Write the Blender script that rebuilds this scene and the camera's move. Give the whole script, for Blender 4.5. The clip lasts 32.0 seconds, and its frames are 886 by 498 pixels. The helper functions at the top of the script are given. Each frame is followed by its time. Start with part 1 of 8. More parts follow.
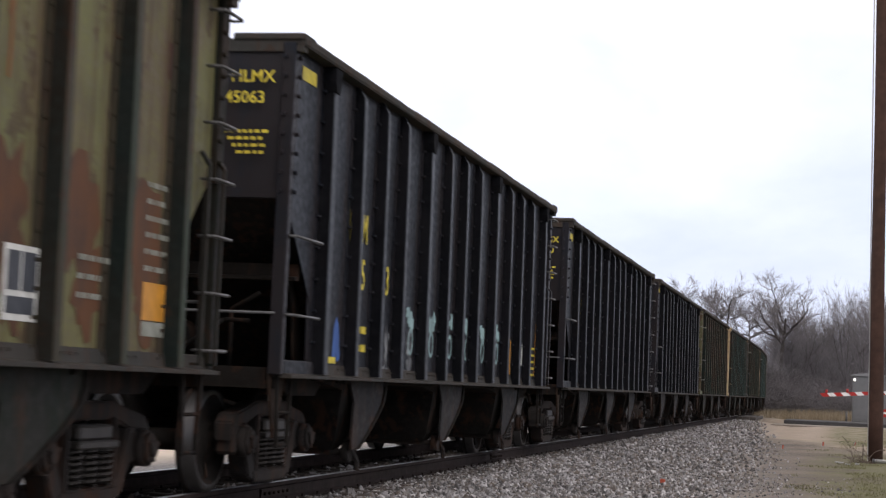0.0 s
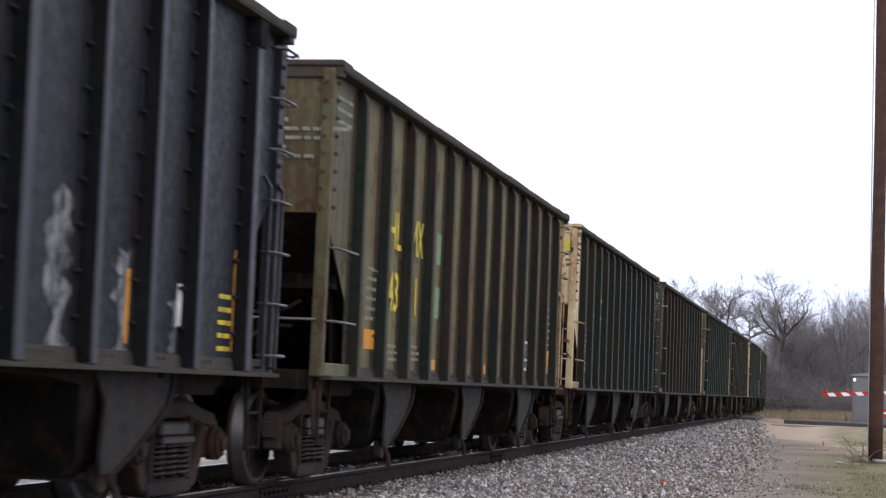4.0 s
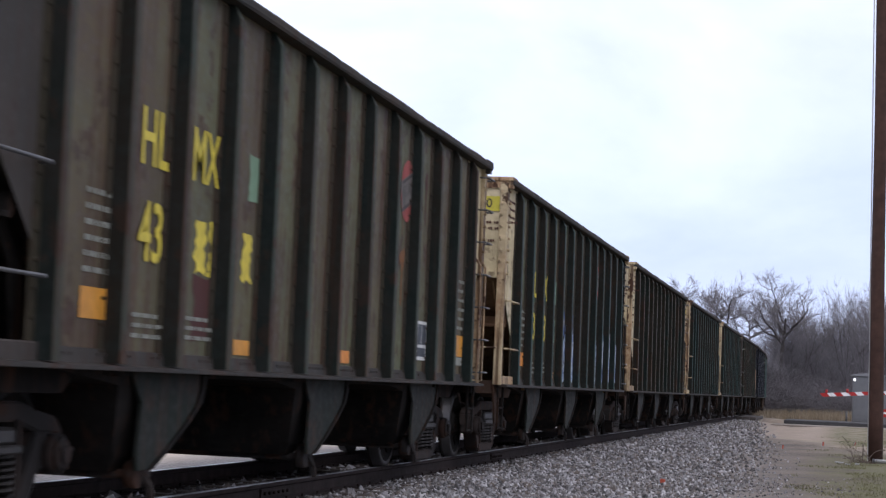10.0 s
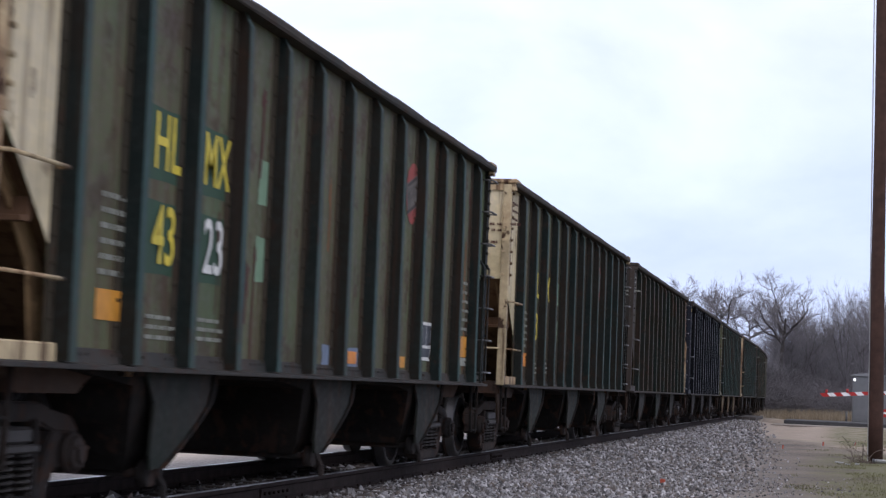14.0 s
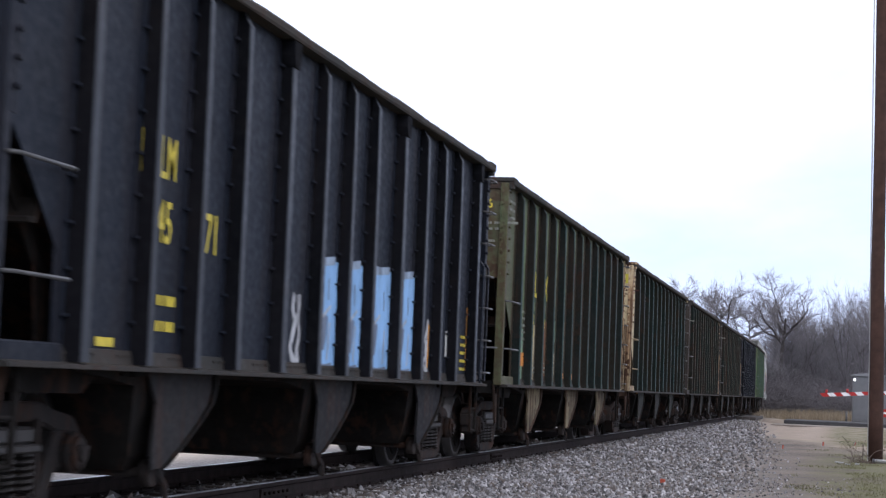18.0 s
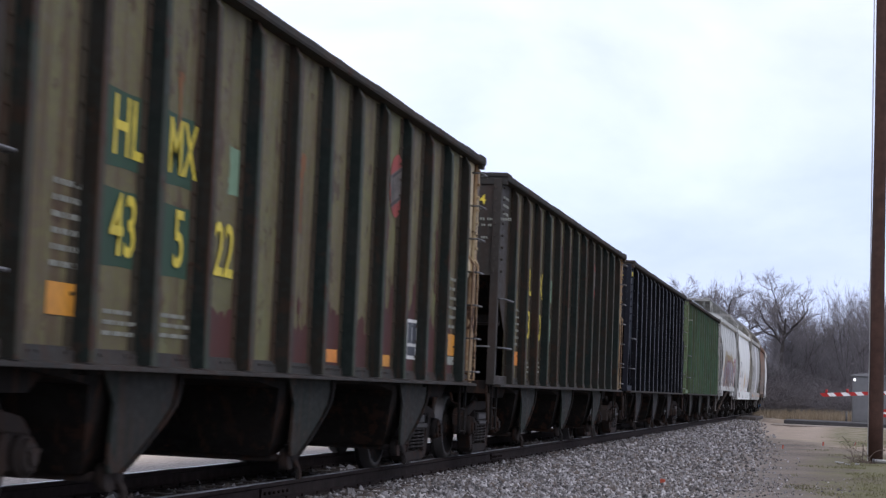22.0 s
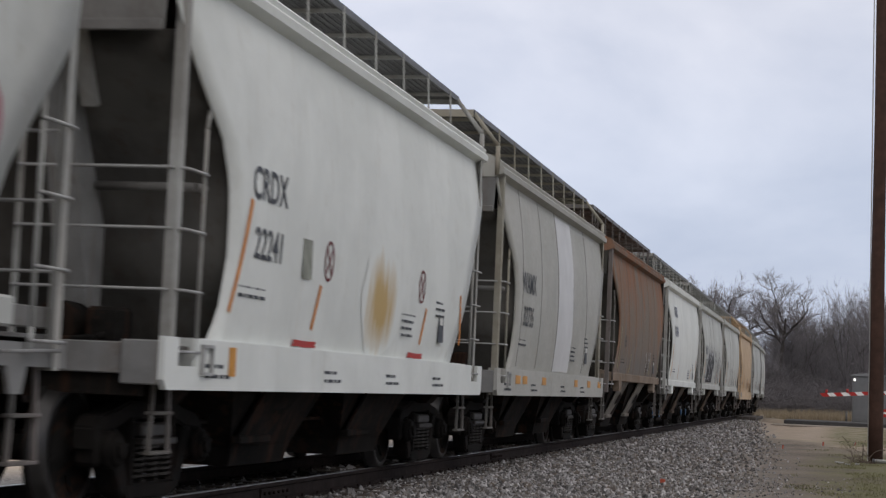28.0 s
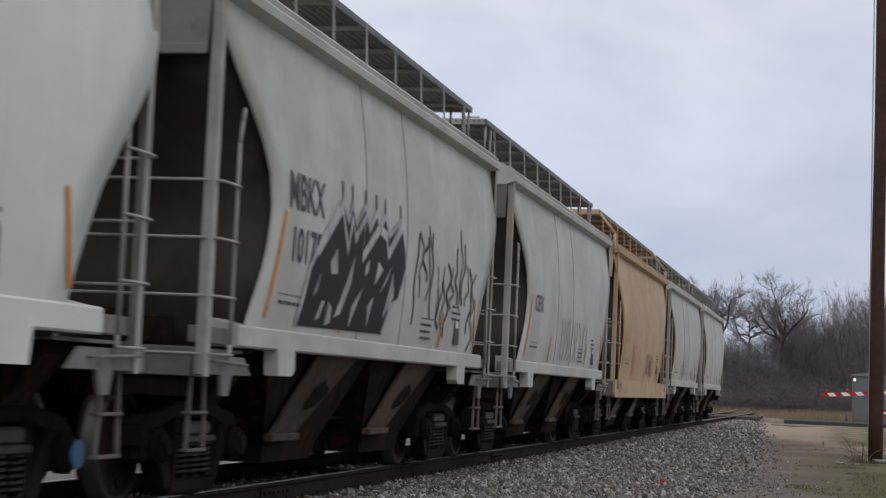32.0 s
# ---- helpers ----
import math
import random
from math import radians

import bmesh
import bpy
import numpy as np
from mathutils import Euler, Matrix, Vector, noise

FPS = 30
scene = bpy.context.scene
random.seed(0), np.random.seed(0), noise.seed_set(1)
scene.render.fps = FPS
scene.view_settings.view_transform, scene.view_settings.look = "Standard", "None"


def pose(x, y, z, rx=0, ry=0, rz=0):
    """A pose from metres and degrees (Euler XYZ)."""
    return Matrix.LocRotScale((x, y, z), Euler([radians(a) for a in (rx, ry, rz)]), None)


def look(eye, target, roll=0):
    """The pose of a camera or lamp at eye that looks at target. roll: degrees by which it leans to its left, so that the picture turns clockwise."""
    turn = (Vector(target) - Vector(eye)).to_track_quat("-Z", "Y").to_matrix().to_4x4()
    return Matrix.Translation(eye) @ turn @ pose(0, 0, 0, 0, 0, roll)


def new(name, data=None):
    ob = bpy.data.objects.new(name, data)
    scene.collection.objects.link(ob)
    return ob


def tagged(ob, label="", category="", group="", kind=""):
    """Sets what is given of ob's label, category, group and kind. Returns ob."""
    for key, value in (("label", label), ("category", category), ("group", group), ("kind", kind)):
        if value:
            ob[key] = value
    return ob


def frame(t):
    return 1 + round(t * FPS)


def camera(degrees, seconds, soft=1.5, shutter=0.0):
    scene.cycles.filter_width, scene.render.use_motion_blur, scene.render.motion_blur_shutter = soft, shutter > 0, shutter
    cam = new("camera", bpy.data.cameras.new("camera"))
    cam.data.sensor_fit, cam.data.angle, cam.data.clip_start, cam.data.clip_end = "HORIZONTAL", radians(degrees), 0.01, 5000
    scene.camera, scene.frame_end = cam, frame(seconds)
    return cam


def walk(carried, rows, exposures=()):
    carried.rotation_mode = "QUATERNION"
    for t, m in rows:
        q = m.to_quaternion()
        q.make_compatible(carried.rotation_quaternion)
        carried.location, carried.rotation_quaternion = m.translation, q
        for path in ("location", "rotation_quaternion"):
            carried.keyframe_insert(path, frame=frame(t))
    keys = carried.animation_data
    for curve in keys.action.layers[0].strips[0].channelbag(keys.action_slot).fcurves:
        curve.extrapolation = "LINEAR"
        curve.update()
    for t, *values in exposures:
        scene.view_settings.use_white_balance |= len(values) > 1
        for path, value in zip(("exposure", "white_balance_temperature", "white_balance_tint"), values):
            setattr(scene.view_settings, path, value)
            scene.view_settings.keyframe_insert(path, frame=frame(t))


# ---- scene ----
import colorsys

# camera: stands still beside the line
SECONDS = 32.0
YAW, PITCH, ROLL = 12.29, 4.19, 2.49
EYE = Vector((0.0, 0.0, 1.024))
AHEAD = Vector((-math.sin(radians(YAW)) * math.cos(radians(PITCH)),
                math.cos(radians(YAW)) * math.cos(radians(PITCH)), math.sin(radians(PITCH))))
cam = camera(27.09, SECONDS, soft=1.3, shutter=0.22)
STAND = look(EYE, EYE + 10 * AHEAD, ROLL)
walk(cam, [(0.0, STAND), (SECONDS, STAND)],
     exposures=[(0.0, 0.1, 6660, 17), (1.0, 0.48, 6560, 17), (2.0, 0.66, 6560, 16), (3.0, 0.74, 6600, 16), (5.5, 0.0, 5920, 20), (10.0, 0.02, 5920, 20),
                (14.5, 0.0, 5890, 20), (17.0, 0.1, 5890, 20), (18.0, 0.28, 5860, 18), (19.0, 0.47, 6060, 19), (20.0, -0.03, 5920, 20), (21.0, -0.06, 5870, 20), (23.0, 0.08, 5920, 20),
                (24.0, 0.12, 5840, 19), (25.0, 0.31, 5770, 17), (25.5, 0.31, 5770, 17), (27.5, -0.42, 6560, 14), (28.0, -0.48, 6560, 14), (29.0, -0.6, 6560, 14),
                (30.0, -0.48, 6600, 14), (31.0, -0.44, 6580, 14), (32.0, -0.56, 6560, 14)])

# world: an overcast winter sky with soft clouds, a weak wide sun
world = bpy.data.worlds.new("world")
scene.world = world
world.use_nodes = True
wn = world.node_tree
wn.nodes.clear()


def wnode(kind, **sets):
    n = wn.nodes.new(kind)
    for k, v in sets.items():
        n.inputs[k].default_value = v
    return n


sky = wn.nodes.new("ShaderNodeTexSky")
sky.sky_type, sky.sun_disc = "NISHITA", False
sky.sun_elevation, sky.sun_rotation = radians(38), radians(-150)
sky_bg = wnode("ShaderNodeBackground", Strength=0.02)
wn.links.new(sky.outputs[0], sky_bg.inputs[0])
wtc = wn.nodes.new("ShaderNodeTexCoord")
wmap = wn.nodes.new("ShaderNodeMapping")
wmap.inputs["Scale"].default_value = (2.6, 2.6, 4.6)
wmap.inputs["Location"].default_value = (0.4, 0.1, 0.35)
wn.links.new(wtc.outputs["Generated"], wmap.inputs[0])
wnoise = wnode("ShaderNodeTexNoise", Scale=1.9, Detail=6.0, Roughness=0.52, Distortion=0.25)
wn.links.new(wmap.outputs[0], wnoise.inputs["Vector"])
wsep = wn.nodes.new("ShaderNodeSeparateXYZ")
wn.links.new(wtc.outputs["Generated"], wsep.inputs[0])
whigh = wn.nodes.new("ShaderNodeValToRGB")
whigh.color_ramp.elements.new(0.11)
whigh.color_ramp.elements.new(0.30)
for e, (p_, c_) in zip(whigh.color_ramp.elements,
                       ((0.0, (0.54, 0.64, 0.86, 1)), (0.11, (0.71, 0.79, 0.95, 1)), (0.30, (0.97, 0.99, 1.04, 1)), (0.75, (1.02, 1.02, 1.02, 1)))):
    e.position, e.color = p_, c_
wn.links.new(wsep.outputs[2], whigh.inputs[0])
wpuff = wn.nodes.new("ShaderNodeValToRGB")
wpuff.color_ramp.elements[0].position, wpuff.color_ramp.elements[0].color = 0.36, (0.88, 0.90, 0.93, 1)
wpuff.color_ramp.elements[1].position, wpuff.color_ramp.elements[1].color = 0.60, (1.17, 1.15, 1.12, 1)
wn.links.new(wnoise.outputs[0], wpuff.inputs[0])
wramp = wn.nodes.new("ShaderNodeMix")
wramp.data_type, wramp.blend_type = "RGBA", "MULTIPLY"
wramp.inputs[0].default_value = 1.0
wn.links.new(whigh.outputs[0], wramp.inputs[6])
wn.links.new(wpuff.outputs[0], wramp.inputs[7])
# the cloud deck thins and brightens over the train's side
wside = wn.nodes.new("ShaderNodeValToRGB")
wside.color_ramp.elements[0].position, wside.color_ramp.elements[0].color = 0.10, (1.22, 1.21, 1.20, 1)
wside.color_ramp.elements[1].position, wside.color_ramp.elements[1].color = 0.45, (1.0, 1.0, 1.0, 1)
wlean = wn.nodes.new("ShaderNodeMath")
wlean.operation = "ADD"
wlean.inputs[1].default_value = 0.5
wn.links.new(wsep.outputs[0], wlean.inputs[0])
wn.links.new(wlean.outputs[0], wside.inputs[0])
wbright = wn.nodes.new("ShaderNodeMix")
wbright.data_type, wbright.blend_type = "RGBA", "MULTIPLY"
wbright.inputs[0].default_value = 1.0
wn.links.new(wramp.outputs[2], wbright.inputs[6])
wn.links.new(wside.outputs[0], wbright.inputs[7])
cloud_bg = wnode("ShaderNodeBackground", Strength=1.0)
wn.links.new(wbright.outputs[2], cloud_bg.inputs[0])
wadd = wn.nodes.new("ShaderNodeAddShader")
wout = wn.nodes.new("ShaderNodeOutputWorld")
wn.links.new(sky_bg.outputs[0], wadd.inputs[0])
wn.links.new(cloud_bg.outputs[0], wadd.inputs[1])
wn.links.new(wadd.outputs[0], wout.inputs[0])

sun = new("sun", bpy.data.lights.new("sun", "SUN"))
sun.data.energy, sun.data.angle, sun.data.color = 0.7, radians(25), (1.0, 0.96, 0.9)
sun.matrix_world = look((40, -60, 60), (0, 0, 0))


# ---- materials ----
class Mat:
    """A small wrapper round a node material."""

    def __init__(self, name, rough=0.7, metal=0.0, spec=0.3):
        self.m = bpy.data.materials.new(name)
        self.m.use_nodes = True
        self.t = self.m.node_tree
        self.b = self.t.nodes["Principled BSDF"]
        self.b.inputs["Roughness"].default_value = rough
        self.b.inputs["Metallic"].default_value = metal
        self.b.inputs["Specular IOR Level"].default_value = spec
        self.co = self.t.nodes.new("ShaderNodeTexCoord")

    def coords(self, scale=(1, 1, 1), space="Object", shift=None):
        n = self.t.nodes.new("ShaderNodeMapping")
        n.inputs["Scale"].default_value = scale
        self.t.links.new(self.co.outputs[space], n.inputs[0])
        if shift is not None:
            self.t.links.new(shift, n.inputs["Location"])
        return n.outputs[0]

    def random(self):
        n = self.t.nodes.new("ShaderNodeObjectInfo")
        return n.outputs["Random"]

    def island(self):
        n = self.t.nodes.new("ShaderNodeNewGeometry")
        return n.outputs["Random Per Island"]

    def noise(self, vec, scale, detail=4.0, rough=0.55, dist=0.0):
        n = self.t.nodes.new("ShaderNodeTexNoise")
        for k, v in (("Scale", scale), ("Detail", detail), ("Roughness", rough), ("Distortion", dist)):
            n.inputs[k].default_value = v
        if vec is not None:
            self.t.links.new(vec, n.inputs["Vector"])
        return n.outputs[0]

    def ramp(self, fac, *stops):
        n = self.t.nodes.new("ShaderNodeValToRGB")
        el = n.color_ramp.elements
        while len(el) < len(stops):
            el.new(0.5)
        for e, (p, c) in zip(el, stops):
            e.position = p
            e.color = (*c, 1) if not isinstance(c, float) else (c, c, c, 1)
        self.t.links.new(fac, n.inputs[0])
        return n.outputs[0]

    def mix(self, fac, a, b, kind="MIX"):
        n = self.t.nodes.new("ShaderNodeMix")
        n.data_type, n.blend_type = "RGBA", kind
        for sock, v in ((n.inputs[0], fac), (n.inputs[6], a), (n.inputs[7], b)):
            if isinstance(v, bpy.types.NodeSocket):
                self.t.links.new(v, sock)
            elif isinstance(v, (int, float)):
                sock.default_value = v
            else:
                sock.default_value = (*v, 1)
        return n.outputs[2]

    def math(self, op, a, b=0.0):
        n = self.t.nodes.new("ShaderNodeMath")
        n.operation = op
        for sock, v in ((n.inputs[0], a), (n.inputs[1], b)):
            if isinstance(v, bpy.types.NodeSocket):
                self.t.links.new(v, sock)
            else:
                sock.default_value = v
        return n.outputs[0]

    def color(self, c):
        s = self.b.inputs["Base Color"]
        if isinstance(c, bpy.types.NodeSocket):
            self.t.links.new(c, s)
        else:
            s.default_value = (*c, 1)
        return self

    def rough(self, s):
        self.t.links.new(s, self.b.inputs["Roughness"])
        return self

    def bump(self, h, strength=0.3, dist=0.02):
        n = self.t.nodes.new("ShaderNodeBump")
        n.inputs["Strength"].default_value, n.inputs["Distance"].default_value = strength, dist
        self.t.links.new(h, n.inputs["Height"])
        self.t.links.new(n.outputs[0], self.b.inputs["Normal"])
        return self


def paint(name, base, second=None, rust=0.45, grime=0.5, rough=0.6, rust_tint=(0.060, 0.028, 0.016), seed=0.0, panels=0.0, third=None, mottle=1.0, spec=0.11):
    """Weathered car paint: panels faded each in its own way, rust in vertical streaks, rust with painted-in shade along
    the ribs, blotches and dirt.
    """
    k = Mat(name, rough, 0.0, spec)
    second = second or tuple(c * 0.75 for c in base)
    third = third or second
    shift = k.math("ADD", k.math("MULTIPLY", k.random(), 37.0), seed)
    v1 = k.coords((0.6, 0.6, 0.35), shift=shift)
    c = k.mix(k.ramp(k.noise(v1, 1.6, 5), (0.44, 0.0), (0.56, 1.0)), base, second)
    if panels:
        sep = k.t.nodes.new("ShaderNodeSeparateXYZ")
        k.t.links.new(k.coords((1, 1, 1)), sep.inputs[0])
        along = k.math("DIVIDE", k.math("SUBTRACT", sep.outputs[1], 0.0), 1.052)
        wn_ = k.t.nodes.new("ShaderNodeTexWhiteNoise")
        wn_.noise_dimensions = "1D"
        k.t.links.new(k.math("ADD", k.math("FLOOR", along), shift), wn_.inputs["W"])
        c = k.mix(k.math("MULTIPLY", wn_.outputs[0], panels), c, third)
        # Rust by each rib, set to its near side to shade the panel there too.
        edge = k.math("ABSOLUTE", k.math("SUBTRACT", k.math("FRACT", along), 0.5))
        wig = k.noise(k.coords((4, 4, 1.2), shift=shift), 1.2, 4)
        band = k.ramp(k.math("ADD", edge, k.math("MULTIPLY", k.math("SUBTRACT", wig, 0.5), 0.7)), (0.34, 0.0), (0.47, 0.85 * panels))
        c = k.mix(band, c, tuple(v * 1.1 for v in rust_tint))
    fine = k.noise(k.coords((3, 3, 3), shift=shift), 5.0, 4)
    c = k.mix(k.ramp(fine, (0.45, 0.0), (0.65, 0.40 * mottle)), c, tuple(min(1, v * 1.4 + 0.01) for v in base))
    streak = k.noise(k.coords((6.0, 6.0, 0.30), shift=shift), 1.5, 5, 0.6, 0.3)
    c = k.mix(k.ramp(streak, (0.58 - 0.14 * rust, 0.0), (0.66 - 0.12 * rust, min(1.0, rust * 1.35))), c, rust_tint)
    patch_ = k.noise(k.coords((1.4, 1.4, 1.1), shift=shift), 2.3, 6, 0.65)
    c = k.mix(k.ramp(patch_, (0.61 - 0.08 * rust, 0.0), (0.635 - 0.07 * rust, min(1.0, rust * 1.6))), c,
              tuple(v * 0.8 for v in rust_tint))
    dirt = k.noise(k.coords((1.0, 1.0, 2.2), shift=shift), 1.1, 5, 0.6)
    c = k.mix(k.ramp(dirt, (0.42, 0.0), (0.66, grime)), c, (0.030, 0.027, 0.024))
    k.color(c)
    k.rough(k.ramp(fine, (0.3, rough - 0.1), (0.7, min(1.0, rough + 0.2))))
    k.bump(k.noise(k.coords((0.9, 0.9, 0.6), shift=shift), 2.2, 3), 0.35 * mottle, 0.03)
    return k.m


def plain(name, base, rough=0.6, metal=0.0, var=0.3, scale=6.0, bump=0.15, spec=0.3):
    k = Mat(name, rough, metal, spec)
    n = k.noise(k.coords((1, 1, 1)), scale, 5)
    c = k.mix(k.ramp(n, (0.3, 0.0), (0.7, 1.0)), tuple(v * (1 - var) for v in base),
              tuple(min(1, v * (1 + var)) for v in base))
    n2 = k.noise(k.coords((1, 1, 1)), scale * 0.17, 3)
    c = k.mix(k.ramp(n2, (0.35, 0.0), (0.7, 0.35)), c, tuple(v * 0.6 for v in base))
    k.color(c)
    if bump:
        k.bump(n, bump, 0.01)
    return k.m


M = {}
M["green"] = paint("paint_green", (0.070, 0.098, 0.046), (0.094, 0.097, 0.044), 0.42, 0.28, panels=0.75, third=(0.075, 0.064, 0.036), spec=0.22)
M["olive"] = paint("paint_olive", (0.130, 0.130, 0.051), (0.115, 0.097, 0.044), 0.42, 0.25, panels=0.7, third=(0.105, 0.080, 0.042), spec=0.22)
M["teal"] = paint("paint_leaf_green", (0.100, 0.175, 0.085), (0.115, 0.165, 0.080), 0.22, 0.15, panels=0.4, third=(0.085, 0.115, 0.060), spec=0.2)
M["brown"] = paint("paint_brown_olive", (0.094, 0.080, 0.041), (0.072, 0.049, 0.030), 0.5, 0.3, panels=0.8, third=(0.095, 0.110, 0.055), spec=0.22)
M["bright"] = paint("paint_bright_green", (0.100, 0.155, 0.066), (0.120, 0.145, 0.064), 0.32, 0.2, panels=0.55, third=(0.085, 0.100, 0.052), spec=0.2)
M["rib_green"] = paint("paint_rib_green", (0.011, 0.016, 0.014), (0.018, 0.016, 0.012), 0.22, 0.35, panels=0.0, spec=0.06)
M["rail_top"] = paint("top_rail_grime", (0.036, 0.036, 0.033), (0.050, 0.042, 0.034), 0.3, 0.3, 0.8)
M["end_dark"] = paint("end_paint_dark_brown", (0.040, 0.036, 0.031), (0.052, 0.043, 0.036), 0.2, 0.3, 0.6, (0.05, 0.026, 0.017))
M["rib_teal"] = paint("paint_rib_blue_green", (0.030, 0.058, 0.054), (0.036, 0.050, 0.044), 0.22, 0.3)
M["rib_leaf"] = paint("paint_rib_leaf_green", (0.058, 0.100, 0.052), (0.070, 0.095, 0.050), 0.2, 0.2)
M["rib_mid"] = paint("paint_rib_olive", (0.032, 0.042, 0.030), (0.045, 0.038, 0.026), 0.5, 0.4)
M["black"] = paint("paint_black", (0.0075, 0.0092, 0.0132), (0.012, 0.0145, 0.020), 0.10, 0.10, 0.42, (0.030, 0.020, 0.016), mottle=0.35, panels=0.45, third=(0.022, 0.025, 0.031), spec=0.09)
# Black ribs: near-black web and lighter face paint shade and light into the colour.
M["web_black"] = paint("rib_web_shaded", (0.0045, 0.005, 0.0065), (0.008, 0.008, 0.010), 0.1, 0.1, 0.8, (0.02, 0.014, 0.011), spec=0.04)
M["rib_black"] = paint("paint_rib_face_lit", (0.036, 0.040, 0.047), (0.027, 0.030, 0.035), 0.10, 0.15, 0.4, (0.05, 0.034, 0.026))
M["navy"] = paint("paint_navy_black", (0.009, 0.012, 0.019), (0.013, 0.0165, 0.025), 0.08, 0.15, 0.5, (0.026, 0.020, 0.018), mottle=0.3, panels=0.3, third=(0.017, 0.021, 0.029), spec=0.08)
M["beige"] = paint("paint_beige", (0.50, 0.42, 0.25), (0.56, 0.49, 0.34), 0.30, 0.2)
M["beige_post"] = paint("paint_beige_worn", (0.46, 0.37, 0.22), (0.34, 0.22, 0.12), 0.6, 0.35)
M["beige_rust"] = paint("paint_beige_rusted", (0.20, 0.125, 0.066), (0.115, 0.064, 0.036), 0.3, 0.3, 0.8, mottle=0.2)
M["sill_rust"] = paint("end_sill_rust", (0.055, 0.034, 0.023), (0.035, 0.024, 0.018), 0.4, 0.4, 0.9)
# Grime taken near black: shade beneath the car and in its ends painted in.
M["under"] = paint("underframe_grime_shaded", (0.0075, 0.007, 0.0065), (0.012, 0.010, 0.0085), 0.3, 0.4, 0.9, spec=0.05)
M["sill_dark"] = paint("sill_grime", (0.034, 0.034, 0.031), (0.048, 0.042, 0.036), 0.3, 0.4, 0.7)
M["flange"] = paint("rib_foot_rust", (0.046, 0.038, 0.025), (0.034, 0.030, 0.019), 0.35, 0.3, 0.85)
M["gusset"] = paint("gusset_stained_beige", (0.30, 0.20, 0.10), (0.20, 0.12, 0.06), 0.3, 0.3, 0.8)
M["rung"] = plain("rung_worn_steel", (0.10, 0.098, 0.095), 0.45, 0.4, 0.3)
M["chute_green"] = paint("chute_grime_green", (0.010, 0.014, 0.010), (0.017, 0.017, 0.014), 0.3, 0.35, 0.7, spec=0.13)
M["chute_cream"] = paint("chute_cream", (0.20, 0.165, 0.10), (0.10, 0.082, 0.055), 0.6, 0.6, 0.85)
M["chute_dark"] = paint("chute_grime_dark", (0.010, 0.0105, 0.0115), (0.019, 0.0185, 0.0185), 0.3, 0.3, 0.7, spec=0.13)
M["cast"] = paint("cast_steel_dirt", (0.019, 0.017, 0.016), (0.036, 0.028, 0.024), 0.4, 0.3, 0.85)
M["wheel"] = paint("wheel_steel_dirt", (0.010, 0.0095, 0.009), (0.017, 0.015, 0.013), 0.3, 0.3, 0.85)
M["rim"] = plain("wheel_rim_worn", (0.065, 0.062, 0.06), 0.36, 0.7, 0.3, 9, 0.0, 0.4)
M["seam"] = plain("weld_seam_shadow", (0.20, 0.20, 0.185), 0.7, 0, 0.2, 3, 0.0)
# Dirty cast steel of the covered cars' trucks, darkened to paint in shade.
M["cast_dark"] = paint("cast_steel_shaded", (0.006, 0.0056, 0.0052), (0.010, 0.0088, 0.008), 0.3, 0.3, 0.9, (0.022, 0.013, 0.010), spec=0.07)
M["bay_brown"] = paint("bay_plate_brown", (0.070, 0.058, 0.048), (0.105, 0.076, 0.055), 0.3, 0.45, 0.85)
M["iron"] = plain("dark_iron", (0.115, 0.115, 0.115), 0.5, 0.5, 0.3)
M["spring"] = plain("spring_steel", (0.050, 0.045, 0.041), 0.55, 0.4, 0.3)
M["white"] = paint("paint_white", (0.70, 0.72, 0.69), (0.65, 0.67, 0.64), 0.04, 0.06, 0.5, (0.34, 0.26, 0.15), mottle=0.08)
M["grey"] = paint("paint_light_grey", (0.50, 0.515, 0.49), (0.44, 0.45, 0.425), 0.07, 0.10, 0.5, (0.30, 0.22, 0.13), mottle=0.1)
M["warm"] = paint("paint_cream_grey", (0.37, 0.368, 0.335), (0.405, 0.40, 0.368), 0.07, 0.08, 0.5, (0.30, 0.20, 0.10), mottle=0.1)


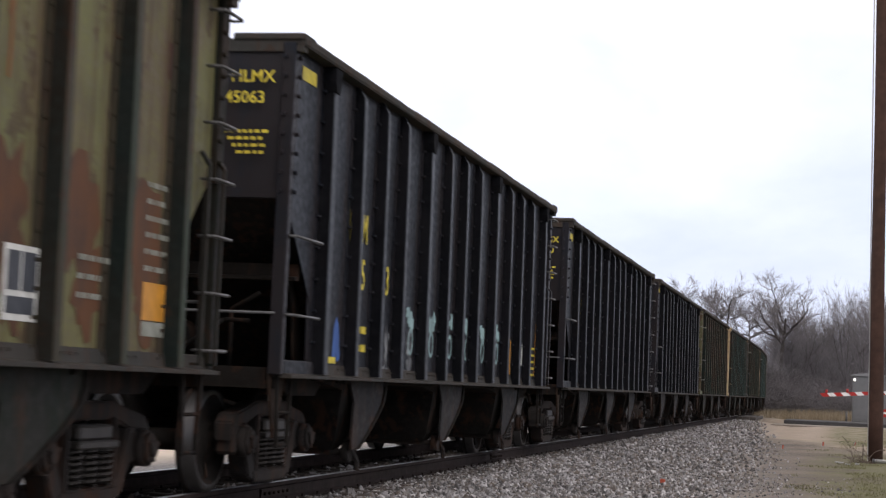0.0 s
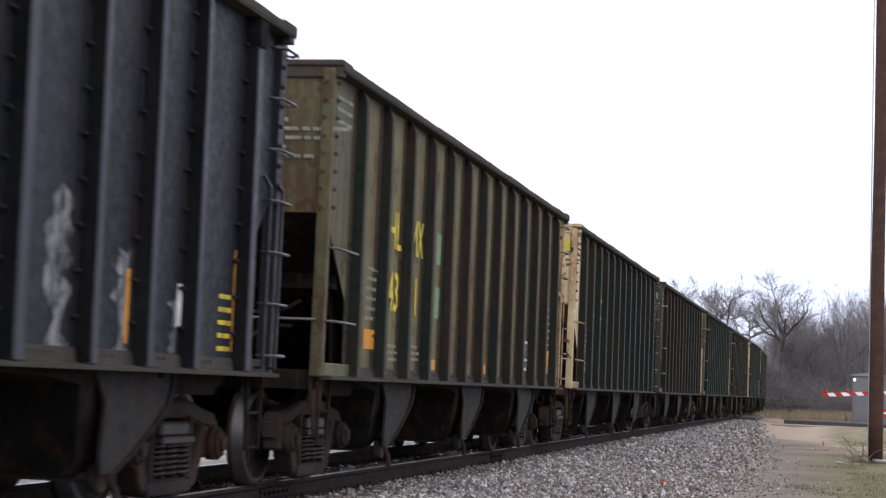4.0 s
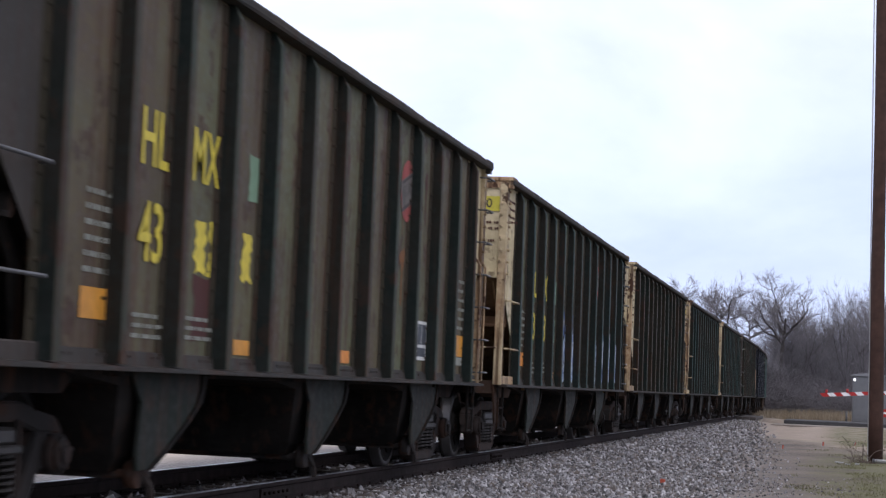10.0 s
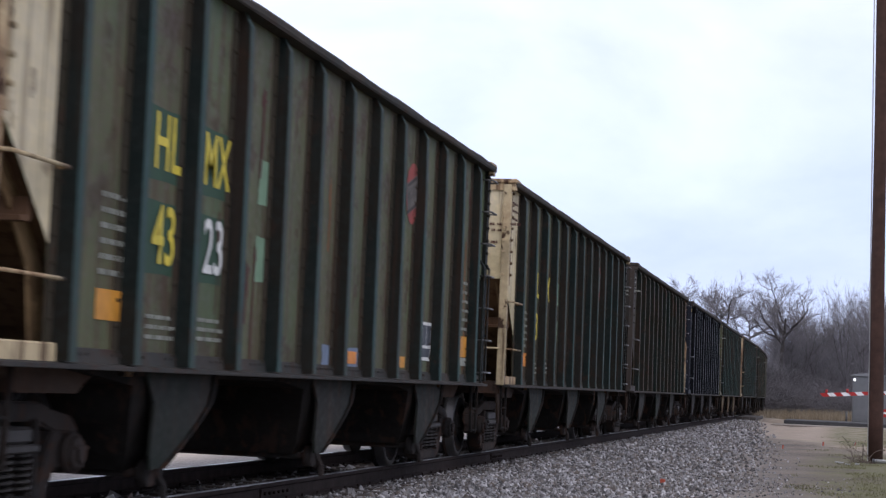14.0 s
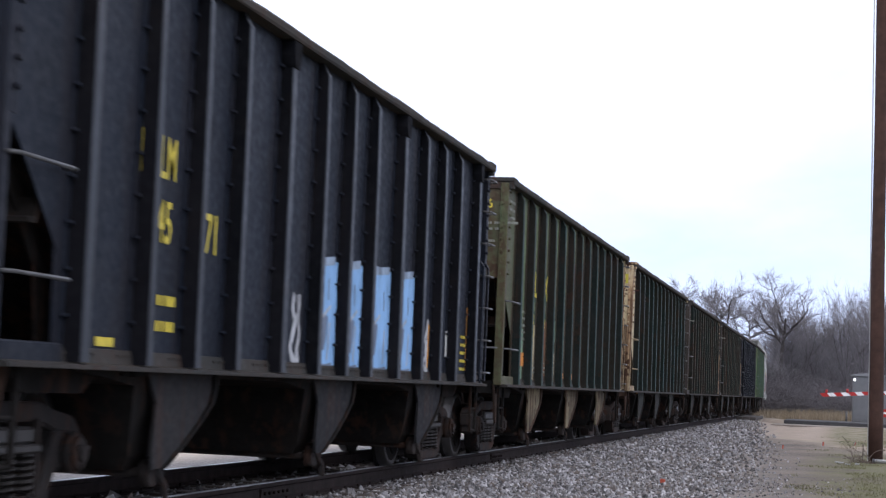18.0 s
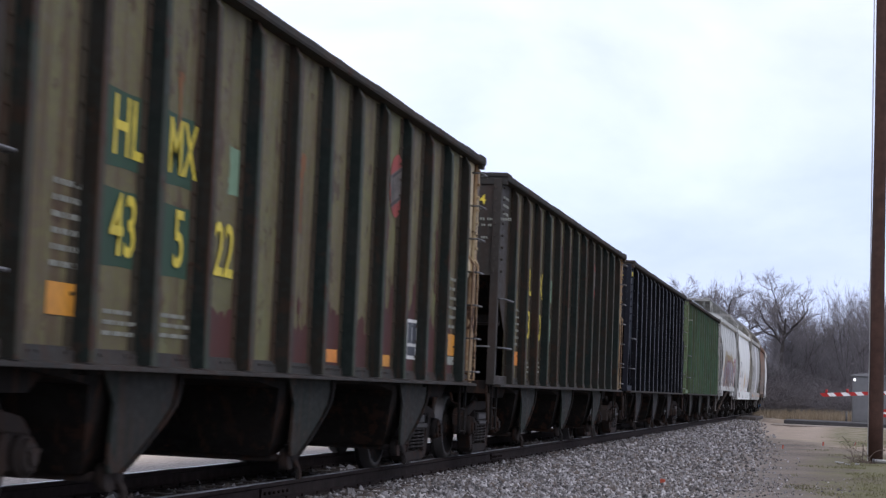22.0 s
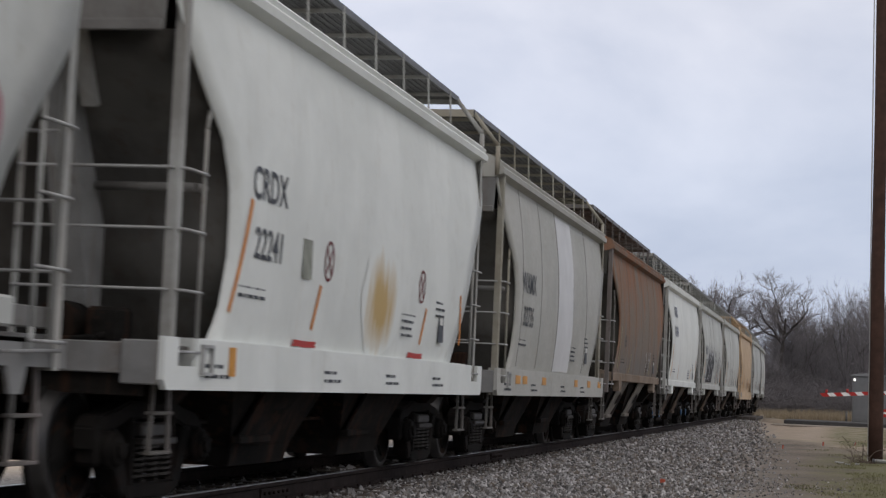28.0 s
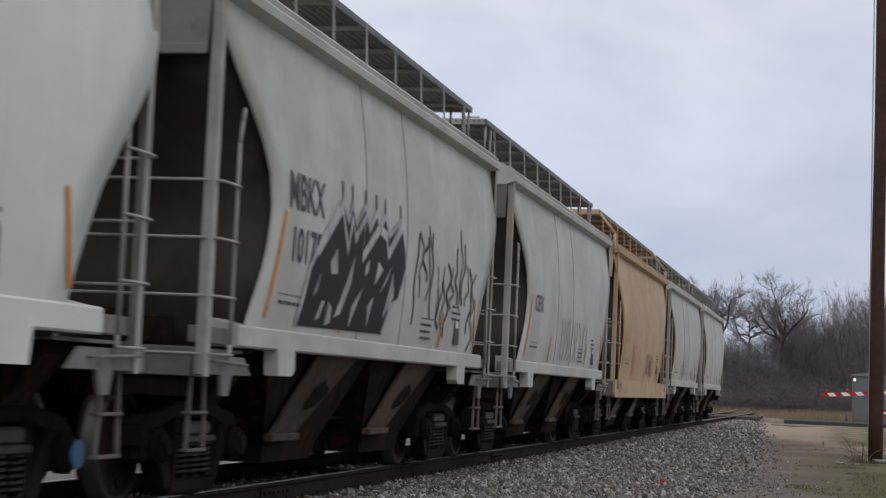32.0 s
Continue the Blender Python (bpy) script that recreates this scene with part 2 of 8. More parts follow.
def rusted_grey():
    """Old grey paint that the roof's rust has run down over: orange high up, bare grey low down."""
    k = Mat("paint_rusted_grey", 0.8, 0, 0.1)
    sep = k.t.nodes.new("ShaderNodeSeparateXYZ")
    k.t.links.new(k.coords((1, 1, 1)), sep.inputs[0])
    soft = k.noise(k.coords((1.0, 1.0, 0.5)), 1.3, 5, 0.6)
    c = k.mix(k.ramp(soft, (0.38, 0.0), (0.62, 1.0)), (0.205, 0.170, 0.135), (0.225, 0.150, 0.105))
    height = k.math("MULTIPLY", k.math("SUBTRACT", sep.outputs[2], 1.3), 0.37)
    blotch = k.noise(k.coords((1.5, 1.5, 0.6)), 1.15, 5, 0.6)
    run = k.noise(k.coords((4.0, 4.0, 0.3)), 1.2, 4, 0.5)
    c = k.mix(k.ramp(k.math("SUBTRACT", run, k.math("MULTIPLY", height, 0.25)), (0.36, 0.4), (0.52, 0.0)), c, (0.180, 0.168, 0.150))
    where = k.math("ADD", k.math("MULTIPLY", blotch, 0.82), k.math("MULTIPLY", run, 0.18))
    c = k.mix(k.ramp(k.math("ADD", where, k.math("MULTIPLY", height, 0.16)), (0.53, 0.0), (0.72, 0.72)), c, (0.265, 0.108, 0.052))
    low = k.noise(k.coords((1.6, 1.6, 1.6)), 1.4, 4)
    c = k.mix(k.math("MULTIPLY", k.ramp(height, (0.15, 0.75), (0.45, 0.0)), k.ramp(low, (0.35, 0.0), (0.6, 1.0))), c, (0.165, 0.158, 0.150))
    fine = k.noise(k.coords((3, 3, 3)), 6.0, 4)
    c = k.mix(k.ramp(fine, (0.45, 0.0), (0.7, 0.35)), c, (0.10, 0.072, 0.055))
    k.color(c)
    k.bump(fine, 0.1, 0.01)
    return k.m


M["rusty"] = rusted_grey()
M["tan"] = paint("paint_tan", (0.52, 0.385, 0.255), (0.46, 0.34, 0.22), 0.12, 0.12, 0.55, (0.40, 0.22, 0.10), mottle=0.1)
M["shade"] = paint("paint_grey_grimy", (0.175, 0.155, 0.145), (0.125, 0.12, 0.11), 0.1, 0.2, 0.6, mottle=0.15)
M["sill_tan"] = paint("sill_worn_tan", (0.235, 0.190, 0.150), (0.19, 0.145, 0.11), 0.3, 0.2, 0.8, (0.17, 0.085, 0.045), mottle=0.4)
# Pale end parts as they look in shade; the shading is in this grey.
M["end_upper"] = paint("end_grey_shaded", (0.23, 0.23, 0.225), (0.17, 0.165, 0.155), 0.15, 0.25, 0.7, (0.15, 0.10, 0.06), mottle=0.3)
# Slope sheets and ends in deep shade: the darkness is put into these colours.
M["end_gloom"] = paint("end_wall_deep_shade", (0.060, 0.058, 0.050), (0.040, 0.037, 0.031), 0.12, 0.2, 0.8, mottle=0.15)
M["end_shade"] = paint("end_wall_shaded", (0.095, 0.092, 0.084), (0.06, 0.056, 0.050), 0.12, 0.2, 0.8, mottle=0.15)
M["post_grey"] = paint("post_paint_grey", (0.38, 0.385, 0.365), (0.30, 0.295, 0.275), 0.12, 0.2, 0.6, (0.24, 0.15, 0.08), mottle=0.3)
M["post_warm"] = paint("post_paint_cream", (0.34, 0.33, 0.28), (0.28, 0.26, 0.21), 0.15, 0.2, 0.6, (0.22, 0.14, 0.08), mottle=0.3)
M["rung_pale"] = plain("rung_pale_paint", (0.36, 0.36, 0.35), 0.5, 0.2, 0.25)
M["plate_grey"] = paint("bay_plate_grey", (0.21, 0.195, 0.17), (0.17, 0.15, 0.13), 0.3, 0.3, 0.8, (0.16, 0.09, 0.05))
M["cap_blue"] = plain("bearing_cap_blue", (0.04, 0.12, 0.25), 0.5, 0, 0.2, 9, 0.0)
M["tan_stain"] = plain("tan_stain", (0.44, 0.25, 0.11), 0.6, 0, 0.2, 5, 0.0)
M["grate"] = plain("walkway_galvanised", (0.12, 0.12, 0.12), 0.5, 0.7, 0.2)
M["yellow"] = plain("lettering_yellow", (0.62, 0.50, 0.05), 0.6, 0, 0.25, 9)
M["letter_white"] = plain("lettering_white", (0.62, 0.62, 0.58), 0.6, 0, 0.25, 9)
M["letter_navy"] = plain("lettering_dull_navy", (0.055, 0.065, 0.13), 0.6, 0, 0.3, 7)
M["letter_dim"] = plain("lettering_faded_white", (0.25, 0.26, 0.22), 0.7, 0, 0.35, 7)
M["letter_black"] = plain("lettering_black", (0.05, 0.055, 0.065), 0.6, 0, 0.3, 9)
M["orange"] = plain("patch_orange", (0.62, 0.23, 0.04), 0.6, 0, 0.2, 9)
M["amber"] = plain("patch_amber", (0.56, 0.25, 0.03), 0.5, 0, 0.2, 9)
M["patch_green"] = plain("patch_pale_green", (0.16, 0.26, 0.16), 0.6, 0, 0.2, 5)


# ---- mesh tools ----
def box(bm, x0, x1, y0, y1, z0, z1):
    v = [bm.verts.new((x, y, z)) for x in (x0, x1) for y in (y0, y1) for z in (z0, z1)]
    for f in ((0, 1, 3, 2), (4, 6, 7, 5), (0, 4, 5, 1), (2, 3, 7, 6), (0, 2, 6, 4), (1, 5, 7, 3)):
        bm.faces.new([v[i] for i in f])
    return v


def soft_box(bm, x0, x1, y0, y1, z0, z1, w=0.012):
    """A box with bevelled edges."""
    t = bmesh.new()
    box(t, x0, x1, y0, y1, z0, z1)
    bmesh.ops.bevel(t, geom=t.edges[:], offset=w, segments=1, affect="EDGES")
    join(bm, t)


def join(bm, other, m=None):
    if m is not None:
        other.transform(m)
    table = {v: bm.verts.new(v.co) for v in other.verts}
    for f in other.faces:
        nf = bm.faces.new([table[v] for v in f.verts])
        nf.smooth, nf.material_index = f.smooth, f.material_index
    other.free()


def rod(bm, a, b, r, seg=6, r2=None):
    a, b = Vector(a), Vector(b)
    d = b - a
    q = d.to_track_quat("Z", "Y").to_matrix()
    rings = []
    for p, rr in ((a, r), (b, r if r2 is None else r2)):
        rings.append([bm.verts.new(p + q @ Vector((rr * math.cos(2 * math.pi * i / seg), rr * math.sin(2 * math.pi * i / seg), 0)))
                      for i in range(seg)])
    for i in range(seg):
        f = bm.faces.new((rings[0][i], rings[0][(i + 1) % seg], rings[1][(i + 1) % seg], rings[1][i]))
        f.smooth = seg > 5
    bm.faces.new(rings[0][::-1])
    bm.faces.new(rings[1])


def path_rod(bm, pts, r, seg=6):
    for a, b in zip(pts, pts[1:]):
        rod(bm, a, b, r, seg)


def prism(bm, outline, lo, hi, axis="x", shear=None):
    """Extrude an outline (pairs) along an axis from lo to hi. axis x: pairs are (y, z); y: (x, z); z: (x, y)."""
    def at(p, k):
        return {"x": (k, p[0], p[1]), "y": (p[0], k, p[1]), "z": (p[0], p[1], k)}[axis]
    a = [bm.verts.new(at(p, lo)) for p in outline]
    b = [bm.verts.new(at(p, hi)) for p in outline]
    n = len(outline)
    bm.faces.new(a[::-1])
    bm.faces.new(b)
    for i in range(n):
        bm.faces.new((a[i], a[(i + 1) % n], b[(i + 1) % n], b[i]))


def loft(bm, rings, closed=True, caps=True, smooth=True):
    vs = [[bm.verts.new(p) for p in ring] for ring in rings]
    n = len(vs[0])
    for a, b in zip(vs, vs[1:]):
        for i in range(n if closed else n - 1):
            f = bm.faces.new((a[i], a[(i + 1) % n], b[(i + 1) % n], b[i]))
            f.smooth = smooth
    if caps and closed:
        bm.faces.new(vs[0][::-1])
        bm.faces.new(vs[-1])


def spin(bm, profile, axis_x=0.0, seg=28):
    """Turn a profile of (x, radius) round the x axis."""
    rings = [[(x, r * math.cos(2 * math.pi * i / seg), r * math.sin(2 * math.pi * i / seg)) for i in range(seg)]
             for x, r in profile]
    loft(bm, rings, True, True, True)


def to_mesh(name, bm):
    bmesh.ops.recalc_face_normals(bm, faces=bm.faces[:])
    me = bpy.data.meshes.new(name)
    bm.to_mesh(me)
    bm.free()
    return me


MESHES = {}


def shape(name, build):
    """The mesh of that key, built once."""
    if name not in MESHES:
        bm = bmesh.new()
        build(bm)
        MESHES[name] = to_mesh(name, bm)
        MESHES[name].materials.append(M["under"])
    return MESHES[name]


def piece(name, me, material, parent, m=None, label=""):
    """One mesh object, on a shared mesh, with its own material."""
    ob = new(name, me)
    ob.parent = parent
    if m is not None:
        ob.matrix_basis = m
    if not me.materials:
        me.materials.append(material)
    ob.material_slots[0].link = "OBJECT"
    ob.material_slots[0].material = material
    if label:
        tagged(ob, label)
    return ob


def part(name, bm, material, parent=None, label=""):
    me = to_mesh(name, bm)
    me.materials.append(material)
    ob = new(name, me)
    ob.parent = parent
    if label:
        tagged(ob, label)
    return ob


GLYPHS = {}


def glyph_mesh(text, size):
    """Letters as a thin mesh, centred, standing in the y-z plane and read from +x."""
    key = (text, size)
    if key not in GLYPHS:
        cu = bpy.data.curves.new("lettering", "FONT")
        cu.body, cu.size, cu.extrude, cu.offset = text, size, 0.0, 0.012 * size
        cu.align_x, cu.align_y, cu.resolution_u = "CENTER", "CENTER", 3
        tmp = bpy.data.objects.new("lettering", cu)
        scene.collection.objects.link(tmp)
        me = bpy.data.meshes.new_from_object(tmp.evaluated_get(bpy.context.evaluated_depsgraph_get()))
        scene.collection.objects.unlink(tmp)
        bpy.data.objects.remove(tmp)
        me.transform(pose(0, 0, 0, 90, 0, 90))
        me.name = "lettering"
        me.materials.clear()
        me.materials.append(M["under"])
        GLYPHS[key] = me
    return GLYPHS[key]


def letters(parent, text, x, y, z, size, material, wide=1.0, label=""):
    ob = piece("lettering", glyph_mesh(text, size), material, parent,
               Matrix.LocRotScale((x, y, z), None, (1, wide, 1)), label or "painted lettering")
    return ob


def patch_mesh(w, h):
    def build(bm):
        box(bm, 0, 0.003, -w / 2, w / 2, -h / 2, h / 2)
    return shape("patch_%.2f_%.2f" % (w, h), build)


def patch(parent, x, y, z, w, h, material, label="", name="painted_patch"):
    return piece(name, patch_mesh(round(w, 2), round(h, 2)), material, parent, pose(x, y, z), label)


def bars(parent, x, y, z, w, rows, material, step=0.075, h=0.04):
    """Rows of small stencil text too small to read."""
    def build(bm):
        r = random.Random(rows * 7 + int(w * 100))
        for i in range(rows):
            p = -w / 2
            end = w / 2 - r.random() * w * 0.35
            hh = h * 0.72
            while p < end:
                for _ in range(r.randint(2, 6)):
                    q = p + r.uniform(0.014, 0.026)
                    box(bm, 0, 0.003, p, q, -i * step - hh / 2, -i * step + hh / 2)
                    p = q + 0.009
                p += 0.03
    return tagged(piece("stencil", shape("bars_%.2f_%d_%.3f" % (w, rows, step), build), material, parent, pose(x, y, z)),
                  "small stencilled lines", kind="stuff")


# ---- the line: straight, then a left-hand curve ----
TRACK_X, BEND, RADIUS = -6.118, 100.0, 1020.0


def on_line(s):
    """Place and heading (degrees) of the line's centre at s metres ahead."""
    if s <= BEND:
        return TRACK_X, s, 0.0
    a = (s - BEND) / RADIUS
    return TRACK_X - RADIUS * (1 - math.cos(a)), BEND + RADIUS * math.sin(a), math.degrees(a)


# ---- running gear ----
WHEEL_R = 0.457


def wheelset_mesh(bm):
    for sgn in (1, -1):
        prof = [(0.69, 0.10), (0.69, 0.30), (0.67, 0.37), (0.675, 0.483), (0.70, 0.483), (0.712, 0.462), (0.82, 0.452),
                (0.825, 0.39), (0.79, 0.36), (0.765, 0.22), (0.80, 0.14), (0.82, 0.12)]
        spin(bm, [(sgn * x, r) for x, r in prof], seg=26)
        for f in bm.faces:
            if all(0.445 < math.hypot(v.co.y, v.co.z) < 0.465 for v in f.verts) or all(0.385 < math.hypot(v.co.y, v.co.z) < 0.456 for v in f.verts):
                f.material_index = 1
        # cored ribs that show the wheel turning
        for i in range(4):
            a = i * math.pi / 2
            rod(bm, (sgn * 0.775, 0.2 * math.cos(a), 0.2 * math.sin(a)), (sgn * 0.80, 0.33 * math.cos(a), 0.33 * math.sin(a)), 0.018, 5)
    rod(bm, (-1.0, 0, 0), (1.0, 0, 0), 0.085, 10)


def cast_bar(bm, outline, lo, hi, w=0.016):
    """A cast bar: an outline drawn out along x with rounded edges."""
    t = bmesh.new()
    prism(t, outline, lo, hi)
    bmesh.ops.recalc_face_normals(t, faces=t.faces[:])
    bmesh.ops.bevel(t, geom=t.edges[:], offset=w, segments=2, affect="EDGES")
    join(bm, t)


def side_frame_mesh(bm):
    """Cast side frame in the y-z plane round the truck centre."""
    bars_ = [
        [(-1.10, 0.45), (-1.10, 0.62), (-1.00, 0.70), (-0.72, 0.74), (-0.45, 0.80), (0.45, 0.80), (0.72, 0.74), (1.00, 0.70), (1.10, 0.62), (1.10, 0.45),
         (1.00, 0.585), (0.70, 0.60), (0.42, 0.67), (-0.42, 0.67), (-0.70, 0.60), (-1.00, 0.585)],
        [(-0.80, 0.63), (-0.67, 0.61), (-0.44, 0.22), (-0.48, 0.09), (-0.60, 0.14), (-0.77, 0.42)],
        [(0.80, 0.63), (0.77, 0.42), (0.60, 0.14), (0.48, 0.09), (0.44, 0.22), (0.67, 0.61)],
        [(-0.52, 0.20), (0.52, 0.20), (0.46, 0.08), (-0.46, 0.08)],
        [(-0.45, 0.18), (-0.375, 0.18), (-0.375, 0.70), (-0.45, 0.70)],
        [(0.375, 0.18), (0.45, 0.18), (0.45, 0.70), (0.375, 0.70)],
    ]
    for i, o in enumerate(bars_):
        cast_bar(bm, o, -0.085 - 0.002 * i, 0.085 + 0.004 * i)
    for s in (-0.889, 0.889):
        soft_box(bm, -0.09, 0.10, s - 0.17, s + 0.17, 0.34, 0.60, 0.03)
        rod(bm, (0.08, s, WHEEL_R), (0.17, s, WHEEL_R), 0.135, 18)
        rod(bm, (0.17, s, WHEEL_R), (0.20, s, WHEEL_R), 0.125, 18, 0.10)
        rod(bm, (0.20, s, WHEEL_R), (0.225, s, WHEEL_R), 0.06, 12)
        for a in range(3):
            th = a * 2.09 + 0.5
            rod(bm, (0.19, s + 0.08 * math.cos(th), WHEEL_R + 0.08 * math.sin(th)),
                (0.222, s + 0.08 * math.cos(th), WHEEL_R + 0.08 * math.sin(th)), 0.018, 6)


def spring_mesh(bm):
    """One nest of coil springs under the bolster's end."""
    for cy, r, x in ((-0.26, 0.062, 0.07), (0.0, 0.062, 0.07), (0.26, 0.062, 0.07), (-0.13, 0.06, -0.08), (0.13, 0.06, -0.08)):
        turns, n = 6, 60
        pts = []
        for i in range(n + 1):
            a = 2 * math.pi * turns * i / n
            pts.append((x + r * math.cos(a), cy + r * math.sin(a), 0.215 + 0.25 * i / n))
        path_rod(bm, pts, 0.013, 5)
    soft_box(bm, -0.14, 0.16, -0.35, 0.35, 0.475, 0.53, 0.012)
    soft_box(bm, -0.14, 0.13, -0.30, 0.30, 0.53, 0.64, 0.02)


def bolster_mesh(bm):
    prism(bm, [(-0.95, 0.55), (0.95, 0.55), (0.9, 0.72), (0.3, 0.86), (-0.3, 0.86), (-0.9, 0.72)], -0.2, 0.2, "y")
    for s in (-0.42, 0.42):
        prism(bm, [(-0.72, 0.33), (0.72, 0.33), (0.72, 0.40), (0, 0.47), (-0.72, 0.40)], s - 0.05, s + 0.05, "y")
        for x in (-0.72, 0.72):
            soft_box(bm, x - 0.07, x + 0.07, s * 1.0 - 0.06, s * 1.0 + 0.06, 0.30, 0.52, 0.02)
    rod(bm, (0.25, -0.5, 0.5), (0.25, 0.5, 0.42), 0.02, 5)


WHEELSETS = {"lead": [], "trail": []}


def truck(car, y, cap=None, cast="cast"):
    """A two-axle truck with side frames, springs, bolster and rolling wheelsets."""
    t = piece("truck", shape("bolster", bolster_mesh), M[cast], car, pose(0, y, 0))
    tagged(t, "cast steel two-axle freight truck, dirt-brown")
    for sgn in (1, -1):
        m = pose(1.0, 0, 0) if sgn > 0 else pose(-1.0, 0, 0, 0, 0, 180)
        piece("side_frame", shape("side_frame", side_frame_mesh), M[cast], t, m)
        piece("spring_nest", shape("spring_nest", spring_mesh), M["spring"], t, m)
        if cap:
            for s in (-0.889, 0.889):
                def disc(bm):
                    rod(bm, (0, 0, 0), (0.02, 0, 0), 0.10, 14)
                piece("bearing_cap", shape("bearing_cap", disc), M[cap], t,
                      pose(sgn * 1.216, s, WHEEL_R, 0, 0, 0 if sgn > 0 else 180), "blue bearing end cap")
    for key, s in (("lead", -0.889), ("trail", 0.889)):
        if len(shape("wheelset", wheelset_mesh).materials) < 2:
            shape("wheelset", wheelset_mesh).materials.append(M["rim"])
        w = piece("wheelset", shape("wheelset", wheelset_mesh), M["wheel"], t, pose(0, s, WHEEL_R))
        WHEELSETS[key].append(w)
    return t


def coupler_mesh(bm):
    soft_box(bm, -0.09, 0.09, -0.55, 0.1, 0.76, 0.95, 0.02)
    prism(bm, [(-0.17, 0.05), (-0.2, 0.3), (-0.06, 0.42), (0.02, 0.30), (0.05, 0.44), (0.16, 0.42), (0.18, 0.1)], 0.70, 1.0, "z")
    path_rod(bm, [(0.3, -0.25, 0.86), (0.34, 0.0, 0.72), (0.26, 0.3, 0.50), (0.12, 0.6, 0.44)], 0.026, 6)
    path_rod(bm, [(-0.05, -0.02, 1.02), (0.4, -0.02, 1.0), (1.2, -0.04, 1.0), (1.25, -0.02, 0.8)], 0.015, 5)


# ---- open-top ribbed hopper ----
HALF, SIDE, TOP, SILL, POST = 1.60, 1.465, 3.947, 1.047, 7.24
RIBS, GAP, OFF = 13, 1.052, 0.10
# black cars: ribs in groups of four, a broad one first
GROUPED = [-6.12 + 4.18 * (i // 4) + (0.0, 1.10, 2.06, 2.99)[i % 4] for i in range(13)]


def side_sheet(bm):
    e = POST - 0.03
    out = [(-e, 2.52), (-e, 3.86), (e, 3.86), (e, 2.52), (e - 0.82, 1.80), (e - 0.86, 1.06), (-e + 0.86, 1.06), (-e + 0.82, 1.80)]
    prism(bm, out, SIDE - 0.012, SIDE)


def end_sheet(bm):
    box(bm, -SIDE - 0.04, SIDE + 0.04, -0.02, 0.02, 2.60, 3.90)
    box(bm, -SIDE, SIDE, -0.05, 0.03, 2.54, 2.62)
    for x in (-0.02,):
        box(bm, x, x + 0.04, -0.035, -0.02, 2.6, 3.85)


def slope_sheet(bm):
    """From the foot of the end sheet down into the end hopper (end at -y)."""
    prism(bm, [(-POST + 0.02, 2.60), (-POST + 0.02, 2.57), (-4.9, 0.98), (-4.9, 1.02)], -SIDE + 0.01, SIDE - 0.01)


def slope_stiffener(bm):
    """Angle across the underside of the slope sheet (end at -y)."""
    prism(bm, [(-6.62, 2.02), (-6.55, 1.97), (-6.60, 1.87), (-6.72, 1.87), (-6.72, 1.90), (-6.63, 1.91)], -SIDE + 0.03, SIDE - 0.03)


def slope_side(bm):
    """Gusset from the corner down to the deck behind the side opening (end at -y)."""
    prism(bm, [(-POST + 0.12, 2.50), (-POST + 0.22, 2.50), (-5.95, 1.45), (-5.95, 1.08), (-6.25, 1.08), (-6.35, 1.62)], SIDE - 0.16, SIDE - 0.14)


def corner_foot(bm):
    """Foot block between corner post and first rib, and the bracket that hangs below it (end at -y)."""
    soft_box(bm, SIDE - 0.05, SIDE + 0.05, -POST + 0.06, -6.29, 1.03, 1.17, 0.012)


def corner_bracket(bm):
    prism(bm, [(-POST - 0.03, 1.05), (-POST + 0.42, 1.03), (-POST + 0.30, 0.70), (-POST + 0.22, 0.50), (-POST + 0.16, 0.50)], SIDE - 0.07, SIDE - 0.045)


def corner_sheet(bm):
    """The plain end of the side sheet between corner post and first rib (end at -y)."""
    e = POST - 0.05
    prism(bm, [(-e, 2.53), (-e, 3.85), (-6.25, 3.85), (-6.25, 1.62), (-6.44, 1.80)], SIDE, SIDE + 0.004)


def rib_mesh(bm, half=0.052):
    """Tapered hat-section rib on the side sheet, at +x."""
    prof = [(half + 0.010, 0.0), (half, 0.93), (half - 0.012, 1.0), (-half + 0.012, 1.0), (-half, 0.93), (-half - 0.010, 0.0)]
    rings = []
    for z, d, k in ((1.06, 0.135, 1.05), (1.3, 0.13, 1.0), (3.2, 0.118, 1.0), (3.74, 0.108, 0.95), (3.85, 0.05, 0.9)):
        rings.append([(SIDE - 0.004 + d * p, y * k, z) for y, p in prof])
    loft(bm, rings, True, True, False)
    # Outer faces take slot 1, so lit face and shaded web differ by colour.
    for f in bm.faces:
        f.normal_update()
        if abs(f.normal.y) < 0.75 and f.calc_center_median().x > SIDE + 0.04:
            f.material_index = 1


def rib_head(bm):
    """A broad rib with a flared cap under the top rail."""
    rib_mesh(bm, 0.068)
    loft(bm, [[(SIDE + d, y * w, z) for d, y in ((0.0, 1), (0.125, 0.8), (0.125, -0.8), (0.0, -1))] for z, w in ((3.62, 0.08), (3.72, 0.125), (3.84, 0.13))], True, True, False)


def rib_flange(bm):
    """Foot flange along the near edge of a rib, with a row of bolt heads."""
    box(bm, SIDE, SIDE + 0.006, -0.185, -0.060, 1.07, 3.83)
    for i in range(16):
        z = 1.14 + i * 0.17
        rod(bm, (SIDE + 0.006, -0.125, z), (SIDE + 0.026, -0.125, z), 0.014, 5)


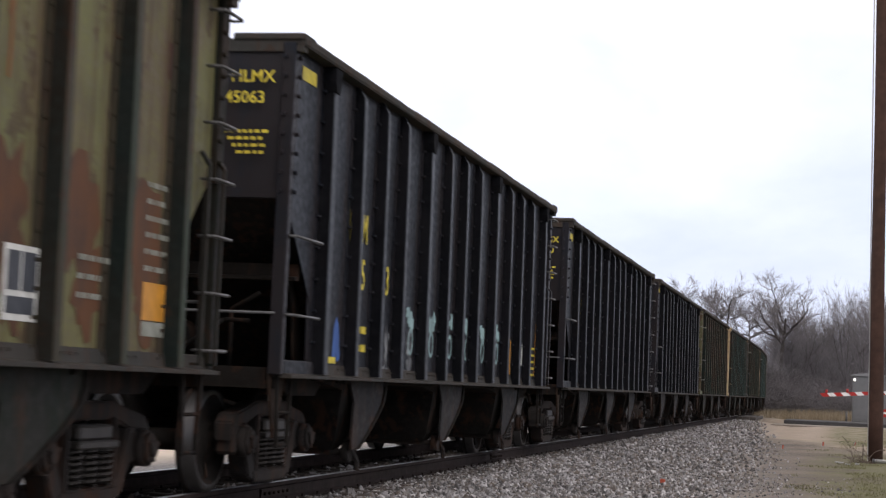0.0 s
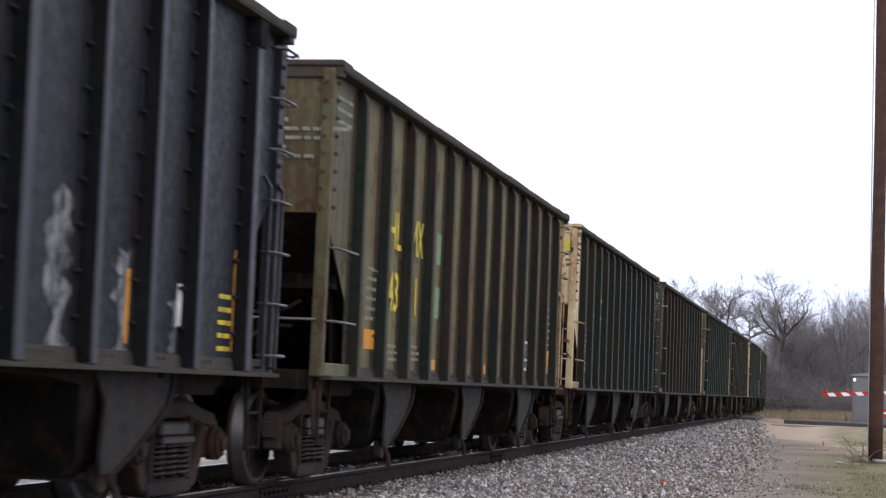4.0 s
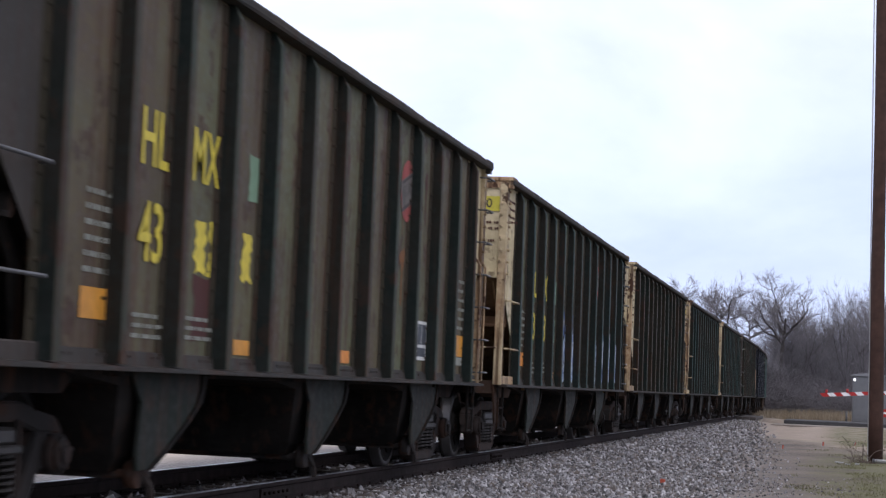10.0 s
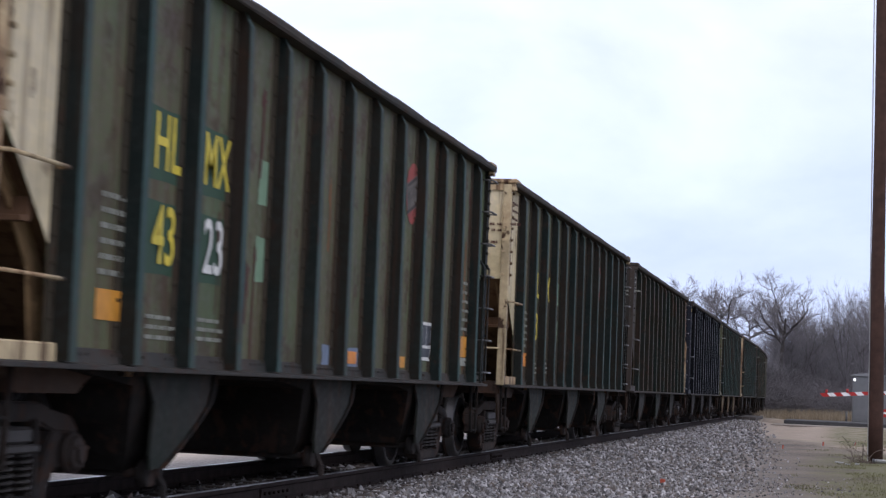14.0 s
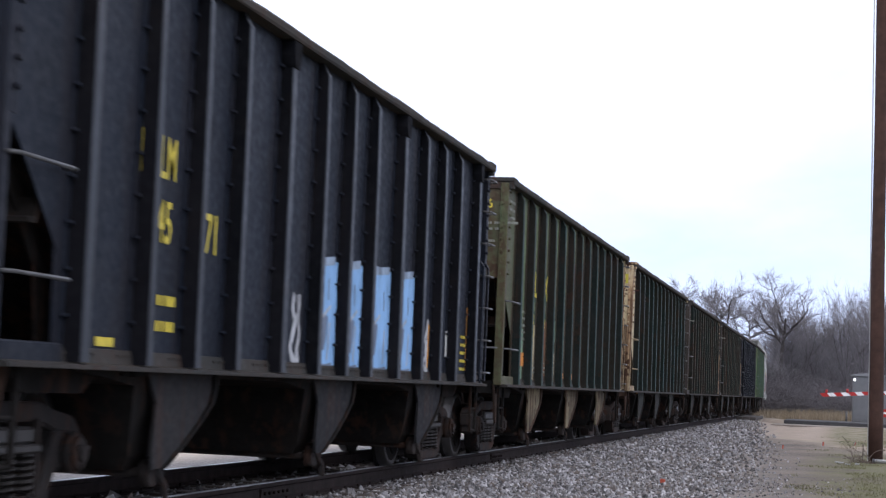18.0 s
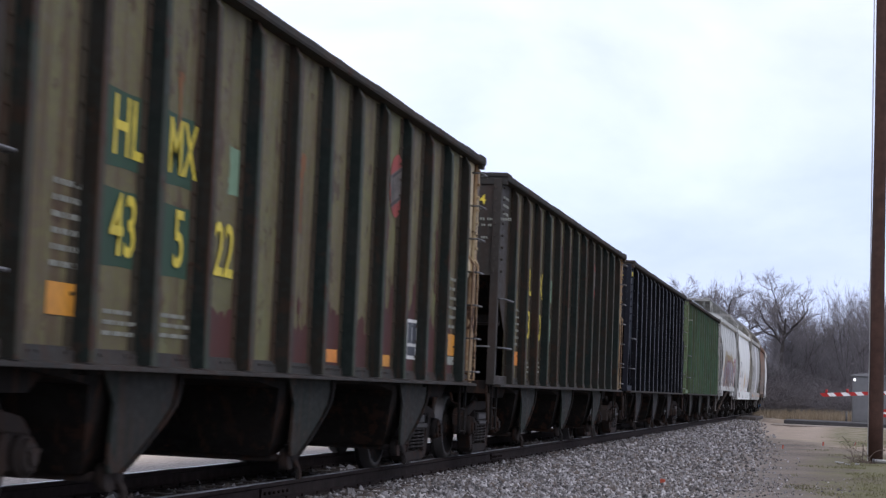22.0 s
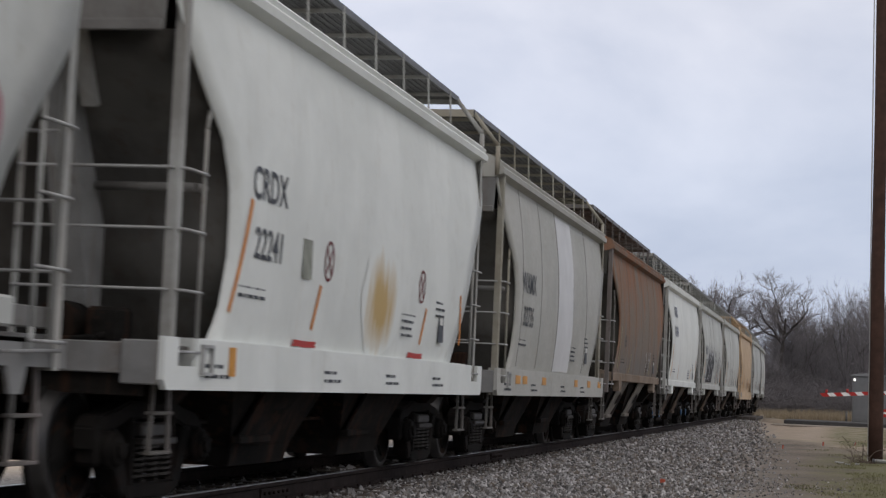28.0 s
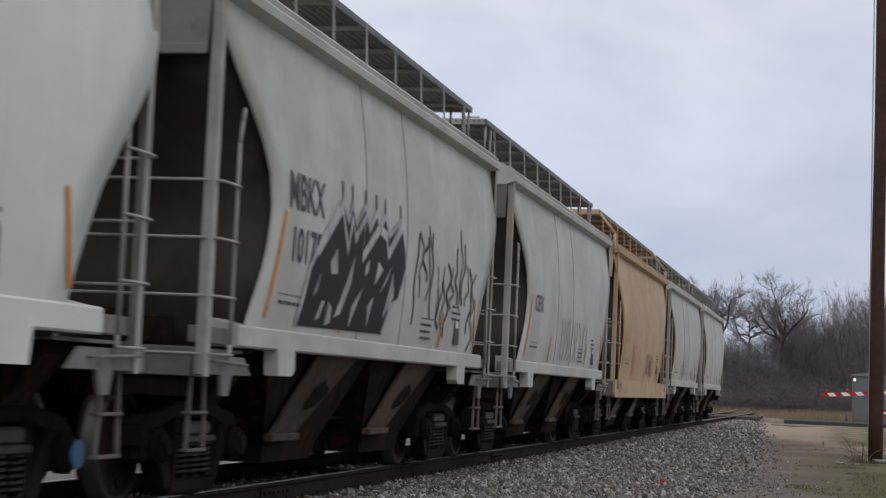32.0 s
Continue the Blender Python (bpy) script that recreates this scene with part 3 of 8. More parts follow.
def rib_bolts(bm):
    """Long bolt heads on the near edge of a rib."""
    box(bm, SIDE, SIDE + 0.005, -0.15, -0.060, 1.07, 3.83)
    for i in range(9):
        z = 1.33 + i * 0.285
        soft_box(bm, SIDE + 0.004, SIDE + 0.040, -0.135, -0.085, z, z + 0.026, 0.006)
        rod(bm, (SIDE + 0.02, -0.16, z + 0.013), (SIDE + 0.02, -0.07, z + 0.013), 0.009, 5)


def top_rail(bm):
    """Top chord, knocked a little out of line."""
    prof = [(SIDE - 0.03, 3.85), (HALF - 0.01, 3.85), (HALF, 3.87), (HALF, TOP - 0.03), (HALF - 0.03, TOP), (SIDE - 0.05, TOP - 0.01)]
    rings = []
    n = 60
    for i in range(n + 1):
        y = -POST - 0.03 + (2 * POST + 0.06) * i / n
        dz = 0.016 * noise.noise(Vector((y * 0.7, 2.0, 0))) + 0.008 * noise.noise(Vector((y * 2.6, 5.0, 0)))
        rings.append([(x, y, z + (dz if z > 3.86 else 0)) for x, z in prof])
    loft(bm, rings, True, True, False)


def end_rail(bm):
    """Rail along the top of the end, raised towards the corners."""
    prism(bm, [(-0.03, 3.80), (0.10, 3.80), (0.10, 3.88), (0.05, TOP - 0.035), (-0.03, TOP - 0.035)], -HALF + 0.02, HALF - 0.02)
    for k in (1, -1):
        a, b = sorted((k * 0.95, k * (HALF - 0.005)))
        soft_box(bm, a, b, -0.05, 0.30, TOP - 0.05, TOP + 0.012, 0.012)


def side_sill(bm):
    prism(bm, [(SIDE - 0.05, 1.015), (HALF - 0.004, 1.015), (HALF, 1.02), (HALF, 1.045), (SIDE + 0.03, 1.06), (SIDE + 0.012, 1.15), (SIDE - 0.02, 1.16)],
          -POST + 0.02, POST - 0.02, "y")
    for i in range(118):
        if i % 9 < 6:
            y = -6.3 + i * 0.107
            rod(bm, (SIDE + 0.01, y, 1.115), (SIDE + 0.03, y, 1.115), 0.013, 5)


def corner_post(bm):
    soft_box(bm, SIDE - 0.06, SIDE + 0.055, -0.05, 0.05, 1.04, 3.88, 0.01)


def post_rivets(bm):
    """Rivet heads down both faces of a corner post."""
    for i in range(8):
        z = 2.60 + i * 0.165
        rod(bm, (SIDE + 0.05, 0.075, z), (SIDE + 0.085, 0.075, z), 0.020, 6)
        rod(bm, (SIDE - 0.03, -0.045, z), (SIDE - 0.03, -0.08, z), 0.020, 6)
    box(bm, SIDE + 0.004, SIDE + 0.055, 0.05, 0.105, 2.45, 3.87)


def hook(y0, z):
    """A rung that starts at the inner stile and bends round the corner."""
    return [(SIDE + 0.03, y0, z), (SIDE + 0.13, y0 + 0.01, z), (SIDE + 0.15, y0 + 0.04, z), (SIDE + 0.15, 0.03, z), (SIDE + 0.13, 0.10, z + 0.005),
            (SIDE + 0.08, 0.13, z + 0.01), (SIDE + 0.02, 0.12, z + 0.01), (SIDE - 0.01, 0.07, z + 0.01)]


def ladder_mesh(bm):
    """Lower ladder at a corner: two flat stiles, bent in at the head."""
    for y in (-0.03, -0.36):
        soft_box(bm, SIDE + 0.085, SIDE + 0.105, y - 0.027, y + 0.027, 1.08, 2.56, 0.006)
        prism(bm, [(SIDE + 0.085, 2.54), (SIDE + 0.105, 2.56), (SIDE + 0.04, 2.66), (SIDE + 0.02, 2.64)], y - 0.027, y + 0.027, "y")
        box(bm, SIDE, SIDE + 0.09, y - 0.02, y + 0.02, 1.08, 1.10)


def side_rung(bm):
    path_rod(bm, hook(-0.36, 0.0), 0.013, 6)


def stirrup_mesh(bm):
    for y in (-0.22, 0.18):
        prism(bm, [(y - 0.02, 1.05), (y + 0.02, 1.05), (y * 0.75 + 0.02, 0.42), (y * 0.75 - 0.02, 0.42)], SIDE - 0.01, SIDE + 0.02)
    for z in (0.44, 0.72):
        rod(bm, (SIDE, -0.2, z), (SIDE, 0.17, z), 0.016, 6)


def grab_mesh(bm):
    """Grab iron between the corner post and the first rib."""
    path_rod(bm, [(SIDE + 0.05, 0.0, 0), (SIDE + 0.12, 0.03, 0), (SIDE + 0.12, 0.82, 0), (SIDE + 0.03, 0.86, 0)], 0.014, 6)


def grab_across(bm):
    rod(bm, (SIDE - 0.02, -0.05, 1.56), (-SIDE + 0.02, -0.05, 1.56), 0.014, 6)


def end_platform(bm):
    """End sill and deck over the coupler (end at -y)."""
    box(bm, -SIDE + 0.02, SIDE - 0.02, -POST + 0.03, -POST + 0.12, 0.92, 1.10)
    box(bm, -SIDE + 0.05, SIDE - 0.05, -POST + 0.12, -6.45, 1.03, 1.06)
    prism(bm, [(-POST + 0.05, 1.0), (-6.3, 1.0), (-6.3, 0.72), (-POST + 0.55, 0.72)], -0.45, 0.45)
    for x in (-1.2, 1.2):
        prism(bm, [(-6.7, 1.02), (-5.2, 1.02), (-5.5, 0.86), (-6.4, 0.86)], x - 0.12, x + 0.12)


def brake_gear(bm):
    """Brake cylinder, valve and pipes on the end deck."""
    rod(bm, (0.3, -6.9, 1.35), (0.3, -6.35, 1.35), 0.16, 12)
    soft_box(bm, -0.35, -0.05, -6.9, -6.6, 1.2, 1.5, 0.03)
    path_rod(bm, [(-0.2, -6.9, 1.3), (-0.2, -7.1, 1.2), (0.5, -7.1, 1.2), (0.9, -7.0, 1.5), (1.1, -6.9, 1.5)], 0.022, 6)
    path_rod(bm, [(0.9, -6.8, 1.1), (0.9, -6.8, 1.6), (1.15, -6.8, 1.75)], 0.02, 6)
    box(bm, -0.06, 0.06, -7.0, -6.9, 1.05, 2.2)


def floor_mesh(bm):
    box(bm, -0.16, 0.16, -POST + 0.05, POST - 0.05, 0.62, 1.0)
    box(bm, -SIDE + 0.05, SIDE - 0.05, -5.0, 5.0, 0.985, 1.03)


def hopper_bay(bm):
    """One discharge bay: steep front sheet, side plates drawn in towards the gate."""
    top = [(-1.40, -1.75, 1.03), (1.40, -1.75, 1.03), (1.40, 0.62, 1.03), (-1.40, 0.62, 1.03)]
    mid = [(-1.38, -0.55, 0.92), (1.38, -0.55, 0.92), (1.38, 0.60, 0.92), (-1.38, 0.60, 0.92)]
    low = [(-1.26, -0.30, 0.42), (1.26, -0.30, 0.42), (1.26, 0.12, 0.42), (-1.26, 0.12, 0.42)]
    foot = [(-1.2, -0.24, 0.32), (1.2, -0.24, 0.32), (1.2, 0.04, 0.32), (-1.2, 0.04, 0.32)]
    loft(bm, [top, mid, low, foot], True, True, False)


def hopper_bay_plate(bm):
    """Outer side plate of a bay, its far edge drawn in a curve to the gate, with a rim along that edge."""
    curve = [(1.05, 1.03), (1.04, 0.92), (0.97, 0.80), (0.74, 0.665), (0.36, 0.485), (0.02, 0.345)]
    prism(bm, [(-0.43, 1.03)] + curve + [(-0.24, 0.335), (-0.26, 0.46), (-0.22, 0.80)], 1.40, 1.425)


def bay_rim(bm):
    """Rim bent out along the far edge of a bay's side plate."""
    curve = [(1.05, 1.03), (1.04, 0.92), (0.97, 0.80), (0.74, 0.665), (0.36, 0.485), (0.02, 0.345)]
    prism(bm, curve + [(a - 0.10, b - 0.012) for a, b in curve[::-1]], 1.425, 1.445)


def gate_mesh(bm):
    """Gate shaft, gears and handles at the foot of a bay."""
    rod(bm, (-1.34, -0.05, 0.30), (1.34, -0.05, 0.30), 0.035, 7)
    for s in (1, -1):
        rod(bm, (s * 1.28, -0.05, 0.30), (s * 1.36, -0.05, 0.30), 0.10, 10)
        path_rod(bm, [(s * 1.34, 0.0, 0.33), (s * 1.38, 0.12, 0.22), (s * 1.38, 0.16, 0.12)], 0.03, 5)
        soft_box(bm, s * 1.24 if s > 0 else -1.36, 1.36 if s > 0 else -1.24, 0.04, 0.2, 0.26, 0.42, 0.015)


PALETTE = {}


def open_hopper(label, body, rib, end, post, chute, bolted=False, far=None):
    """A ribbed open-top hopper car. Returns its Empty."""
    car = new("hopper_car")
    tagged(car, label, "freight car", "cars of the train")
    b, r, e, p, c = M[body], M[rib], M[end], M[post], M[chute]
    back = M[far or (body if bolted else rib)]
    # Lighter colours for rib faces: light on the outer side is painted in.
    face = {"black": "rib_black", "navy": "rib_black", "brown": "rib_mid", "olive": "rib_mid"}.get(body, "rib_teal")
    trim = Matrix.Diagonal((1, 0.99 if bolted else 1.0, 1, 1))
    places = GROUPED if bolted and body == "black" or label.startswith("navy") else [OFF + (i - (RIBS - 1) / 2) * GAP for i in range(RIBS)]
    for sgn in (1, -1):
        turn = trim if sgn > 0 else pose(0, 0, 0, 0, 0, 180) @ trim
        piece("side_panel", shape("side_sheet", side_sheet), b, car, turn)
        piece("top_rail", shape("top_rail", top_rail), M["rail_top"], car, turn)
        piece("side_sill", shape("side_sill", side_sill), M["sill_dark"], car, turn)
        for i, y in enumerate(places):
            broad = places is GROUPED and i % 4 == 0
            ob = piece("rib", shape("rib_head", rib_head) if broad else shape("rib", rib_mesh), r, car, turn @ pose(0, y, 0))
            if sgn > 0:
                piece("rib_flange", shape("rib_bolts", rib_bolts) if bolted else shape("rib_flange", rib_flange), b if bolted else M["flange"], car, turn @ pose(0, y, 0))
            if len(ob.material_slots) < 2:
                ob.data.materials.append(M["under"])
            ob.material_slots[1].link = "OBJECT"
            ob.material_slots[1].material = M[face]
        for y, k in ((-POST, 1), (POST, -1)):
            flip = Matrix.Identity(4) if k > 0 else Matrix.Diagonal((1, -1, 1, 1))
            tone = p if k * sgn > 0 else back
            piece("corner_post", shape("corner_post", corner_post), tone, car, turn @ flip @ pose(0, -POST, 0))
            if sgn > 0:
                piece("post_rivets", shape("post_rivets", post_rivets), tone, car, turn @ flip @ pose(0, -POST, 0))
            piece("corner_panel", shape("corner_sheet", corner_sheet), (M["beige"] if tone in (M["beige_post"],) else e) if k * sgn > 0 else
                  (M["beige"] if tone is M["beige_post"] else b), car, turn @ flip)
        piece("end_panel", shape("end_sheet", end_sheet), e, car, turn @ pose(0, -POST + 0.02, 0))
        # Ends other than beige: near-black stands in for shade in the recess.
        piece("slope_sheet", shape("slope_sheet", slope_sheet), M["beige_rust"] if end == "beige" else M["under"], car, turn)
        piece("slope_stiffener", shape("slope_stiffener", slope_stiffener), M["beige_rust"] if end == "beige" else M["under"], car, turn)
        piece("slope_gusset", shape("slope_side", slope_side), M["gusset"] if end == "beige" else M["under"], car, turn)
        piece("corner_foot", shape("corner_foot", corner_foot), p, car, turn)
        piece("corner_bracket", shape("corner_bracket", corner_bracket), M["sill_rust"], car, turn)
        piece("end_rail", shape("end_rail", end_rail), M["beige_post"] if end == "beige" else M["rail_top"], car, turn @ pose(0, -POST - 0.0, 0))
        piece("ladder", shape("ladder", ladder_mesh), back if sgn > 0 else p, car, turn @ pose(0, POST, 0))
        for j in range(7):
            piece("side_rung", shape("side_rung", side_rung), M["rung"], car, turn @ pose(0, POST, 1.19 + j * 0.42))
        for z in (1.55, 2.22):
            piece("grab_iron", shape("grab_iron", grab_mesh), p if end == "beige" else M["iron"], car, turn @ pose(0, -POST, z))
        piece("end_rail_bar", shape("grab_across", grab_across), p if end == "beige" else M["iron"], car, turn @ pose(0, -POST, 0))
        piece("stirrup_step", shape("stirrup", stirrup_mesh), M["under"], car, turn @ pose(0, POST - 0.25, 0))
        piece("stirrup_step", shape("stirrup", stirrup_mesh), M["under"], car, turn @ pose(0, -POST + 0.25, 0))
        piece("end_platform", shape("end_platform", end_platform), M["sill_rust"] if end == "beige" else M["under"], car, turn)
        piece("coupler", shape("coupler", coupler_mesh), M["cast"], car, turn @ pose(0, POST + 0.22, 0))
        if sgn > 0:
            piece("brake_gear", shape("brake_gear", brake_gear), M["under"], car, turn)
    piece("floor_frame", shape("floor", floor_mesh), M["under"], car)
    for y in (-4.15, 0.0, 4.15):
        # Bay sheets get the shade under the car as a near-black colour.
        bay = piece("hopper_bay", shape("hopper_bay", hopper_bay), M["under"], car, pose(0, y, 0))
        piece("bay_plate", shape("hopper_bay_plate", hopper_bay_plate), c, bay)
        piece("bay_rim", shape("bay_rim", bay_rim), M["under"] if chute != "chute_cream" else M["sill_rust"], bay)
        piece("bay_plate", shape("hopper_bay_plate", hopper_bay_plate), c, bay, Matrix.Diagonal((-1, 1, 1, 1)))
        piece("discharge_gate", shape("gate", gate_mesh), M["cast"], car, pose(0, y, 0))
    for y in (-6.0, 6.08):
        truck(car, y)
    return car


# ---- covered hopper ----
CPOST = 5.72


def bulge(z):
    """Half-width of the rounded body at height z."""
    return 1.60 - 0.075 * ((z - 2.4) / 1.1) ** 2


def end_in(z, deep, far=False):
    """How far the side sheet stops short of the car's end at height z."""
    if deep and far:
        pts = [(1.0, 1.66), (1.3, 1.64), (1.5, 1.54), (1.78, 1.30), (2.1, 1.08), (2.43, 0.90), (2.7, 0.72), (2.97, 0.45), (3.3, 0.14), (3.5, 0.06), (4.3, 0.05)]
    elif deep:
        pts = [(1.0, 1.02), (1.28, 1.08), (1.5, 1.21), (1.9, 1.26), (2.45, 1.19), (2.76, 1.02), (3.03, 0.66), (3.3, 0.36), (3.55, 0.17), (3.8, 0.07), (4.3, 0.05)]
    elif far:
        pts = [(1.1, 1.34), (1.56, 1.27), (1.8, 1.18), (2.14, 1.00), (2.45, 0.72), (2.8, 0.37), (3.05, 0.14), (3.3, 0.05), (4.3, 0.05)]
    else:
        pts = [(1.1, 0.86), (1.55, 1.05), (1.95, 1.28), (2.35, 1.38), (2.65, 1.30), (2.9, 1.08), (3.15, 0.76), (3.4, 0.44), (3.62, 0.22), (3.8, 0.10), (4.3, 0.05)]
    for (a, b), (c, d) in zip(pts, pts[1:]):
        if z <= c:
            return b + (d - b) * (z - a) / (c - a)
    return 0.05


def covered_side(bm, deep=False):
    """Rounded side sheet at +x, cut back at the ends in a curve."""
    rows = []
    zs = [1.28 + 2.72 * i / 22 for i in range(23)]

    ny = 24
    for z in zs:
        a, b = -CPOST + end_in(z, deep), CPOST - end_in(z, deep, True)
        rows.append([(bulge(z), a + (b - a) * j / ny, z) for j in range(ny + 1)])
    outer = [[bm.verts.new(p) for p in r] for r in rows]
    inner = [[bm.verts.new((p[0] - 0.02, p[1], p[2])) for p in r] for r in rows]
    n = len(zs)
    for i in range(n - 1):
        for j in range(ny):
            f = bm.faces.new((outer[i][j], outer[i][j + 1], outer[i + 1][j + 1], outer[i + 1][j]))
            f.smooth = True
            f = bm.faces.new((inner[i][j], inner[i + 1][j], inner[i + 1][j + 1], inner[i][j + 1]))
            f.smooth = True
    for i in range(n - 1):
        for j in (0, ny):
            bm.faces.new((outer[i][j], outer[i + 1][j], inner[i + 1][j], inner[i][j]))


def covered_seam(bm):
    """A weld seam that follows the bulge."""
    rings = []
    for i in range(14):
        z = 1.32 + 2.58 * i / 13
        rings.append([(bulge(z) - 0.002, -0.012, z), (bulge(z) + 0.006, -0.006, z), (bulge(z) + 0.006, 0.006, z), (bulge(z) - 0.002, 0.012, z)])
    loft(bm, rings, True, True, False)


def covered_roof(bm):
    """Cambered roof with rolled eaves."""
    half = [(1.49, 3.90), (1.57, 3.93), (1.58, 4.00), (1.535, 4.04), (1.55, 4.08), (1.49, 4.13), (1.2, 4.26), (0.6, 4.38), (0.0, 4.43)]
    ring = half + [(-x, z) for x, z in half[-2::-1]]
    ring += [(-1.44, 3.88), (1.44, 3.88)]
    prism(bm, ring, -CPOST + 0.02, CPOST - 0.02, "y")


def covered_end(bm):
    """Upper end wall (end at -y)."""
    prism(bm, [(-1.44, 3.42), (1.44, 3.42), (1.47, 4.02), (1.2, 4.24), (0.0, 4.40), (-1.2, 4.24), (-1.47, 4.02)], -CPOST + 0.03, -CPOST + 0.06, "y")
    soft_box(bm, -1.44, 1.44, -CPOST + 0.0, -CPOST + 0.03, 3.40, 3.48, 0.006)


def covered_slope(bm, deep=False):
    """Slope sheet that follows the cut of the side sheets, then drops to the floor."""
    rings = []
    for i in range(15):
        z = 3.46 - 2.24 * i / 14
        y = -CPOST + max(end_in(z, deep), end_in(z, deep, True)) + 0.035
        w = bulge(z) - 0.022
        rings.append([(-w, y, z), (w, y, z), (w, y + 0.03, z - 0.02), (-w, y + 0.03, z - 0.02)])
    loft(bm, rings, True, True, True)


def covered_gusset(bm):
    """Box stiffener that leans against the slope sheet under the roof's end."""
    prism(bm, [(-CPOST + 0.34, 3.40), (-CPOST + 0.46, 3.34), (-CPOST + 1.20, 2.10), (-CPOST + 1.20, 1.22), (-CPOST + 1.02, 1.22)], 0.36, 0.60)


def slope_pipe(bm):
    """Pipe along the slope sheet at mid height (end at -y)."""
    path_rod(bm, [(0.62, -CPOST + 0.95, 2.40), (1.40, -CPOST + 0.95, 2.40), (1.44, -CPOST + 1.05, 2.40)], 0.035, 8)


def covered_post(bm):
    """Corner post: an angle with its legs along the side and the end."""
    soft_box(bm, 1.462, 1.545, -0.012, 0.012, 1.0, 4.02, 0.006)
    soft_box(bm, 1.533, 1.548, -0.008, 0.085, 1.0, 4.02, 0.005)


def covered_ladder(bm):
    """Inner stile of the side ladder, bent to the side sheet at its head."""
    path_rod(bm, [(1.56, 0.46, 1.10), (1.57, 0.46, 1.25), (1.57, 0.46, 2.80), (1.545, 0.58, 2.98), (1.53, 0.66, 3.10)], 0.017, 6)


def covered_rung(bm):
    path_rod(bm, [(1.53, 0.03, 0), (1.575, 0.03, 0), (1.60, 0.06, 0), (1.60, 0.44, 0), (1.57, 0.48, 0)], 0.0125, 6)


def covered_grab(bm):
    """Rung across the end, from the corner post inwards."""
    path_rod(bm, [(1.5, -0.01, 0), (1.5, -0.06, 0), (0.35, -0.06, 0), (0.35, -0.02, 0)], 0.0115, 6)


def covered_stile(bm):
    box(bm, 0.33, 0.37, -0.03, 0.0, 1.1, 3.45)


def end_brace(bm):
    """Slanting channel from the roof's end down to the sill (end at -y)."""
    prism(bm, [(-CPOST - 0.02, 3.86), (-CPOST + 0.02, 3.86), (-CPOST + 0.56, 2.96), (-CPOST + 0.50, 2.93)], 0.66, 0.78)


def end_plate(bm):
    """Deck plate across the end and its turned-up lip (end at -y)."""
    soft_box(bm, -1.46, 1.46, -CPOST + 0.02, -CPOST + 0.06, 1.0, 1.22, 0.008)
    box(bm, -1.44, 1.44, -CPOST + 0.06, -CPOST + 1.25, 1.19, 1.215)


def covered_step(bm):
    """Sill step set in under the sill: two hangers that lean and two treads."""
    for y, k in ((0.0, 1), (0.38, -1)):
        prism(bm, [(y - 0.018, 0.44), (y + 0.018, 0.44), (y + 0.018 + k * 0.05, 1.1), (y - 0.018 + k * 0.05, 1.1)], 1.41, 1.435)
    for z in (0.45, 0.73):
        soft_box(bm, 1.38, 1.45, -0.01, 0.39, z - 0.012, z + 0.012, 0.005)


def covered_sill_deep(bm):
    """Deep side sill, notched near each end for a foot."""
    e = CPOST + 0.02
    prism(bm, [(-e, 0.97), (-e + 0.07, 0.90), (e - 0.07, 0.90), (e, 0.97), (e, 1.27), (e - 0.28, 1.27), (e - 0.28, 1.07), (e - 0.66, 1.07), (e - 0.66, 1.27),
               (-e + 0.66, 1.27), (-e + 0.66, 1.07), (-e + 0.28, 1.07), (-e + 0.28, 1.27), (-e, 1.27)], 1.555, 1.60)
    box(bm, 1.30, 1.555, -e + 0.9, e - 0.9, 0.90, 1.28)


def sill_end(bm):
    """Plate that closes the deep sill at the corner (end at -y)."""
    soft_box(bm, 1.28, 1.553, -CPOST - 0.018, -CPOST + 0.03, 0.93, 1.24, 0.01)


def sill_frame(bm):
    """Small square pull frame on the sill beside the notch (end at -y)."""
    y = -CPOST + 0.72
    for z in (1.02, 1.22):
        box(bm, 1.595, 1.63, y, y + 0.2, z - 0.012, z + 0.012)
    for d in (0.0, 0.2):
        box(bm, 1.595, 1.63, y + d - 0.012, y + d + 0.012, 1.008, 1.232)


def covered_sill_short(bm):
    """Side sill with a foot plate towards each end and a lighter arm out to the corner."""
    prism(bm, [(1.25, 1.24), (1.545, 1.24), (1.56, 1.255), (1.56, 1.40), (1.545, 1.415), (1.46, 1.425), (1.25, 1.47)], -4.95, 4.95, "y")
    for k in (1, -1):
        prism(bm, [(k * 3.42, 1.26), (k * 3.42, 1.08), (k * 3.50, 1.03), (k * 3.88, 1.03), (k * 3.92, 1.26)], 1.44, 1.565)


def sill_arm(bm):
    """Lighter arm from the short sill out to the corner (end at -y)."""
    soft_box(bm, 1.40, 1.47, -5.66, -4.95, 1.25, 1.38, 0.008)


def corner_casting(bm):
    """Corner plate under the post with an eye for the jack (end at -y)."""
    prism(bm, [(-CPOST - 0.05, 1.16), (-CPOST + 1.02, 1.16), (-CPOST + 1.22, 1.02), (-CPOST + 0.75, 1.02), (-CPOST + 0.68, 0.86), (-CPOST + 0.54, 0.86), (-CPOST + 0.48, 1.02),
               (-CPOST - 0.05, 1.02)], 1.50, 1.53)
    path_rod(bm, [(1.53, -CPOST + 0.2, 1.12), (1.60, -CPOST + 0.2, 1.12), (1.60, -CPOST + 0.9, 1.10), (1.53, -CPOST + 0.9, 1.10)], 0.014, 6)


def covered_floor(bm):
    """Centre sill."""
    box(bm, -0.2, 0.2, -CPOST + 0.05, CPOST - 0.05, 0.62, 1.0)


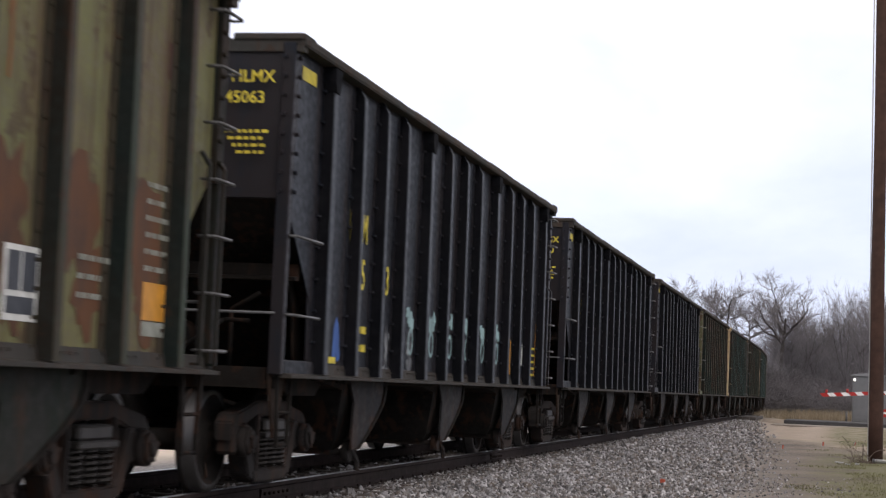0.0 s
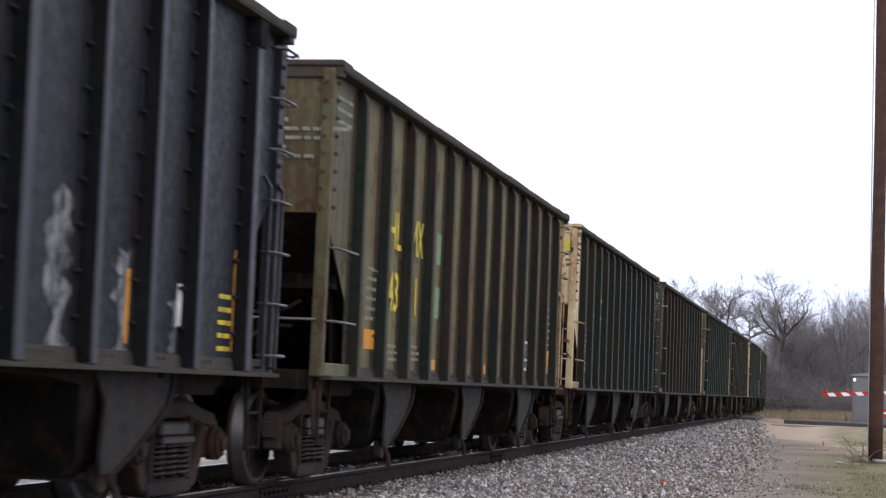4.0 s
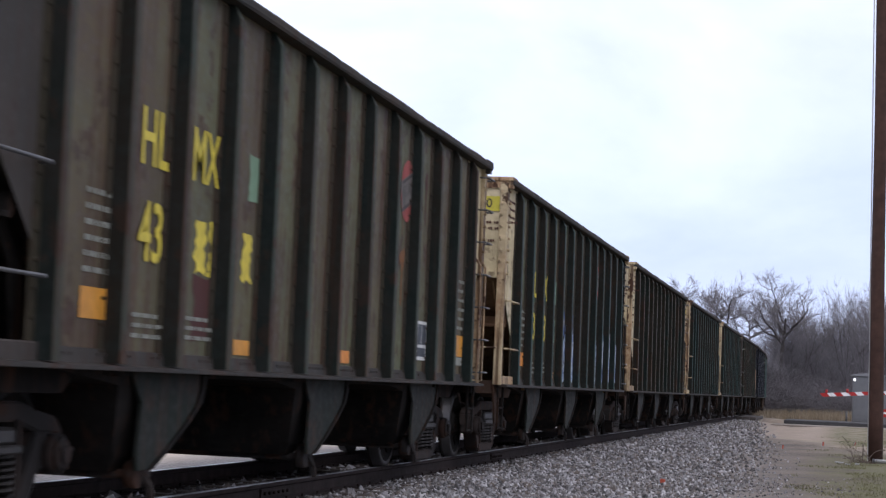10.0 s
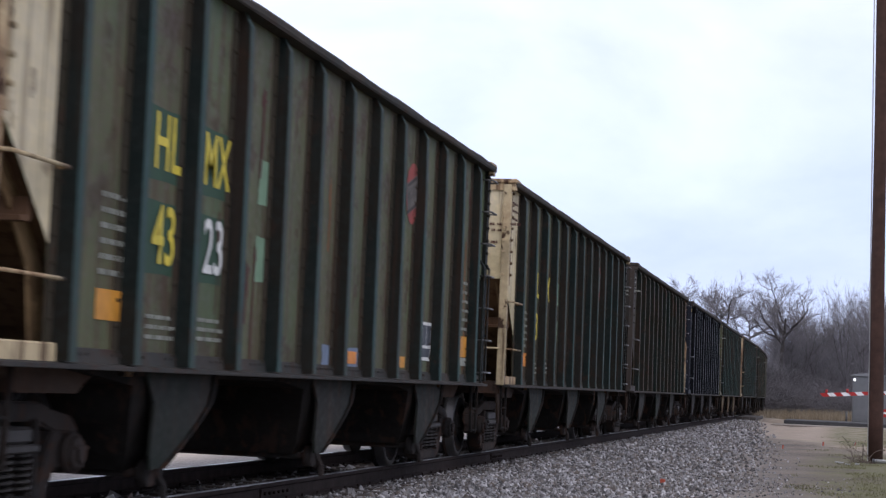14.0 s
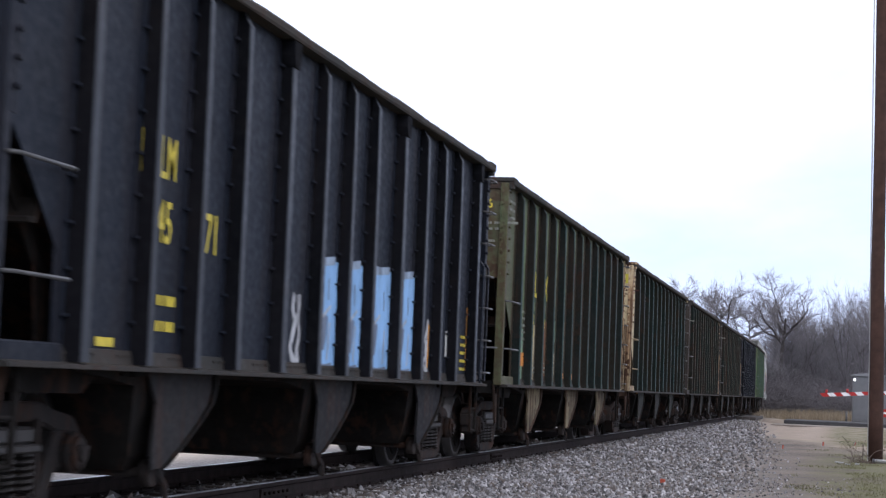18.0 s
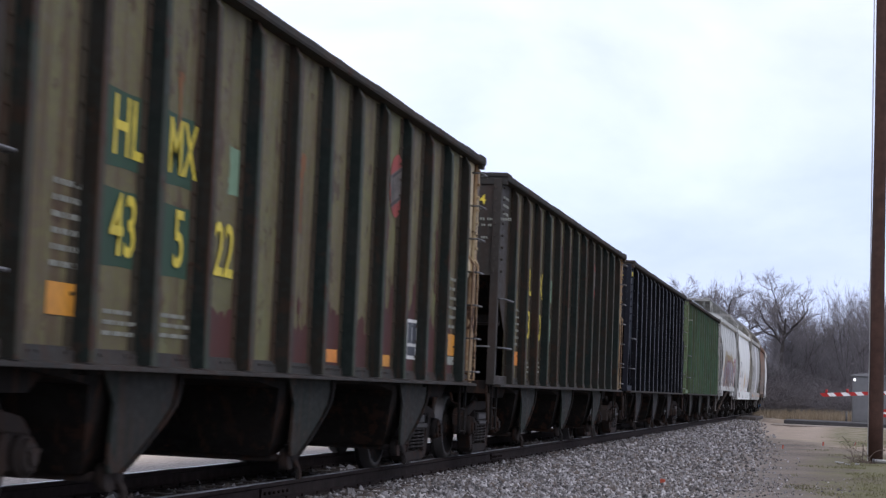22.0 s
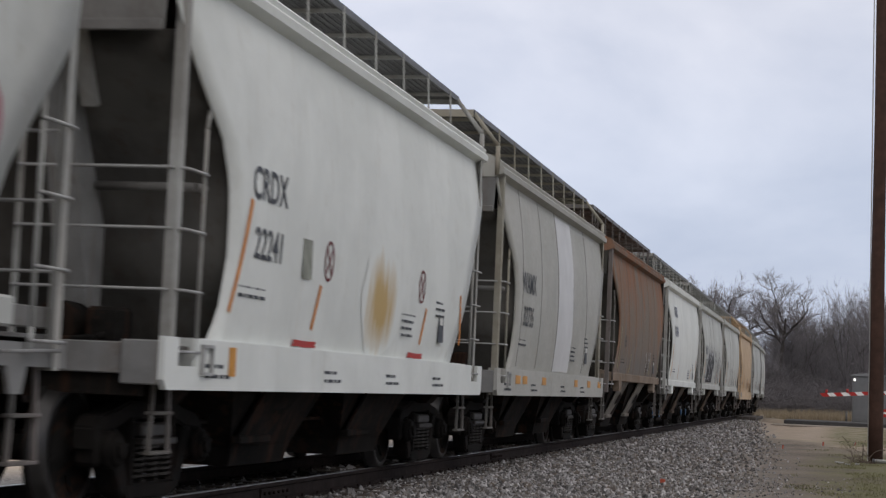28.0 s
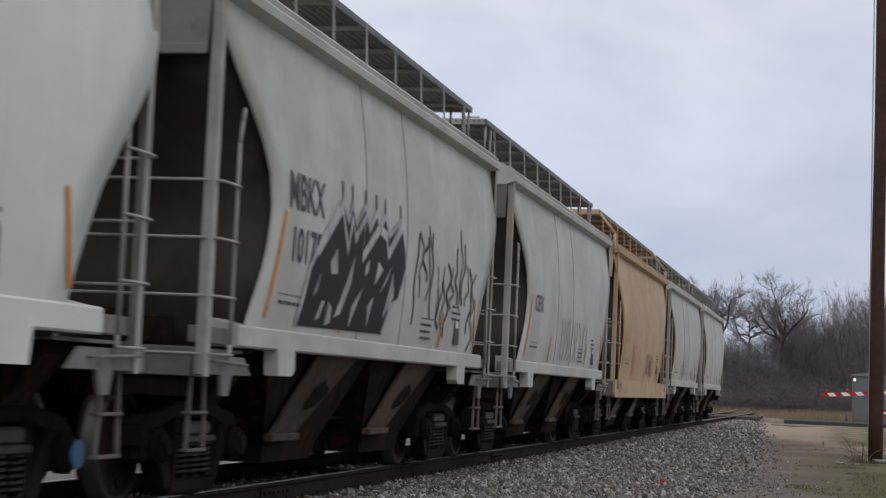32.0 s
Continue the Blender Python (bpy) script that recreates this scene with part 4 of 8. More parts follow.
def covered_end_sill(bm):
    box(bm, -1.40, 1.40, -CPOST + 0.07, -CPOST + 0.15, 0.85, 1.18)
    box(bm, -1.30, 1.30, -CPOST + 0.1, -CPOST + 1.1, 1.0, 1.20)


def covered_bolster(bm):
    prism(bm, [(-1.45, 1.1), (1.45, 1.1), (1.2, 0.78), (-1.2, 0.78)], -4.68, -4.32, "y")


def covered_cylinder(bm):
    """Brake cylinder and reservoir on the end platform."""
    rod(bm, (0.5, -5.1, 1.36), (0.5, -4.72, 1.36), 0.16, 12)
    rod(bm, (0.5, -5.25, 1.36), (0.5, -5.1, 1.36), 0.05, 8)


def covered_valve(bm):
    soft_box(bm, 0.75, 1.02, -5.15, -4.86, 1.2, 1.48, 0.03)
    path_rod(bm, [(0.9, -5.0, 1.3), (0.9, -5.3, 1.25), (0.2, -5.4, 1.2)], 0.022, 6)


def brake_rod(bm):
    """Brake pipe and levers along the sill."""
    path_rod(bm, [(0.9, -4.2, 0.78), (0.9, -3.1, 0.62), (0.9, 3.1, 0.62), (0.9, 4.2, 0.78)], 0.022, 5)
    path_rod(bm, [(-0.9, -4.2, 0.62), (-0.9, 4.2, 0.55)], 0.03, 5)


def covered_bay(bm):
    """Sloping discharge hopper under the covered car."""
    loft(bm, [[(-1.36, -1.75, 1.32), (1.36, -1.75, 1.32), (1.36, 1.75, 1.32), (-1.36, 1.75, 1.32)],
              [(-1.30, -1.55, 1.1), (1.30, -1.55, 1.1), (1.30, 1.55, 1.1), (-1.30, 1.55, 1.1)],
              [(-1.05, -0.85, 0.40), (1.05, -0.85, 0.40), (1.05, 0.85, 0.40), (-1.05, 0.85, 0.40)],
              [(-1.02, -0.80, 0.24), (1.02, -0.80, 0.24), (1.02, 0.80, 0.24), (-1.02, 0.80, 0.24)]], True, True, False)


def covered_bay_plate(bm):
    """Outer plate of the bay, drawn in and back to the gate."""
    for k, out in ((0.0, [(-0.45, 1.24), (0.95, 1.24), (-0.20, 0.50), (-0.95, 0.50)]),):
        a = [bm.verts.new((1.40 if z > 1 else 1.12, y, z)) for y, z in out]
        b = [bm.verts.new((1.43 if z > 1 else 1.15, y, z)) for y, z in out]
        bm.faces.new(a[::-1])
        bm.faces.new(b)
        for i in range(4):
            bm.faces.new((a[i], a[(i + 1) % 4], b[(i + 1) % 4], b[i]))
    soft_box(bm, 1.10, 1.19, -1.0, -0.15, 0.44, 0.51, 0.01)


def covered_bay_wear(bm):
    """Bare hammered spot on a bay plate."""
    r = random.Random(2)
    n = 14
    ring, mid = [], bm.verts.new((1.30, 0.0, 0.86))
    for i in range(n):
        a = 2 * math.pi * i / n
        k = r.uniform(0.75, 1.1)
        dz = 0.15 * k * math.sin(a)
        ring.append(bm.verts.new((1.30 + dz * 0.378, 0.26 * k * math.cos(a) + dz * 1.1, 0.86 + dz)))
    for i in range(n):
        bm.faces.new((mid, ring[i], ring[(i + 1) % n]))


WALK_Z = 4.77


def running_board(bm):
    """One roof walkway of bar grating (the side at +x)."""
    z = WALK_Z
    for i in range(9):
        x = 0.44 + i * 0.084
        box(bm, x - 0.012, x + 0.012, -CPOST - 0.05, CPOST + 0.05, z - 0.02, z + 0.012)
    n = 150
    for i in range(n + 1):
        y = -CPOST + 2 * CPOST * i / n
        box(bm, 0.42, 1.13, y - 0.025, y + 0.025, z - 0.014, z + 0.006)
    for x in (0.42, 1.13):
        box(bm, x - 0.012, x + 0.012, -CPOST - 0.05, CPOST + 0.05, z - 0.05, z + 0.02)


def running_board_bracket(bm):
    z = WALK_Z
    rod(bm, (1.14, 0, z + 0.015), (1.17, 0, 4.22), 0.013, 5)
    box(bm, 0.40, 1.13, -0.02, 0.02, z - 0.06, z - 0.02)
    rod(bm, (0.45, 0, z - 0.03), (0.45, 0, 4.38), 0.018, 5)


def roof_end_frame(bm):
    """Bent tube frame from the post up to the walkway (end at -y)."""
    for s in (1, -1):
        path_rod(bm, [(s * 1.48, -CPOST, 3.9), (s * 1.48, -CPOST, 4.30), (s * 1.13, -CPOST, 4.74)], 0.032, 6)
    box(bm, -1.13, 1.13, -CPOST - 0.06, -CPOST - 0.02, 4.69, 4.79)
    for i in range(7):
        box(bm, -0.42, 0.42, -CPOST + 0.04 + i * 0.1, -CPOST + 0.06 + i * 0.1, 4.745, 4.78)


def roof_end_legs(bm):
    """Upright legs under the end of the walkway (end at -y)."""
    for s in (1, -1):
        for x, y in ((1.11, 0.03), (0.86, 0.03), (1.11, 0.42)):
            rod(bm, (s * x, -CPOST + y, 4.24), (s * x, -CPOST + y, WALK_Z + 0.01), 0.016, 6)
        rod(bm, (s * 0.80, -CPOST + 0.03, WALK_Z + 0.06), (s * 1.02, -CPOST + 0.03, WALK_Z + 0.06), 0.012, 6)
    box(bm, -1.13, 1.13, -CPOST - 0.045, -CPOST - 0.005, WALK_Z - 0.05, WALK_Z + 0.03)


def hatch_mesh(bm):
    """Round roof hatch."""
    rod(bm, (0, 0, 4.36), (0, 0, 4.52), 0.38, 16)
    rod(bm, (0, 0, 4.52), (0, 0, 4.56), 0.42, 16, 0.34)


def covered_hopper(label, body, post="shade", sill="short", seams=5, plate="shade", roof=None, cap=None):
    car = new("covered_hopper_car")
    tagged(car, label, "freight car", "cars of the train")
    b, p = M[body], M[post]
    inset = 0.23 if sill == "deep" else 0.08
    for sgn in (1, -1):
        turn = pose(0, 0, 0) if sgn > 0 else pose(0, 0, 0, 0, 0, 180)
        if sill == "deep":
            piece("side_panel", shape("covered_side_deep", lambda bm: covered_side(bm, True)), b, car, turn)
            piece("side_sill", shape("sill_deep", covered_sill_deep), b, car, turn)
        else:
            piece("side_panel", shape("covered_side", covered_side), b, car, turn)
            piece("side_sill", shape("sill_short", covered_sill_short), M["sill_tan"] if body == "rusty" else b, car, turn)
        for i in range(seams):
            piece("weld_seam", shape("seam", covered_seam), M["seam"] if body not in ("rusty", "tan") else b, car, turn @ pose(0, -0.49 * sgn + (i - (seams - 1) / 2) * (8.65 / max(seams, 5)), 0))
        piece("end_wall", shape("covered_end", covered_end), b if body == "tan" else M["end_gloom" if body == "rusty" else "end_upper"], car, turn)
        deep = sill == "deep"
        # Slope sheets: shade under the roof's end is painted in, darker on short cars.
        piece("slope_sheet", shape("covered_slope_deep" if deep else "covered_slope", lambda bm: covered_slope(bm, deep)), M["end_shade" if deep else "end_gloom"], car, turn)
        if deep:
            piece("gusset", shape("covered_gusset", covered_gusset), M["end_upper"], car, turn)
            piece("end_brace", shape("end_brace", end_brace), p, car, turn)
            piece("slope_pipe", shape("slope_pipe", slope_pipe), M["end_upper"], car, turn)
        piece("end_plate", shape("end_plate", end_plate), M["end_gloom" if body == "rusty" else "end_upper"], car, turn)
        piece("end_sill", shape("covered_end_sill", covered_end_sill), M["under"], car, turn)
        piece("bolster", shape("covered_bolster", covered_bolster), M["under"], car, turn)
        piece("brake_cylinder", shape("covered_cylinder", covered_cylinder), M["under"], car, turn)
        piece("brake_valve", shape("covered_valve", covered_valve), M["under"], car, turn)
        for y, k in ((-CPOST, 1), (CPOST, -1)):
            flip = Matrix.Identity(4) if k > 0 else Matrix.Diagonal((1, -1, 1, 1))
            piece("corner_post", shape("covered_post", covered_post), p, car, turn @ flip @ pose(0, -CPOST + inset, 0))
            piece("ladder_stile", shape("covered_ladder", covered_ladder), p, car, turn @ flip @ pose(0, -CPOST + inset, 0))
            piece("sill_step", shape("covered_step", covered_step), M["shade"], car, turn @ flip @ pose(0, -CPOST + inset, 0))
            piece("end_stile", shape("covered_stile", covered_stile), p, car, turn @ flip @ pose(0, -CPOST + inset, 0))
            for j in range(4):
                piece("end_rung", shape("covered_grab", covered_grab), M["rung_pale"], car, turn @ flip @ pose(0, -CPOST + inset, 1.17 + j * 0.43))
                piece("side_rung", shape("covered_rung", covered_rung), M["rung_pale"], car, turn @ flip @ pose(0, -CPOST + inset, 1.17 + j * 0.43))
            if not deep and body not in ("rusty", "tan"):
                piece("corner_casting", shape("corner_casting", corner_casting), M["end_upper"], car, turn @ flip)
            if deep:
                # Body-coloured plate; its shading comes with the grey.
                piece("sill_end", shape("sill_end", sill_end), M["end_upper"], car, turn @ flip)
                if k > 0:
                    piece("sill_frame", shape("sill_frame", sill_frame), M["rung_pale"], car, turn)
            else:
                piece("sill_arm", shape("sill_arm", sill_arm), M["plate_grey" if body == "rusty" else "end_upper"], car, turn @ flip)
        piece("roof_frame", shape("roof_frame", roof_end_frame) if deep else shape("roof_legs", roof_end_legs), p, car, turn)
        piece("coupler", shape("coupler", coupler_mesh), M["cast"], car, turn @ pose(0, CPOST + 0.15, 0))
        for y in (-1.75, 1.75):
            plate_ob = piece("bay_plate", shape("bay_plate", covered_bay_plate), M[plate], car, turn @ pose(0, y * sgn, 0))
            piece("wear_spot", shape("bay_wear", covered_bay_wear), M["under"], plate_ob, None, "dark hammered spot")
    piece("roof", shape("covered_roof", covered_roof), roof or b, car)
    piece("underframe", shape("covered_floor", covered_floor), M["under"], car)
    piece("brake_rod", shape("covered_brake_rod", brake_rod), M["under"], car)
    for a in (0, 180):
        piece("running_board", shape("running_board", running_board), M["grate"], car, pose(0, 0, 0, 0, 0, a))
        for i in range(9):
            piece("walkway_bracket", shape("bracket", running_board_bracket), p, car, pose(0, -5.2 + i * 1.3, 0, 0, 0, a))
    for y in (-4.0, -1.35, 1.35, 4.0):
        piece("roof_hatch", shape("hatch", hatch_mesh), b, car, pose(0.0, y, -0.02))
    for y in (-1.75, 1.75):
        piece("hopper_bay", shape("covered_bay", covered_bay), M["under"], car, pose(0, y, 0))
    for y in (-4.55, 4.55):
        truck(car, y, cap, "cast_dark")
    return car


# ---- ground, track, road ----
def ground_z(x, y):
    """Height of the natural ground."""
    cx = on_line(max(y, -200.0))[0] if y < 400 else TRACK_X - 40
    d = abs(x - cx)
    k = max(0.0, min(1.0, (d - 2.9) / 2.4))
    z = -0.45 + 0.10 * k * k * (3 - 2 * k)
    z += 0.045 * noise.noise(Vector((x * 0.35, y * 0.14, 0.3))) + 0.25 * noise.noise(Vector((x * 0.02, y * 0.02, 4.0))) * min(1, d / 60)
    if x > 1.0 and y < 60:
        z += 0.06 * min(1, (x - 1.0) / 3)
    return z


def ground_material():
    k = Mat("ground_dirt_grass", 0.95, 0, 0.1)
    co = k.coords((1, 1, 1))
    sep = k.t.nodes.new("ShaderNodeSeparateXYZ")
    k.t.links.new(co, sep.inputs[0])
    X, Y = sep.outputs[0], sep.outputs[1]
    big = k.noise(co, 0.35, 5, 0.6)
    mid = k.noise(co, 1.7, 5, 0.65)
    fine = k.noise(co, 22.0, 4, 0.7)
    tiny = k.noise(k.coords((1, 1, 1)), 60.0, 3, 0.7)
    dirt = k.mix(k.ramp(k.math("ADD", k.math("MULTIPLY", mid, 0.5), k.math("MULTIPLY", big, 0.5)), (0.40, 0.0), (0.58, 1.0)), (0.108, 0.090, 0.074), (0.235, 0.196, 0.156))
    dirt = k.mix(k.ramp(fine, (0.42, 0.0), (0.66, 0.7)), dirt, (0.090, 0.076, 0.066))
    dirt = k.mix(k.ramp(tiny, (0.60, 0.0), (0.68, 0.6)), dirt, (0.36, 0.33, 0.30))
    # a pale worn track that runs past the pole to the road
    bend = k.math("ADD", k.math("MULTIPLY", X, -5.5), k.math("MULTIPLY", big, 16.0))
    lane = k.math("SUBTRACT", Y, k.math("ADD", bend, 46.0))
    pale_dirt = k.mix(k.ramp(mid, (0.3, 0.0), (0.7, 1.0)), (0.29, 0.235, 0.182), (0.39, 0.322, 0.255))
    dirt = k.mix(k.ramp(k.math("MULTIPLY", lane, 0.02), (0.0, 0.0), (0.10, 0.85)), dirt, pale_dirt)
    grass = k.mix(k.ramp(fine, (0.3, 0.0), (0.7, 1.0)), (0.078, 0.080, 0.042), (0.175, 0.165, 0.092))
    gmask = k.math("MULTIPLY", k.ramp(big, (0.30, 0.0), (0.46, 1.0)), k.ramp(mid, (0.32, 0.15), (0.55, 1.0)))
    side = k.ramp(k.math("MULTIPLY", k.math("ADD", X, k.math("MULTIPLY", mid, 2.4)), 0.25), (0.10, 0.0), (0.34, 1.0))
    side = k.math("MULTIPLY", side, k.ramp(k.math("ABSOLUTE", k.math("MULTIPLY", k.math("SUBTRACT", Y, 54.0), 0.1)), (0.25, 0.1), (0.75, 1.0)))
    far = k.ramp(k.math("MULTIPLY", Y, 0.005), (0.50, 0.0), (0.56, 1.0))
    c = k.mix(k.math("MULTIPLY", gmask, side), dirt, grass)
    c = k.mix(k.math("MULTIPLY", far, k.ramp(mid, (0.3, 0.5), (0.6, 0.95))), c, (0.20, 0.17, 0.115))
    # grey service gravel beside the ballast
    reach = k.math("ADD", k.math("SUBTRACT", X, TRACK_X - 1.0), k.math("MULTIPLY", Y, 0.043))
    reach = k.math("ADD", reach, k.math("MULTIPLY", k.math("ADD", mid, k.math("MULTIPLY", fine, 0.5)), 2.2))
    band = k.ramp(k.math("MULTIPLY", reach, 0.1), (0.64, 1.0), (1.0, 0.0))
    grit = k.mix(k.ramp(fine, (0.35, 0.0), (0.65, 1.0)), (0.098, 0.092, 0.088), (0.34, 0.325, 0.31))
    c = k.mix(band, c, grit)
    # pale packed yard on the far side of the line
    yard = k.ramp(k.math("MULTIPLY", k.math("ADD", X, 30.0), 0.05), (0.95, 1.0), (1.02, 0.0))
    pale = k.mix(k.ramp(mid, (0.3, 0.0), (0.7, 1.0)), (0.50, 0.42, 0.33), (0.60, 0.52, 0.43))
    c = k.mix(yard, c, pale)
    k.color(c)
    k.bump(fine, 0.6, 0.03)
    return k.m


M["ground"] = ground_material()


def build_ground():
    xs = [-3000, -900, -300, -120, -60, -40] + [-30 + i * 0.9 for i in range(56)] + [24, 30, 45, 70, 120, 300, 900, 3000]
    ys = [-3000, -600, -150, -60, -20] + [-5 + i * 1.6 for i in range(90)] + [145, 155, 170, 190, 215, 250, 300, 400, 700, 1500, 4500]
    verts, faces = [], []
    for y in ys:
        for x in xs:
            verts.append((x, y, ground_z(x, y)))
    n = len(xs)
    for j in range(len(ys) - 1):
        for i in range(n - 1):
            faces.append((j * n + i, j * n + i + 1, (j + 1) * n + i + 1, (j + 1) * n + i))
    me = bpy.data.meshes.new("ground")
    me.from_pydata(verts, [], faces)
    me.polygons.foreach_set("use_smooth", [True] * len(faces))
    me.materials.append(M["ground"])
    return tagged(new("ground", me), "tan dirt ground with patchy winter grass", "ground", kind="structure")


def stone_material(name, dark, light):
    k = Mat(name, 0.9, 0, 0.2)
    r = k.island()
    c = k.ramp(r, (0.0, dark), (0.28, (0.150, 0.140, 0.134)), (0.40, (0.175, 0.142, 0.116)), (0.62, tuple((a + b) / 2 for a, b in zip(dark, light))), (0.9, light), (1.0, tuple(min(1, v * 1.5) for v in light)))
    n = k.noise(k.coords((1, 1, 1)), 40.0, 3)
    c = k.mix(k.ramp(n, (0.3, 0.0), (0.7, 0.4)), c, tuple(v * 0.5 for v in dark))
    k.color(c)
    return k.m


M["stone"] = stone_material("ballast_stone", (0.066, 0.064, 0.063), (0.405, 0.392, 0.385))


def bed_z(d):
    """Ballast surface by distance from the line's centre."""
    d = abs(d)
    if d < 1.5:
        return -0.215
    if d < 2.9:
        return -0.215 - 0.17 * (d - 1.5) / 1.4
    return max(-0.50, -0.385 - 0.03 * (d - 2.9))


def build_bed():
    bm = bmesh.new()
    rows = []
    offs = [-4.0, -2.9, -1.5, -0.75, 0, 0.75, 1.5, 2.2, 2.9, 3.6, 4.2]
    for i in range(-12, 95):
        s = i * 4.0
        x, y, h = on_line(s)
        c, sn = math.cos(radians(h)), math.sin(radians(h))
        edge = [d + (0.55 * noise.noise(Vector((s * 0.17, d, 3.0))) if abs(d) > 3.4 else 0.0) for d in offs]
        rows.append([bm.verts.new((x + d * c, y + d * sn, bed_z(d) + (0.0 if abs(o) < 3.9 else -0.15))) for d, o in zip(edge, offs)])
    for a, b in zip(rows, rows[1:]):
        for i in range(len(offs) - 1):
            bm.faces.new((a[i], a[i + 1], b[i + 1], b[i])).smooth = True
    ob = part("ballast_bed", bm, M["ground"])
    return tagged(ob, "grey crushed stone ballast bed under the track", "track bed", kind="structure")


def build_stones():
    rng = np.random.RandomState(5)
    octa = np.array([(1, 0, 0), (-1, 0, 0), (0, 1, 0), (0, -1, 0), (0, 0, 1), (0, 0, -1)], float)
    tri = np.array([(0, 2, 4), (2, 1, 4), (1, 3, 4), (3, 0, 4), (2, 0, 5), (1, 2, 5), (3, 1, 5), (0, 3, 5)])
    verts, faces = [], []
    count = 0
    for n, y0, y1, lo, hi, d0, d1 in ((24000, 15, 34, 0.022, 0.048, 0.86, 6.4), (14000, 34, 64, 0.03, 0.06, 0.86, 5.4),
                                      (7000, 64, 101, 0.04, 0.07, 0.86, 3.9), (5000, 6, 60, 0.03, 0.06, -2.2, 0.68), (6500, -10, 15, 0.025, 0.05, 0.86, 6.0)):
        y = rng.uniform(y0, y1, n)
        d = d0 + (d1 - d0) * rng.uniform(0, 1, n) ** (1.25 if d0 > 0 else 1.0)
        keep = rng.uniform(0, 1, n) < np.clip((6.2 - 0.046 * (y - 20) - d) / 3.4, np.where(y > 45, 0.0, 0.05), 1.0)
        y, d = y[keep], d[keep]
        n = len(y)
        size = rng.uniform(lo, hi, n)
        size *= np.clip(1.0 - (d - 3.6) * 0.35, 0.5, 1.0)
        big = rng.uniform(0, 1, n) > 0.97
        size[big] *= 1.5
        for i in range(n):
            v = octa * size[i] * rng.uniform(0.6, 1.25, (6, 3))
            a, b = rng.uniform(0, 6.28), rng.uniform(-0.9, 0.9)
            ca, sa, cb, sb = math.cos(a), math.sin(a), math.cos(b), math.sin(b)
            rot = np.array([(ca, -sa * cb, sa * sb), (sa, ca * cb, -ca * sb), (0, sb, cb)])
            v = v @ rot.T
            z = max(bed_z(d[i]), ground_z(TRACK_X + d[i], y[i]) if abs(d[i]) > 3.2 else -9)
            v += (TRACK_X + d[i], y[i], z + size[i] * 0.25)
            verts.append(v)
            faces.append(tri + 6 * count)
            count += 1
    me = bpy.data.meshes.new("ballast_stones")
    me.from_pydata(np.concatenate(verts).tolist(), [], np.concatenate(faces).tolist())
    me.materials.append(M["stone"])
    return tagged(new("ballast_stones", me), "loose grey and white crushed ballast stones", "gravel", kind="stuff")


M["rail"] = plain("rail_rust_steel", (0.026, 0.019, 0.017), 0.9, 0.0, 0.35, 7, 0.2, 0.1)
M["railhead"] = plain("rail_running_surface", (0.34, 0.33, 0.32), 0.3, 0.9, 0.15, 12, 0.0, 0.5)
M["tie"] = plain("creosote_tie", (0.060, 0.048, 0.040), 0.9, 0, 0.35, 8, 0.6)


def build_track():
    track = new("railway_track")
    tagged(track, "single railway track of rusty steel rails on wooden ties", "track", kind="structure")
    prof = [(-0.07, -0.175), (0.07, -0.175), (0.07, -0.16), (0.012, -0.145), (0.010, -0.05), (0.036, -0.035), (0.036, -0.004), (0.030, 0.0),
            (-0.030, 0.0), (-0.036, -0.004), (-0.036, -0.035), (-0.010, -0.05), (-0.012, -0.145), (-0.07, -0.16)]
    for side in (0.7535, -0.7535):
        bm, top = bmesh.new(), bmesh.new()
        rings, tops = [], []
        for i in range(-10, 76):
            s = i * 5.0
            x, y, h = on_line(s)
            c, sn = math.cos(radians(h)), math.sin(radians(h))
            rings.append([(x + (side + a) * c, y + (side + a) * sn, z) for a, z in prof])
            tops.append([(x + (side + a) * c, y + (side + a) * sn, z) for a, z in
                         ((-0.026, 0.0), (0.026, 0.0), (0.024, 0.004), (-0.024, 0.004))])
        loft(bm, rings, True, True, False)
        loft(top, tops, True, True, False)
        r = part("rail", bm, M["rail"], track, "rusty rail with a worn bright head")
        part("running_surface", top, M["railhead"], r)
    for y in (17.3, 29.2):
        def joint(bm):
            for s in (0.012, -0.034):
                box(bm, 0.7535 + s, 0.7535 + s + 0.022, -0.45, 0.45, -0.14, -0.05)
            for i in range(6):
                rod(bm, (0.7535 + 0.03, -0.37 + i * 0.148, -0.095), (0.7535 + 0.06, -0.37 + i * 0.148, -0.095), 0.018, 6)
        piece("joint_bar", shape("joint_bar", joint), M["rail"], track, pose(TRACK_X, y, 0))

    def tie(bm):
        soft_box(bm, -1.3, 1.3, -0.115, 0.115, -0.35, -0.178, 0.015)
    for i in range(190):
        x, y, h = on_line(2.0 + i * 0.55)
        r = random.Random(i)
        piece("tie", shape("tie", tie), M["tie"], track, pose(x, y, 0, 0, 0, h + r.uniform(-1, 1)))

    def plate(bm):
        for s in (0.7535, -0.7535):
            box(bm, s - 0.17, s + 0.17, -0.09, 0.09, -0.18, -0.172)
            for a in (-0.1, 0.1):
                rod(bm, (s + a, 0.05, -0.172), (s + a, 0.05, -0.14), 0.012, 5)
    for i in range(90):
        x, y, h = on_line(2.0 + i * 0.55)
        piece("tie_plate", shape("tie_plate", plate), M["rail"], track, pose(x, y, 0, 0, 0, h))
    return track


M["asphalt"] = plain("asphalt", (0.055, 0.054, 0.054), 0.9, 0, 0.3, 14, 0.4)
